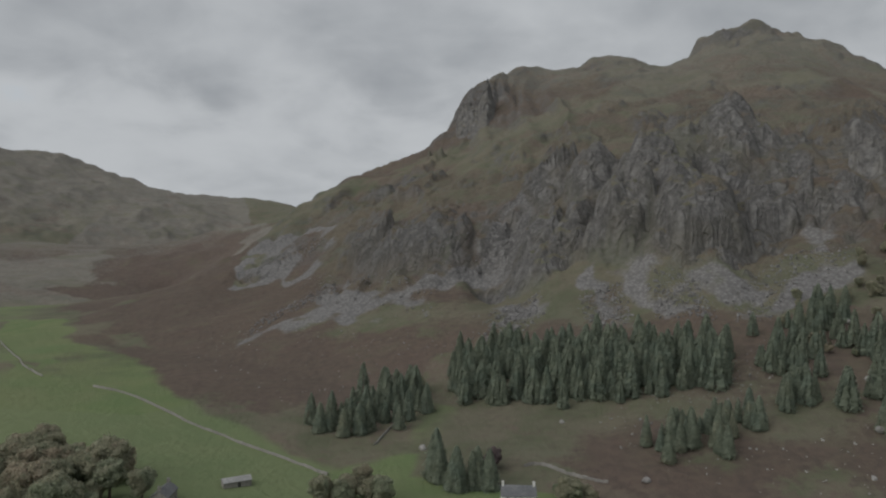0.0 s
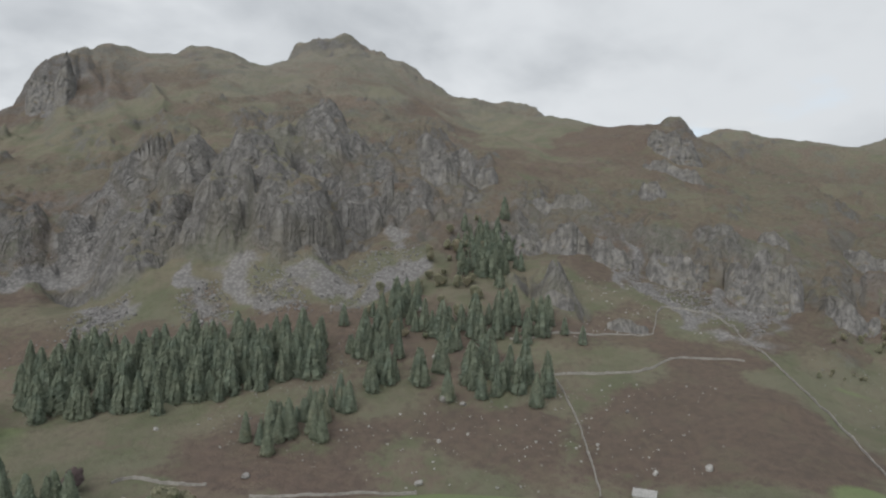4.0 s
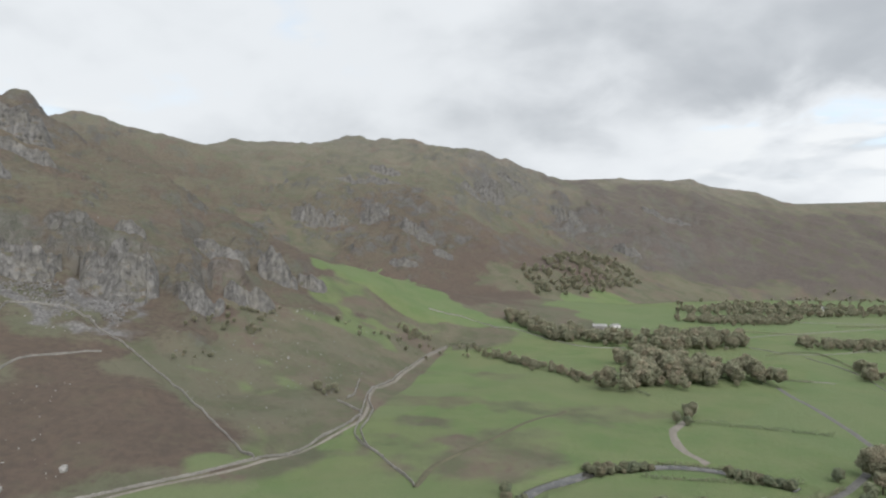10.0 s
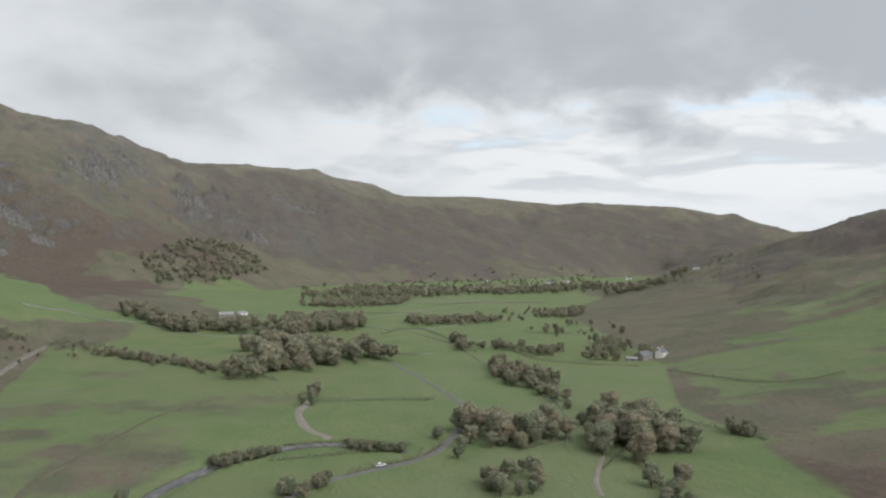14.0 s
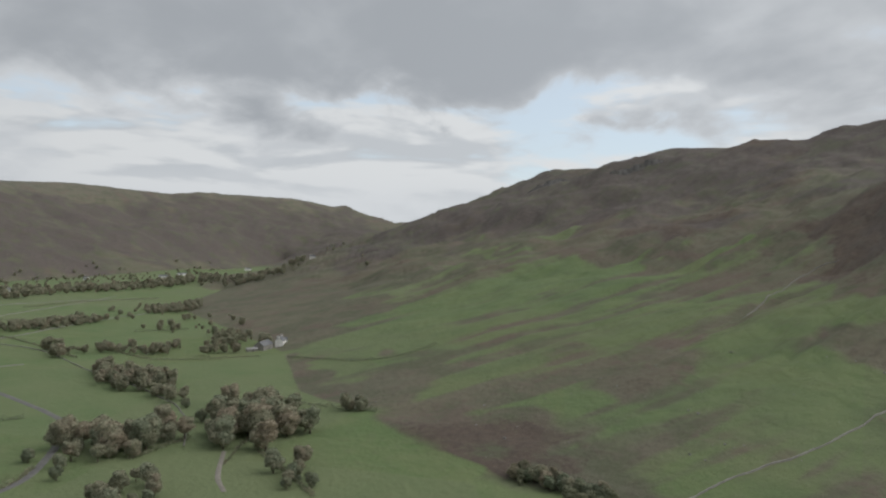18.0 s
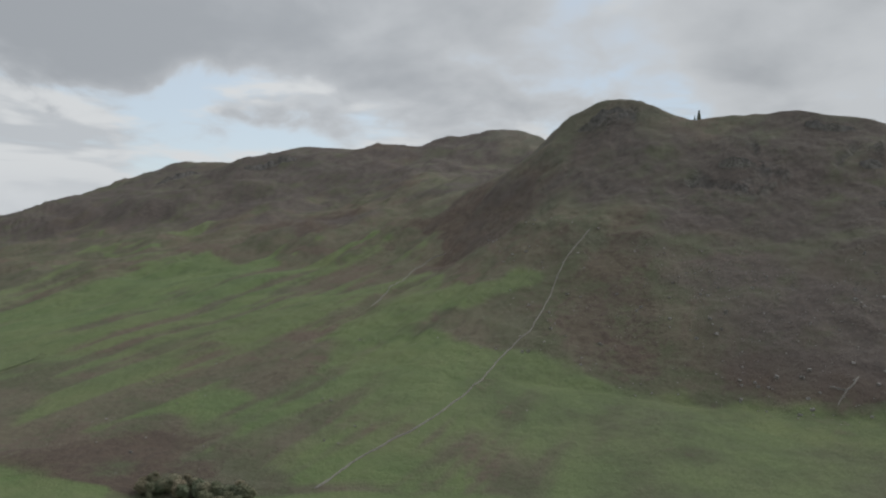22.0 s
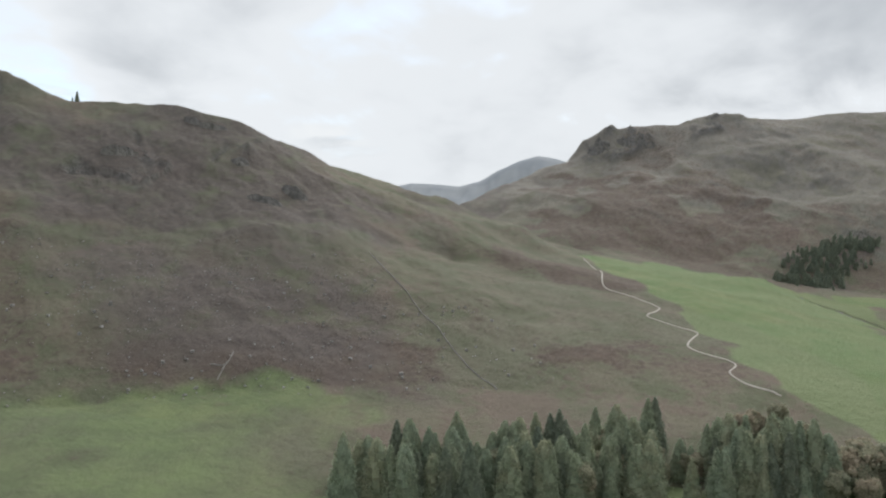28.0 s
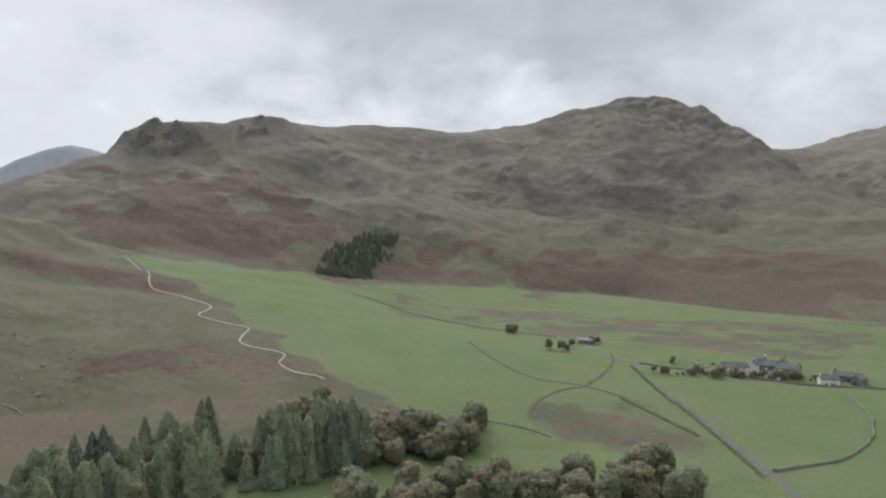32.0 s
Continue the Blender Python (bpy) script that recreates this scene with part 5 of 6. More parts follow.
def water_material():
    m, n = material("river_water")
    p = n.add("ShaderNodeNewGeometry").outputs["Position"]
    col = n.mix(n.step(n.noise(p, 0.2, 3.0), 0.4, 0.65), (0.05, 0.05, 0.045), (0.11, 0.105, 0.095))
    b = n.add("ShaderNodeBump", Height=n.noise(p, 1.1, 4.0), Strength=0.18, Distance=0.3)
    s = n.add("ShaderNodeBsdfPrincipled", Base_Color=col, Roughness=0.12, Normal=b)
    n.add("ShaderNodeOutputMaterial", Surface=s)
    return m


WATER = water_material()
PAINTS = [glassy("white_car_paint", (0.75, 0.75, 0.75), 0.3), glassy("silver_car_paint", (0.45, 0.46, 0.48), 0.3),
          glassy("blue_car_paint", (0.05, 0.08, 0.18), 0.3), glassy("red_car_paint", (0.25, 0.03, 0.03), 0.3)]


# ---- building blocks ----
def raw_mesh(name, verts, faces, mat, smooth_faces=False):
    """A mesh from arrays; all faces with the same count of corners."""
    verts, faces = np.asarray(verts, np.float32), np.asarray(faces, np.int32)
    me = bpy.data.meshes.new(name)
    me.vertices.add(len(verts))
    me.vertices.foreach_set("co", verts.ravel())
    me.loops.add(faces.size)
    me.loops.foreach_set("vertex_index", faces.ravel())
    me.polygons.add(len(faces))
    me.polygons.foreach_set("loop_start", np.arange(0, faces.size, faces.shape[1], dtype=np.int32))
    me.polygons.foreach_set("use_smooth", np.full(len(faces), smooth_faces))
    me.materials.append(mat)
    me.update(calc_edges=True)
    return me


def part(name, bm, mat, parent, label=""):
    me = bpy.data.meshes.new(name)
    bm.to_mesh(me)
    bm.free()
    me.materials.append(mat)
    ob = new(name, me)
    ob.parent = parent
    return tagged(ob, label)


def gz(x, y):
    return float(ground_height(np.array([x]), np.array([y]))[0])


def box(bm, cx, cy, cz, sx, sy, sz, bevel=0.0):
    m = Matrix.LocRotScale((cx, cy, cz), None, (sx, sy, sz))
    r = bmesh.ops.create_cube(bm, size=1, matrix=m)
    if bevel:
        bmesh.ops.bevel(bm, geom=list({e for v in r["verts"] for e in v.link_edges}), offset=bevel, segments=1, affect="EDGES")


def densify(pts, gap):
    """A smooth line through the places, about one place every gap metres."""
    p = np.array(pts, float)
    if len(p) > 2:
        q = np.concatenate([[2 * p[0] - p[1]], p, [2 * p[-1] - p[-2]]])
        out = []
        for i in range(len(p) - 1):
            a, b, c, d = q[i:i + 4]
            n = max(2, int(np.linalg.norm(c - b) / gap))
            t = np.linspace(0, 1, n, endpoint=False)[:, None]
            out.append(0.5 * (2 * b + (c - a) * t + (2 * a - 5 * b + 4 * c - d) * t ** 2 + (3 * b - a - 3 * c + d) * t ** 3))
        return np.concatenate(out + [p[-1:]])
    n = max(2, int(np.linalg.norm(p[-1] - p[0]) / gap))
    return p[0] + (p[-1] - p[0]) * np.linspace(0, 1, n)[:, None]


def sides(p):
    d = np.gradient(p, axis=0)
    d /= np.linalg.norm(d, axis=1)[:, None] + 1e-9
    return np.stack([-d[:, 1], d[:, 0]], 1)


def strip(name, pts, width, mat, lift, ragged=0.0, seed=0):
    """A band that lies on the ground along a line."""
    rng = np.random.default_rng(seed)
    p = densify(pts, 1.6)
    n = sides(p)
    cols = np.linspace(-0.5, 0.5, 5)
    w = width * (1 + ragged * np.convolve(rng.normal(0, 1, len(p) + 8), np.ones(9) / 5, "valid"))
    xy = p[:, None, :] + n[:, None, :] * (cols[None, :, None] * w[:, None, None])
    z = ground_height(xy[..., 0], xy[..., 1]) + lift
    z[:, 0] -= 0.35
    z[:, -1] -= 0.35
    v = np.concatenate([xy, z[..., None]], -1).reshape(-1, 3)
    i, j = np.meshgrid(np.arange(len(p) - 1), np.arange(4), indexing="ij")
    k = (i * 5 + j).ravel()
    ob = new(name, raw_mesh(name, v, np.stack([k, k + 1, k + 6, k + 5], 1), mat, True))
    return ob


def stone_wall(pts, seed, height=1.0, width=0.5):
    """A dry-stone wall: uneven courses with a jagged cope, standing on the ground."""
    rng = np.random.default_rng(seed)
    p = densify(pts, 1.1)
    p = p + sides(p) * np.convolve(rng.normal(0, 0.5, len(p) + 6), np.ones(7) / 7, "valid")[:, None]
    n = sides(p)
    z0 = ground_height(p[:, 0], p[:, 1])
    h = height * (1 + 0.10 * rng.normal(size=len(p))) * np.clip(1 + 0.5 * np.convolve(rng.normal(size=len(p) + 14), np.ones(15) / 15, "valid"), 0.45, 1.3)
    prof = np.array([(-0.62, -0.9), (-0.5, 0.4), (-0.40, 0.82), (-0.25, 1.0), (0.25, 1.0), (0.40, 0.82), (0.5, 0.4), (0.62, -0.9)])
    off = prof[None, :, 0] * width + rng.normal(0, 0.05, (len(p), 8))
    up = np.where(prof[None, :, 1] < 0, prof[None, :, 1], prof[None, :, 1] * h[:, None]) + rng.normal(0, 0.05, (len(p), 8))
    v = np.concatenate([p[:, None, :] + n[:, None, :] * off[..., None], (z0[:, None] + up)[..., None]], -1).reshape(-1, 3)
    i, j = np.meshgrid(np.arange(len(p) - 1), np.arange(7), indexing="ij")
    k = (i * 8 + j).ravel()
    return new("dry_stone_wall", raw_mesh("dry_stone_wall", v, np.stack([k, k + 1, k + 9, k + 8], 1), STONE))


def leaf_cards(centres, size, rng, droop=0.0, out=None):
    """Small bent leaf clumps round the given places."""
    n = len(centres)
    a = rng.normal(size=(n, 3))
    if out is not None:
        a = a * 0.60 + out / (np.linalg.norm(out, axis=1)[:, None] + 1e-9)
    a /= np.linalg.norm(a, axis=1)[:, None] + 1e-9
    t = np.cross(a, rng.normal(size=(n, 3)))
    t /= np.linalg.norm(t, axis=1)[:, None] + 1e-9
    b = np.cross(a, t)
    s = size * rng.uniform(0.6, 1.35, (n, 1))
    c = centres
    quad = np.stack([c + t * s, c + b * s * 0.8 + a * s * 0.25, c - t * s * 0.9, c - b * s * 0.75 - a * s * 0.2], 1)
    quad[..., 2] -= droop
    return quad.reshape(-1, 3), np.arange(4 * n).reshape(-1, 4)


def lump(c, rad, squash, rng):
    """The leafy mass inside a clump: 24 faces of a rounded, uneven ball, each with corners of its own."""
    g = np.array([-1.0, 0.0, 1.0])
    quads = []
    for ax in range(3):
        for s in (-1.0, 1.0):
            for i in (0, 1):
                for j in (0, 1):
                    q = np.empty((4, 3))
                    q[:, ax] = s
                    q[:, (ax + 1) % 3] = g[[i, i + 1, i + 1, i]]
                    q[:, (ax + 2) % 3] = g[[j, j, j + 1, j + 1]]
                    quads.append(q if s > 0 else q[::-1])
    v = np.concatenate(quads)
    v /= np.linalg.norm(v, axis=1)[:, None]
    n = noise3(v[:, 0] * 1.7 + c[0] * 3, v[:, 1] * 1.7 + c[1] * 3, v[:, 2] * 1.7 + c[2], 31)
    return np.asarray(c) + v * (rad * (1 + 0.25 * n))[:, None] * (1, 1, squash)


def limb(bm, a, b, ra, rb, seg=6):
    a, b = Vector(a), Vector(b)
    q = (b - a).to_track_quat("Z", "Y").to_matrix().to_4x4()
    bmesh.ops.create_cone(bm, cap_ends=False, segments=seg, radius1=ra, radius2=rb, depth=(b - a).length,
                          matrix=Matrix.Translation((a + b) / 2) @ q)


def make_conifer(seed, spread, blunt, mat=NEEDLES):
    """A 16 m spruce or larch: tapered trunk, uneven whorls of drooping boughs round a dense middle."""
    rng = np.random.default_rng(seed)
    root = new("conifer")
    bm = bmesh.new()
    limb(bm, (0, 0, -1.0), (0.1, 0, 8), 0.26, 0.15)
    limb(bm, (0.1, 0, 8), (0, 0.1, 15.6), 0.15, 0.02)
    part("trunk", bm, BARK, root)

    def girth(h):
        return spread * 16 * max(0.015, 1 - h) ** blunt * min(1.0, 0.55 + 4 * h) + 0.12

    cs, outs = [], []
    for k in range(34):
        h = 0.05 + 0.945 * k / 33 + rng.normal(0, 0.006)
        n = max(5, int(4 + 15 * girth(h) / girth(0.1)))
        for a in rng.uniform(0, 6.28) + np.arange(n) * 2 * math.pi / n + rng.normal(0, 0.2, n):
            rr = girth(h) * rng.uniform(0.80, 1.20)
            for f in np.linspace(0.70, 1.0, 6):
                cs.append((math.cos(a) * rr * f + rng.normal(0, 0.1), math.sin(a) * rr * f + rng.normal(0, 0.1), h * 16 - 0.34 * rr * f ** 1.5 + rng.normal(0, 0.16)))
                outs.append((math.cos(a) * 0.85, math.sin(a) * 0.85, 0.5))
    v, f = leaf_cards(np.array(cs), 0.27, rng, out=np.array(outs))
    # the dense middle: a tapering, uneven body
    q, around, body = np.linspace(0.04, 0.99, 15), np.linspace(0, 2 * math.pi, 12, endpoint=False), []
    rad = np.array([[girth(h) * (0.82 + 0.12 * math.sin(3 * c + 9 * h + seed) + rng.normal(0, 0.05)) for c in around] for h in q])
    grid = np.stack([rad * np.cos(around), rad * np.sin(around), np.repeat(q[:, None] * 16, 12, 1) - 0.25 * rad], -1)
    for i in range(14):
        for j in range(12):
            body.append(grid[[i, i, i + 1, i + 1], [j, (j + 1) % 12, (j + 1) % 12, j]])
    v = np.concatenate([v.reshape(-1, 3)] + body)
    crown = new("crown", raw_mesh("crown", v, np.arange(len(v)).reshape(-1, 4), mat))
    crown.parent = root
    return root


def make_broadleaf(seed, name, wide, mat, low=0.04):
    """A 12 m tree: forked trunk, limbs and a crown of overlapping leafy lobes with a ragged edge."""
    rng = np.random.default_rng(seed)
    root = new(name)
    bm = bmesh.new()
    limb(bm, (0, 0, -1.0), (0.1, 0.1, 3.2), 0.38, 0.26)
    for k in range(6):
        a = k * 1.05 + rng.uniform(0, 0.5)
        limb(bm, (0.1, 0.1, 2.6), (math.cos(a) * wide * 0.55, math.sin(a) * wide * 0.55, rng.uniform(6.0, 9.5)), 0.17, 0.04, 5)
    part("trunk", bm, BARK, root)
    mid, reach = np.array([0, 0, 12 * (low + 0.42)]), np.array([wide, wide, 5.4])
    lobes = [(mid, wide * 0.66)]
    for k in range(30):
        u = rng.normal(size=3)
        u /= np.linalg.norm(u)
        lobes.append((mid + u * reach * rng.uniform(0.42, 0.72), wide * rng.uniform(0.18, 0.36)))
    cs, outs, lumps = [], [], []
    for k, (c, rad) in enumerate(lobes):
        w = rng.normal(size=(int(170 * (rad / wide / 0.3) ** 2), 3))
        w /= np.linalg.norm(w, axis=1)[:, None]
        q = c + w * rad * rng.uniform(0.90, 1.22, (len(w), 1)) * (1, 1, 0.88)
        buried = np.zeros(len(q), bool)
        for i, (c2, rad2) in enumerate(lobes):
            if i != k:
                buried |= np.linalg.norm((q - c2) / (1, 1, 0.88), axis=1) < 0.80 * rad2
        cs.append(q[~buried])
        outs.append(w[~buried] + 0.6 * (q[~buried] - mid) / reach)
        lumps.append(lump(c, rad * 0.90, 0.88, rng))
    v, f = leaf_cards(np.concatenate(cs), 0.26, rng, out=np.concatenate(outs))
    v = np.concatenate([v.reshape(-1, 3)] + lumps)
    crown = new("crown", raw_mesh("crown", v, np.arange(len(v)).reshape(-1, 4), mat))
    crown.parent = root
    return root


def scatter(poly, count, gap, rng):
    """Places inside an outline, kept apart."""
    p = np.array(poly, float)
    lo, hi = p.min(0), p.max(0)
    got = []
    for _ in range(60):
        q = rng.uniform(lo, hi, (400, 2))
        q = q[inside(q[:, 0], q[:, 1], poly, 0.01) > 0.5]
        for c in q:
            if all((c[0] - g[0]) ** 2 + (c[1] - g[1]) ** 2 > gap * gap for g in got):
                got.append(c)
                if len(got) == count:
                    return np.array(got)
        gap *= 0.93
    return np.array(got) if got else np.array([p.mean(0)])


# ---- tracks, roads, river ----
for k, pts in enumerate(LINES["road"]):
    tagged(strip("road", pts, 4.2, ASPHALT, 0.22, 0.03, k), "narrow grey asphalt lane between fields", "road", kind="structure")
for k, pts in enumerate(LINES["track"]):
    tagged(strip("farm_track", pts, 2.5, GRIT, 0.2, 0.12, 20 + k), "stony farm track along the intake wall", "track", kind="structure")
for k, pts in enumerate(LINES["footpath"]):
    tagged(strip("footpath", pts, 1.25, PALE_GRIT, 0.28, 0.12, 30 + k), "pale zigzag gravel footpath up the hillside", "path", kind="structure")
for k, pts in enumerate(LINES["gravel"]):
    tagged(strip("gravel_bar", pts, 6.0, GRIT, 0.15, 0.3, 40 + k), "grey gravel bar beside the stream", "gravel", kind="structure")
for k, pts in enumerate(LINES["river"]):
    tagged(strip("river", pts, 7.0, WATER, 0.55, 0.08, 50 + k), "shallow stony river winding through meadows", "river", kind="structure")
for k, pts in enumerate(LINES["wall"]):
    tagged(stone_wall(pts, 60 + k, *((0.6, 0.55) if pts[0][1] < 0 else (1.1, 0.55))), "grey dry-stone wall with a jagged cope", "wall", "field walls")


def hedge(pts, seed):
    rng = np.random.default_rng(seed)
    p = densify(pts, 0.5)
    tall = np.repeat(np.clip(1.7 + np.convolve(rng.normal(0, 1.6, len(p) + 6), np.ones(7) / 7, "valid"), 0.5, 3.6), 9)
    p = np.repeat(p, 9, 0) + rng.normal(0, 0.45, (len(p) * 9, 2))
    z = ground_height(p[:, 0], p[:, 1]) + rng.uniform(-0.2, 1.0, len(p)) * tall
    v, f = leaf_cards(np.column_stack([p, z]), 0.30, rng)
    return new("hedge", raw_mesh("hedge", v, f, SCRUB))


for k, pts in enumerate(LINES["bank"]):
    tagged(strip("field_bank", pts, 2.6, BANK, 0.35, 0.25, 80 + k), "low brown grassy bank round an old field", "bank", kind="structure")
for k, pts in enumerate(LINES["hedge"]):
    tagged(hedge(pts, 90 + k), "low dark overgrown hedge along a field edge", "hedge", "field hedges")


# ---- crags that stand out of the fellside ----
def crag_material():
    m, n = material("crag_rock")
    geo = n.add("ShaderNodeNewGeometry")
    p = geo.outputs["Position"]
    up = n.add("ShaderNodeSeparateXYZ", Vector=geo.outputs["Normal"]).outputs[2]
    small, fine, mid = n.noise(p, 0.20, 5.0, 0.62), n.noise(p, 1.0, 4.0, 0.7), n.noise(p, 0.05, 4.0, 0.6)
    col = n.mix(n.step(small, 0.34, 0.66), (0.135, 0.131, 0.126), (0.222, 0.216, 0.206))
    col = n.mix(n.math("MULTIPLY", n.step(fine, 0.48, 0.72), 0.4), col, (0.120, 0.115, 0.109))
    col = n.mix(n.math("MULTIPLY", n.step(mid, 0.45, 0.65), 0.5), col, (0.185, 0.175, 0.148))
    tall = n.add("ShaderNodeMapping", Vector=p, Scale=(1.0, 1.0, 0.16))
    ridge = n.math("ABSOLUTE", n.math("SUBTRACT", n.noise(tall.outputs[0], 0.16, 4.0, 0.6, 0.5), 0.5))
    col = n.mix(n.math("MULTIPLY", n.step(ridge, 0.025, 0.0), 0.5), col, (0.078, 0.075, 0.072))
    turf = n.mix(n.step(small, 0.4, 0.6), (0.128, 0.124, 0.088), (0.150, 0.122, 0.098))
    col = n.mix(n.step(n.math("ADD", up, n.math("MULTIPLY", n.math("SUBTRACT", fine, 0.5), 0.5)), 0.58, 0.82), col, turf)
    b = n.add("ShaderNodeBump", Height=n.math("ADD", small, n.math("MULTIPLY", n.step(ridge, 0.0, 0.08), 1.2)), Strength=0.7, Distance=1.2)
    s = n.add("ShaderNodeBsdfPrincipled", Base_Color=col, Roughness=0.92, Normal=b)
    s.inputs["Specular IOR Level"].default_value = 0.2
    n.add("ShaderNodeOutputMaterial", Surface=s)
    return m


CRAG_ROCK = crag_material()


def crag(ax, ay, bx, by, h, seed):
    """An upright rock face between two places at its foot, its turfed top running back into the slope."""
    rng = np.random.default_rng(seed)
    long = math.hypot(bx - ax, by - ay)
    n = int(np.clip(long / 1.3, 10, 110))
    u = np.linspace(0, 1, n)
    x, y = ax + (bx - ax) * u, ay + (by - ay) * u
    out = np.array([by - ay, ax - bx]) / (long + 1e-9)
    if out[0] * ax + out[1] * ay > 0:
        out = -out
    swell = (1 - (2 * u - 1) ** 2) * min(0.20 * long, 0.45 * h)
    along = u * long + seed * 137.0
    zero = np.zeros(n)
    lobe = noise2(along / (15 if h < 35 else 30), zero, 3) * 0.15 * h + noise2(along / 6, zero, 4) * min(0.05 * h, 1.4)
    gully = smooth(0.12, 0.0, np.abs(noise2(along / 19, zero + 5, 8))) * 0.07 * h
    x, y = x + out[0] * (swell + lobe - gully), y + out[1] * (swell + lobe - gully)
    top = h * np.sin(np.clip(u, 0.012, 0.988) * math.pi) ** 0.4 * (0.86 + 0.30 * noise2(along / 11, zero, 5) + (0.12 if h < 35 else 0.05) * noise2(along / 3.6, zero, 6)) - 0.3 * gully
    foot = ground_height(x, y)
    low = np.minimum(foot, ground_height(x + out[0] * 0.8 * h, y + out[1] * 0.8 * h)) - 0.16 * h
    rows = []
    for f in np.linspace(0, 1, 19):
        lean = (1 - f) ** 1.2 * (0.46 + 0.007 * h) * h
        rows.append(np.stack([x + out[0] * lean, y + out[1] * lean, low + f * (foot + top - low)], 1))
    back = [(1.45 * top + 2) * f for f in (0.25, 0.5, 0.75, 1.0)]
    for f, d in zip((0.25, 0.5, 0.75, 1.0), back):
        bx2, by2 = x - out[0] * (d + 0.1 * h), y - out[1] * (d + 0.1 * h)
        g = ground_height(bx2, by2)
        z = (foot + top) * (1 - f) + f * (g - 2.5) + math.sin(f * math.pi) * 0.05 * h
        rows.append(np.stack([bx2, by2, z], 1))
    p = np.array(rows)
    q = p.reshape(-1, 3)
    d = noise3(q[:, 0] / 6, q[:, 1] / 6, q[:, 2] / (17 if h < 35 else 10), 21) * min(0.09 * h, 2.6) + noise3(q[:, 0] / 2.6, q[:, 1] / 2.6, q[:, 2] / 6, 22) * min(0.045 * h, 1.1)
    shelf = noise3(q[:, 0] / 14, q[:, 1] / 14, q[:, 2] / 4.5, 23) * min(0.035 * h, 0.9 + max(0, h - 30) * 0.06)
    q[:, 0] += out[0] * (d + shelf)
    q[:, 1] += out[1] * (d + shelf)
    q[:, 2] += noise3(q[:, 0] / 4, q[:, 1] / 4, q[:, 2] / 4, 24) * 0.03 * h
    m = len(rows)
    i, j = np.meshgrid(np.arange(m - 1), np.arange(n - 1), indexing="ij")
    a = (i * n + j).ravel()
    quads = np.stack([a, a + 1, a + n + 1, a + n], 1)
    if np.cross((bx - ax, by - ay), -out) < 0:
        quads = quads[:, ::-1]
    root = new("crag")
    root.location = (float(x.mean()), float(y.mean()), float(foot.mean()))
    for name, rows_from, rows_to in (("rock_face", 0, 18), ("turf_top", 18, m - 1)):
        f = quads[rows_from * (n - 1):rows_to * (n - 1)]
        piece = new(name, raw_mesh(name, q[f.min():f.max() + 1] - np.array(root.location), f - f.min(), CRAG_ROCK))
        piece.parent = root
    return tagged(root, "weathered grey rock crag with upright ribs and turfed top", "crag", "fellside crags")


for k, (ax, ay, bx, by, h) in enumerate(CRAGS):
    crag(ax, ay, bx, by, h, k)


# ---- the distant fell seen through the pass ----
def hazed_fell():
    m, n = material("hazed_fell")
    p = n.add("ShaderNodeNewGeometry").outputs["Position"]
    # blue-grey tones paint the haze of distance into the hill's colour
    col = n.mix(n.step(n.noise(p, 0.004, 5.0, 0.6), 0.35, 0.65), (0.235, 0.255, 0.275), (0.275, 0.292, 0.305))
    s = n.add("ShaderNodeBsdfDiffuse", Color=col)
    n.add("ShaderNodeOutputMaterial", Surface=s)
    b = np.radians(np.linspace(RANGE[0][0], RANGE[-1][0], 140))
    rise = np.interp(np.degrees(b), [v[0] for v in RANGE], [v[1] for v in RANGE])
    rise = rise + fbm(np.degrees(b), np.zeros(140), 1.2, 4, 7) * 0.05
    rows = []
    for k, r in enumerate(np.linspace(3300, 4600, 14)):
        f = k / 13
        z = 95 + 4600 * np.tan(np.radians(rise))
        rows.append(np.stack([r * np.sin(b), r * np.cos(b), -60 + (z + 60) * f ** 0.8 + fbm(np.degrees(b) * 3, np.full(140, k * 1.0), 4, 3, 9) * 40 * math.sin(f * math.pi)], 1))
    rows.append(np.stack([5600 * np.sin(b), 5600 * np.cos(b), np.full(140, -60.0)], 1))
    i, j = np.meshgrid(np.arange(14), np.arange(139), indexing="ij")
    a = (i * 140 + j).ravel()
    quads = np.stack([a, a + 140, a + 141, a + 1], 1)
    return tagged(new("backdrop", raw_mesh("backdrop", np.concatenate(rows), quads, m, True)), "distant fell beyond the pass, haze painted in blue-grey", "hill", kind="structure")


hazed_fell()


# ---- trees ----
CONIFERS = [make_conifer(1, 0.26, 0.72), make_conifer(2, 0.23, 0.62), make_conifer(3, 0.29, 0.62), make_conifer(4, 0.27, 0.52), make_conifer(5, 0.30, 0.58)]
LARCHES = [make_conifer(6, 0.29, 0.60, LARCH), make_conifer(7, 0.33, 0.52, LARCH), make_conifer(8, 0.26, 0.70, LARCH), make_conifer(9, 0.30, 0.48, LARCH)]
TREES = [make_broadleaf(11, "broadleaf_tree", 4.6, FOLIAGE), make_broadleaf(12, "broadleaf_tree", 5.4, FOLIAGE), make_broadleaf(13, "broadleaf_tree", 4.0, FOLIAGE)]
BUSHES = [make_broadleaf(21, "hawthorn_bush", 5.6, SCRUB, 0.06), make_broadleaf(22, "hawthorn_bush", 4.8, SCRUB, 0.06)]
for k, ob in enumerate(CONIFERS):
    tagged(ob, "dark green conifer of a fellside plantation", "tree", "plantation conifers")
for k, ob in enumerate(LARCHES):
    tagged(ob, "broad soft dull green larch above the road", "tree", "plantation conifers")
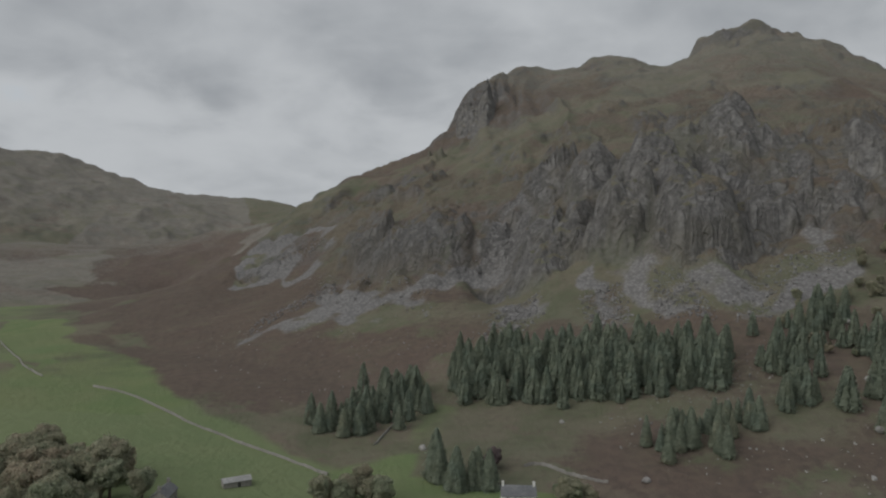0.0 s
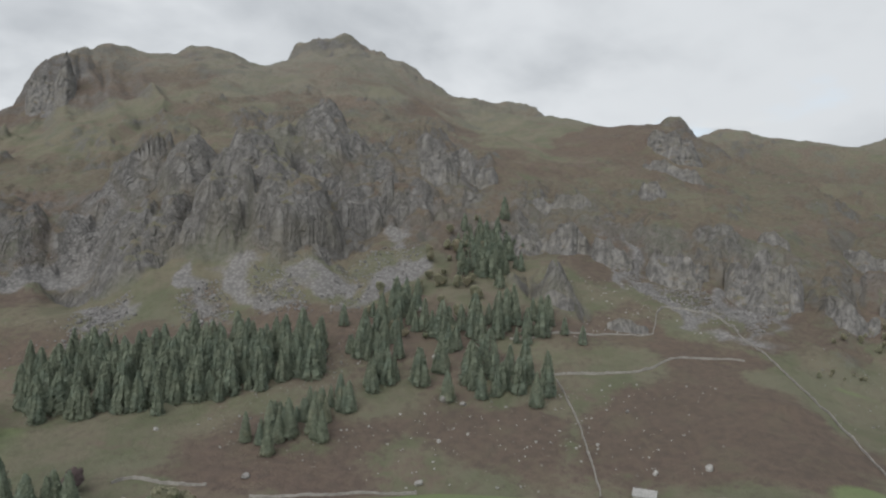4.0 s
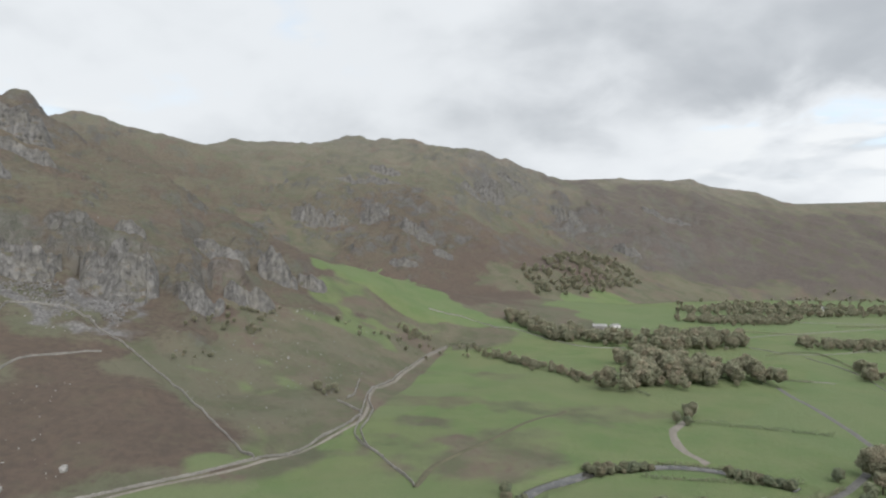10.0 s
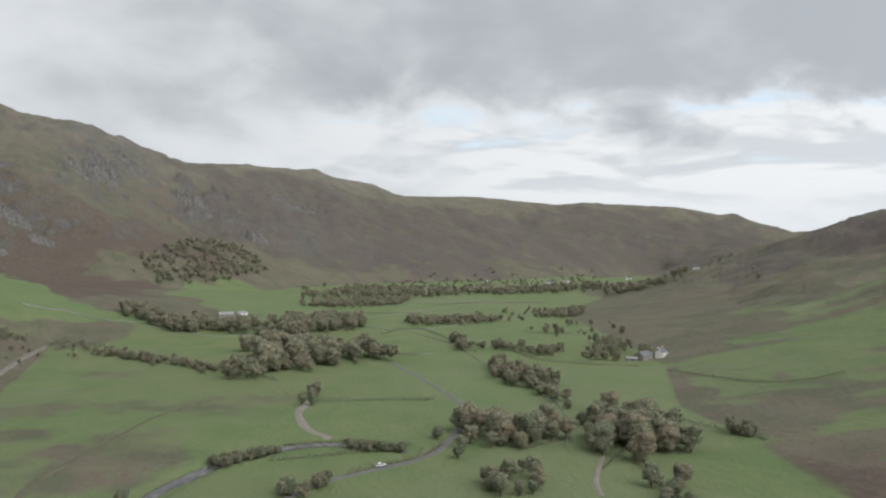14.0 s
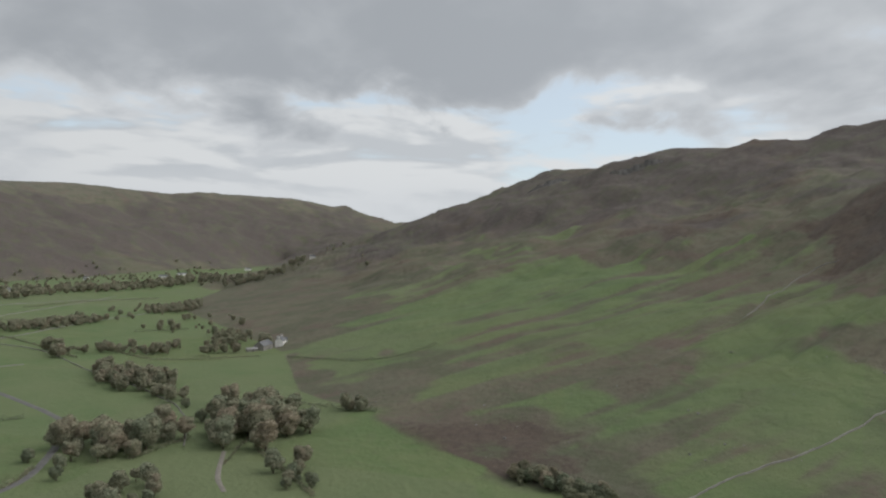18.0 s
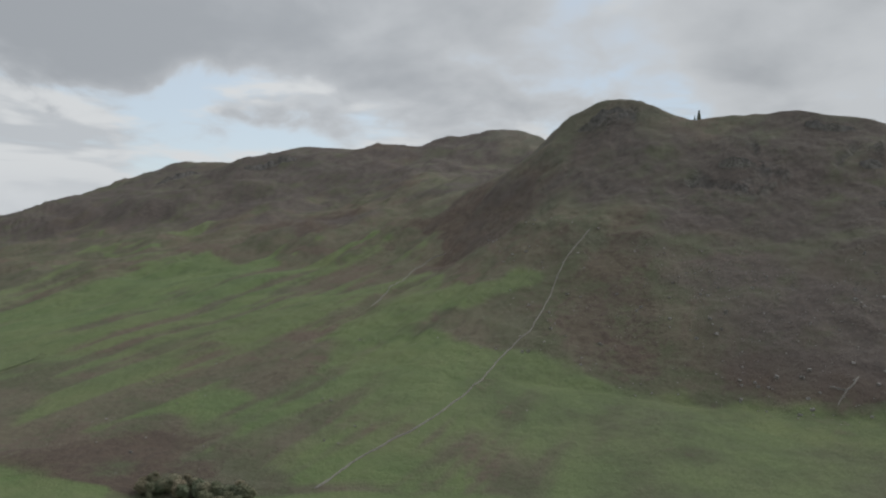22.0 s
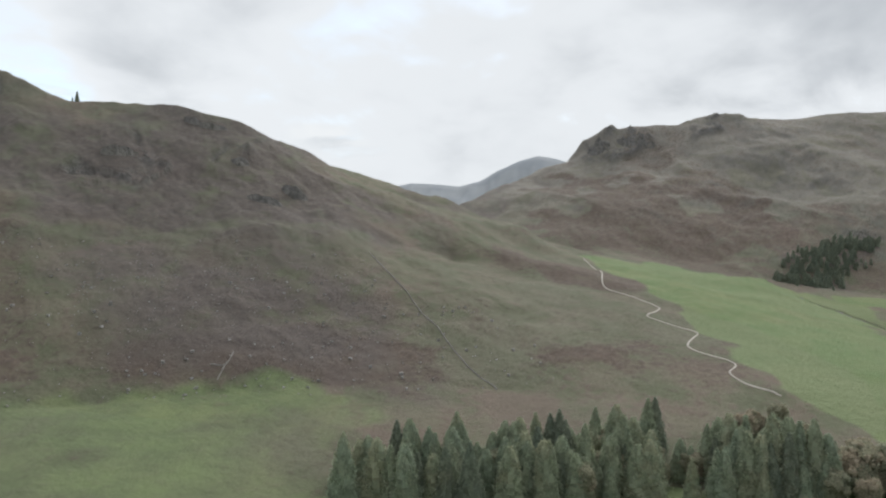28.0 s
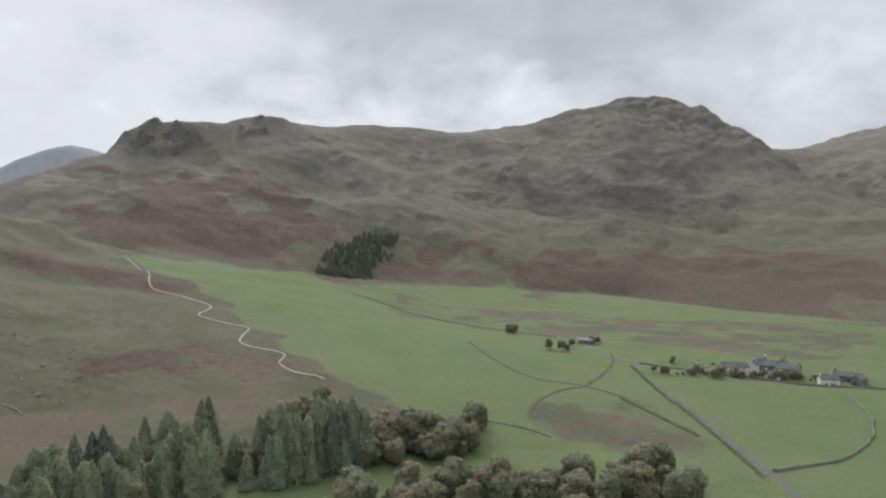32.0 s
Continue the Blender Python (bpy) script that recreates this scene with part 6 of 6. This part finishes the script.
for k, ob in enumerate(TREES):
    tagged(ob, "dull green and brown broadleaf tree in early autumn", "tree", "valley trees")
for k, ob in enumerate(BUSHES):
    tagged(ob, "low dark green hawthorn bush on rough pasture", "bush", "pasture bushes")
used = {}


def plant(stock, k, x, y, z, height, unit, turn, lean=0.0):
    """The first of each kind is moved to its place; the rest are copies."""
    ob = stock[k % len(stock)]
    s = height / unit
    m = Matrix.LocRotScale((x, y, z), Euler((lean, 0, turn)), (s, s, s))
    if ob.name not in used:
        used[ob.name] = True
        ob.matrix_basis = m
        ob["spot"] = 1
        return ob
    c = copy_thing(ob, Matrix.LocRotScale((x, y, z), Euler((lean, 0, turn)), tuple(s / v for v in ob.scale)))
    return c


rng = np.random.default_rng(5)
FAR = {"conifer": [], "broadleaf": []}
for kind, count, (low, high), poly in WOODS:
    places = scatter(poly, count, 0.26 * high if kind == "conifer" else 0.42 * high, rng)
    places = places + rng.normal(0, (0.16 if count < 16 else 0.20 if math.hypot(*poly[0]) < 330 else 0.45) * high, places.shape)
    zs = ground_height(places[:, 0], places[:, 1])
    for (x, y), z in zip(places, zs):
        h = rng.uniform(low, high) * rng.choice((0.62, 0.8, 0.9, 1.0, 1.0, 1.06) if kind == "conifer" else (0.45, 0.62, 0.8, 0.95, 1.0, 1.1))
        turn, k = rng.uniform(0, 6.28), int(rng.integers(0, 30))
        dist = math.hypot(x, y)
        if dist > (345 if kind == "conifer" else 415):
            # the farther trees, joined into one wood
            stock, unit = (CONIFERS + LARCHES, 14) if kind == "conifer" else (TREES, 12)
            me = [c for c in stock[k % len(stock)].children if c.name.startswith("crown")][0].data
            co = np.empty(len(me.vertices) * 3, np.float32)
            me.vertices.foreach_get("co", co)
            thin = (2 if dist < 480 else 4) if kind == "conifer" else 3 if dist < 800 else 5 if dist < 1200 else 9
            co = co.reshape(-1, 4, 3)[::thin]
            mid = co.mean(1, keepdims=True)
            co = (mid + (co - mid) * math.sqrt(thin) * 0.9).reshape(-1, 3)
            s, c, d = h / unit, math.cos(turn), math.sin(turn)
            FAR[kind].append(np.stack([(co[:, 0] * c - co[:, 1] * d) * s + x, (co[:, 0] * d + co[:, 1] * c) * s + y, co[:, 2] * s + z], 1))
        elif kind == "conifer":
            plant(LARCHES if y < -40 and k % 5 else CONIFERS, k, x, y, z, h, 16, turn)
        elif h < 7:
            plant(BUSHES, k, x, y, z, h, 11, turn)
        else:
            plant(TREES, k, x, y, z, h, 12, turn)
for kind, name, label, mat in (("conifer", "plantation", "dark green conifer plantation on the slope below crags", NEEDLES),
                               ("broadleaf", "far_woodland", "dull green and brown woods along the valley side", FOLIAGE)):
    v = np.concatenate(FAR[kind])
    tagged(new(name, raw_mesh(name, v, np.arange(len(v)).reshape(-1, 4), mat)), label, "woodland", kind="stuff")
beech = make_broadleaf(14, "copper_beech", 4.6, COPPER)
tagged(beech, "dark purple copper beech behind the white farmhouse", "tree")
bx, by = 55.2, 284.6
beech.matrix_basis = Matrix.LocRotScale((bx, by, gz(bx, by) - 0.3), None, (1.0, 1.0, 1.05))
for x, y, h in SPOTS["skyline_tree"] + SPOTS["ridge_tree"]:
    plant(CONIFERS, 1, x, y, gz(x, y) - 0.5, h, 16, 1.0)


# ---- boulders ----
def boulder_mesh(seed):
    rng = random.Random(seed)
    bm = bmesh.new()
    bmesh.ops.create_icosphere(bm, subdivisions=2, radius=0.5)
    for v in bm.verts:
        n = noise.noise(v.co * 2.6 + Vector((seed * 3.1, 0, 0)))
        q = v.co.normalized() * (0.5 + 0.22 * n)
        v.co = Vector((q.x * 1.15, q.y * 0.95, max(-0.25, q.z * 0.75)))
        v.co.z = min(v.co.z, 0.30 + 0.04 * n)
    me = bpy.data.meshes.new("boulder")
    bm.to_mesh(me)
    bm.free()
    me.materials.append(BOULDER)
    return me


ROCKS = [boulder_mesh(s) for s in range(5)]


def boulder(x, y, size, k):
    ob = new("boulder", ROCKS[k % 5])
    ob.matrix_basis = Matrix.LocRotScale((x, y, gz(x, y) + 0.16 * size), Euler((0.1, 0.05 * k, 1.7 * k)), (size, size * 0.85, size))
    return tagged(ob, "pale grey lichened boulder lying on the slope", "boulder", "fellside boulders")


for k, (x, y, s) in enumerate(SPOTS["boulder_big"] + SPOTS["boulder_more"] + SPOTS["boulder_pale"]):
    boulder(x, y, s, k)


def blocks(name, poly, count, lo, hi, mat, seed):
    """Loose stones as one heap of small angular blocks."""
    rng = np.random.default_rng(seed)
    p = np.array(poly, float)
    a, b = p.min(0), p.max(0)
    q = rng.uniform(a, b, (count * 6, 2))
    q = q[inside(q[:, 0], q[:, 1], poly, 6) > rng.uniform(0, 1, len(q))][:count]
    if not len(q):
        return None
    z = ground_height(q[:, 0], q[:, 1])
    cube = np.array([(-1, -1, -1), (1, -1, -1), (1, 1, -1), (-1, 1, -1), (-1, -1, 1), (1, -1, 1), (1, 1, 1), (-1, 1, 1)], float) * 0.5
    s = lo * (hi / lo) ** (rng.uniform(0, 1, (len(q), 1, 1)) ** 2.2)
    v = cube[None] * s * rng.uniform(0.55, 1.1, (len(q), 1, 3)) + rng.normal(0, 0.13, (len(q), 8, 3)) * s
    t = rng.uniform(0, 6.28, len(q))
    c, d = np.cos(t)[:, None], np.sin(t)[:, None]
    v = np.stack([v[..., 0] * c - v[..., 1] * d + q[:, :1], v[..., 0] * d + v[..., 1] * c + q[:, 1:], v[..., 2] * 0.8 + z[:, None] + 0.22 * s[..., 0]], -1)
    f = np.array([(0, 3, 2, 1), (4, 5, 6, 7), (0, 1, 5, 4), (1, 2, 6, 5), (2, 3, 7, 6), (3, 0, 4, 7)])
    f = (f[None] + 8 * np.arange(len(q))[:, None, None]).reshape(-1, 4)
    return new(name, raw_mesh(name, v.reshape(-1, 3), f, mat))


for k, poly in enumerate(ZONES["scree"]):
    ob = blocks("scree", poly, 700, 0.5, 2.0, RUBBLE, 200 + k)
    if ob:
        tagged(ob, "grey scree of loose angular rock below crags", "scree", kind="stuff")
for k, poly in enumerate(ZONES["stony"]):
    ob = blocks("loose_stones", poly, STONES[k], 0.32, 1.9 if k in (6, 7) else 1.2, BOULDER, 300 + k)
    if ob:
        tagged(ob, "pale scattered stones on the fellside grass", "stones", kind="stuff")


# ---- buildings ----
def gable_house(name, x, y, heading, length, width, eaves, ridge, wall_mat, roof_mat, label, category, windows=2, storeys=2, chimneys=2, door=True, detail=True):
    """A gabled building: thick walls, slate roof with eaves, chimneys, windows and a door. heading: degrees of the ridge."""
    root = new(name)
    root.matrix_basis = pose(x, y, gz(x, y) - 0.2, 0, 0, heading)
    tagged(root, label, category)
    bm = bmesh.new()
    half, w = length / 2, width / 2
    low = -1.2
    ring = [(-w, low), (w, low), (w, eaves), (0, ridge - 0.15), (-w, eaves)]
    a = [bm.verts.new((-half, p, q)) for p, q in ring]
    b = [bm.verts.new((half, p, q)) for p, q in ring]
    bm.faces.new(a)
    bm.faces.new(b[::-1])
    for i in range(5):
        j = (i + 1) % 5
        bm.faces.new((a[j], a[i], b[i], b[j]))
    bmesh.ops.recalc_face_normals(bm, faces=bm.faces)
    part("wall", bm, wall_mat, root)
    over, thick = 0.35, 0.22
    for side in (-1, 1):
        bm = bmesh.new()
        drop = (ridge - eaves) / w * over
        p = [(0, ridge), (side * (w + over), eaves - drop), (side * (w + over), eaves - drop + thick), (0, ridge + thick)]
        c = [bm.verts.new((-half - 0.25, q, z)) for q, z in p]
        d = [bm.verts.new((half + 0.25, q, z)) for q, z in p]
        bm.faces.new(c)
        bm.faces.new(d)
        for i in range(4):
            j = (i + 1) % 4
            bm.faces.new((c[i], c[j], d[j], d[i]))
        bmesh.ops.recalc_face_normals(bm, faces=bm.faces)
        part("roof_slope", bm, roof_mat, root)
    for k in range(chimneys):
        s = (-1 if k == 0 else 1) * (half - 0.6)
        bm = bmesh.new()
        box(bm, s, 0, ridge + 0.45, 0.8, 1.1, 1.7, 0.04)
        box(bm, s, 0, ridge + 1.35, 0.95, 1.25, 0.16)
        stack = part("chimney", bm, wall_mat, root)
        if detail:
            bm = bmesh.new()
            for q in (-0.28, 0.28):
                limb(bm, (s, q, ridge + 1.4), (s, q, ridge + 1.85), 0.13, 0.11, 8)
            part("chimney_pot", bm, STONE, stack)
    for side in (-1, 1):
        for st in range(storeys):
            for k in range(windows):
                u = (k + 0.5) / windows * length * 0.86 - length * 0.43
                v = 1.25 + st * 2.5
                if v + 0.7 > eaves:
                    continue
                bm = bmesh.new()
                box(bm, u, side * (w + 0.02), v, 1.05, 0.12, 1.25, 0.02)
                fr = part("window", bm, FRAME, root)
                bm = bmesh.new()
                box(bm, u, side * (w + 0.07), v, 0.84, 0.05, 1.04)
                part("pane", bm, PANE, fr)
        if door and side == -1:
            bm = bmesh.new()
            box(bm, length * 0.06, side * (w + 0.02), 0.9, 1.0, 0.12, 2.1, 0.02)
            part("door", bm, DARK_WOOD, root, "dark painted door")
    return root


def facing(x, y, turn=0):
    """The heading of a ridge that runs across the view from the valley's middle."""
    return -math.degrees(math.atan2(x, y)) + turn


(x, y), = SPOTS["farmhouse"]
house = gable_house("farmhouse", x, y, facing(x, y, 4), 12.6, 7.0, 5.0, 7.6, LIMEWASH, SLATE, "white limewashed farmhouse with a dark slate roof", "house", 4)
bm = bmesh.new()
box(bm, -3.6, -4.6, 1.1, 2.6, 2.2, 3.4, 0.03)
porch = part("porch", bm, LIMEWASH, house)
bm = bmesh.new()
for s in (-1, 1):
    vs = [bm.verts.new(q) for q in ((-3.6, -6.0, 4.2), (-3.6, -3.4, 4.2), (-3.6 + s * 1.7, -3.4, 2.6), (-3.6 + s * 1.7, -6.0, 2.6))]
    bm.faces.new(vs)
bmesh.ops.solidify(bm, geom=bm.faces[:], thickness=0.15)
part("porch_roof", bm, DARK_WOOD, porch)
(x, y), = SPOTS["barn"]
barn = gable_house("field_barn", x, y, facing(x, y, -6), 8.5, 5.6, 3.0, 4.9, STONE, PALE_SLATE, "small grey stone field barn beside the track", "barn", 0, 1, 0)
# dark panel on the wall stands for the shade inside an open doorway
bm = bmesh.new()
box(bm, 2.3, -2.82, 1.1, 1.9, 0.12, 2.3, 0.02)
part("opening", bm, DARK_WOOD, barn, "dark panel painted for the shade in a doorway")
(x, y), = SPOTS["farm_barn"]
gable_house("long_barn", x, y, facing(x, y, 62), 17, 9.0, 4.2, 7.6, STONE, SLATE, "long grey stone barn with a slate roof", "barn", 2, 1, 0)
(x, y), = SPOTS["farm_house"]
gable_house("hill_farmhouse", x, y, facing(x, y, 78), 12, 7.0, 4.8, 7.6, LIMEWASH, SLATE, "white farmhouse with a slate roof beside barns", "house", 3)
gable_house("white_outhouse", x + 7, y - 9, facing(x, y, 10), 9, 5.0, 3.0, 4.8, LIMEWASH, SLATE, "low white outhouse joined to a hill farm", "outhouse", 2, 1, 1)
(x, y), = SPOTS["farm_shed"]
gable_house("farm_shed", x, y, facing(x, y, 12), 9, 4.5, 2.2, 3.2, STONE, PALE_SLATE, "low pale-roofed shed beside a hill farm", "shed", 0, 1, 0)
(x, y), = SPOTS["yard_shed"]
gable_house("yard_shed", x, y, facing(x, y, 14), 10.5, 4.6, 2.4, 3.5, STONE, PALE_SLATE, "low shed with a pale slate roof in a yard", "shed", 0, 1, 0)
(x, y), = SPOTS["yard_house"]
gable_house("yard_house", x, y, facing(x, y, 70), 10, 6.0, 4.4, 6.6, STONE, SLATE, "stone house with a slate roof beside trees", "house", 2)
(x, y), = SPOTS["roadside_barn"]
gable_house("roadside_barn", x, y, facing(x, y, -8), 12, 6.0, 3.2, 4.8, STONE, PALE_SLATE, "stone roadside barn with a pale roof", "barn", 2, 1, 0)
(x, y), = SPOTS["bowl_barn"]
gable_house("bank_barn", x, y, facing(x, y, 8), 15, 8.0, 3.5, 5.6, STONE, PALE_SLATE, "pale-roofed barn in a green field under the woods", "barn", 2, 1, 0)
gable_house("bank_outhouse", x + 14, y - 20, facing(x, y, 40), 10, 6.0, 2.8, 4.4, LIMEWASH, PALE_SLATE, "small white outhouse near a bank barn", "outhouse", 1, 1, 0)
for k, (x, y) in enumerate(SPOTS["inn"]):
    gable_house("inn_wing", x, y, facing(x, y, (6, 84, -10, 5)[k]), (17, 10, 9, 8)[k], 7.0, (4.8, 6.0, 3.2, 3.0)[k], (7.2, 9.0, 5.0, 4.6)[k], LIMEWASH, SLATE,
                "white rendered inn wing with a slate roof", "building", 4 if k == 0 else 2, 2 if k < 2 else 1)
for k, (x, y) in enumerate(SPOTS["inn_stone"]):
    gable_house("stone_wing", x, y, facing(x, y, (5, -12, 80)[k]), (16, 14, 12)[k], 7.5, 4.6, 7.4, STONE, SLATE, "dark stone building of an old inn", "building", 3, 2)
for k, (x, y) in enumerate(SPOTS["cottage"] + SPOTS["cottage_dark"]):
    gable_house("cottage", x, y, facing(x, y, (20, -10, 70)[k]), (11, 15, 10)[k], 6.5, 3.8, 6.0, LIMEWASH if k == 0 else STONE, SLATE,
                "small cottage with a slate roof by the lane", "cottage", 2, 1, 1)
for k, (x, y) in enumerate(SPOTS["far_house"]):
    gable_house("distant_house", x, y, facing(x, y, 20 * ((k * 7) % 5 - 2)), (10, 22, 26, 10, 16, 12, 12, 12)[k], 8.0, 5.0, 7.8, LIMEWASH, SLATE,
                "white house far down the valley among trees", "house", 3, 2, 1, detail=False)


# ---- parked cars ----
def make_car(paint):
    root = new("car")
    bm = bmesh.new()
    prof = [(-2.1, 0.35), (2.1, 0.35), (2.15, 0.75), (1.2, 0.92), (-2.0, 0.95), (-2.15, 0.7)]
    a = [bm.verts.new((p, -0.85, q)) for p, q in prof]
    b = [bm.verts.new((p, 0.85, q)) for p, q in prof]
    bm.faces.new(a)
    bm.faces.new(b)
    for i in range(6):
        bm.faces.new((a[i], a[(i + 1) % 6], b[(i + 1) % 6], b[i]))
    bmesh.ops.recalc_face_normals(bm, faces=bm.faces)
    bmesh.ops.bevel(bm, geom=bm.edges[:], offset=0.07, segments=2, affect="EDGES")
    part("body", bm, paint, root)
    bm = bmesh.new()
    low = [bm.verts.new(q) for q in ((1.25, -0.78, 0.9), (1.25, 0.78, 0.9), (-1.95, 0.78, 0.93), (-1.95, -0.78, 0.93))]
    top = [bm.verts.new(q) for q in ((0.45, -0.62, 1.42), (0.45, 0.62, 1.42), (-1.4, 0.62, 1.43), (-1.4, -0.62, 1.43))]
    for i in range(4):
        j = (i + 1) % 4
        bm.faces.new((low[i], low[j], top[j], top[i]))
    bmesh.ops.recalc_face_normals(bm, faces=bm.faces)
    part("windows", bm, PANE, root, "dark car windows")
    bm = bmesh.new()
    box(bm, -0.47, 0, 1.44, 1.9, 1.28, 0.06, 0.02)
    part("roof", bm, paint, root)
    for sx in (-1.3, 1.35):
        for sy in (-0.82, 0.82):
            bm = bmesh.new()
            bmesh.ops.create_cone(bm, cap_ends=True, segments=14, radius1=0.33, radius2=0.33, depth=0.22, matrix=Matrix.Translation((sx, sy, 0.33)) @ Matrix.Rotation(math.pi / 2, 4, "X"))
            part("wheel", bm, RUBBER, root)
    return root


spots = SPOTS["cars"] + SPOTS["road_car"] + SPOTS["track_car"]
made = {}
for k, (x, y) in enumerate(spots):
    paint = (0, 1, 0, 2, 1, 0, 3, 1, 0, 1, 0, 0, 1)[k % 13]
    m = pose(x, y, gz(x, y) + (0.25 if k == 10 else 0.05), 0, 0, facing(x, y, 80 if k < 10 else 25))
    if paint not in made:
        made[paint] = make_car(PAINTS[paint])
        tagged(made[paint], ("white", "silver", "blue", "red")[paint] + " parked car beside the lane", "car", "parked cars")
        made[paint].matrix_basis = m
    else:
        copy_thing(made[paint], m)
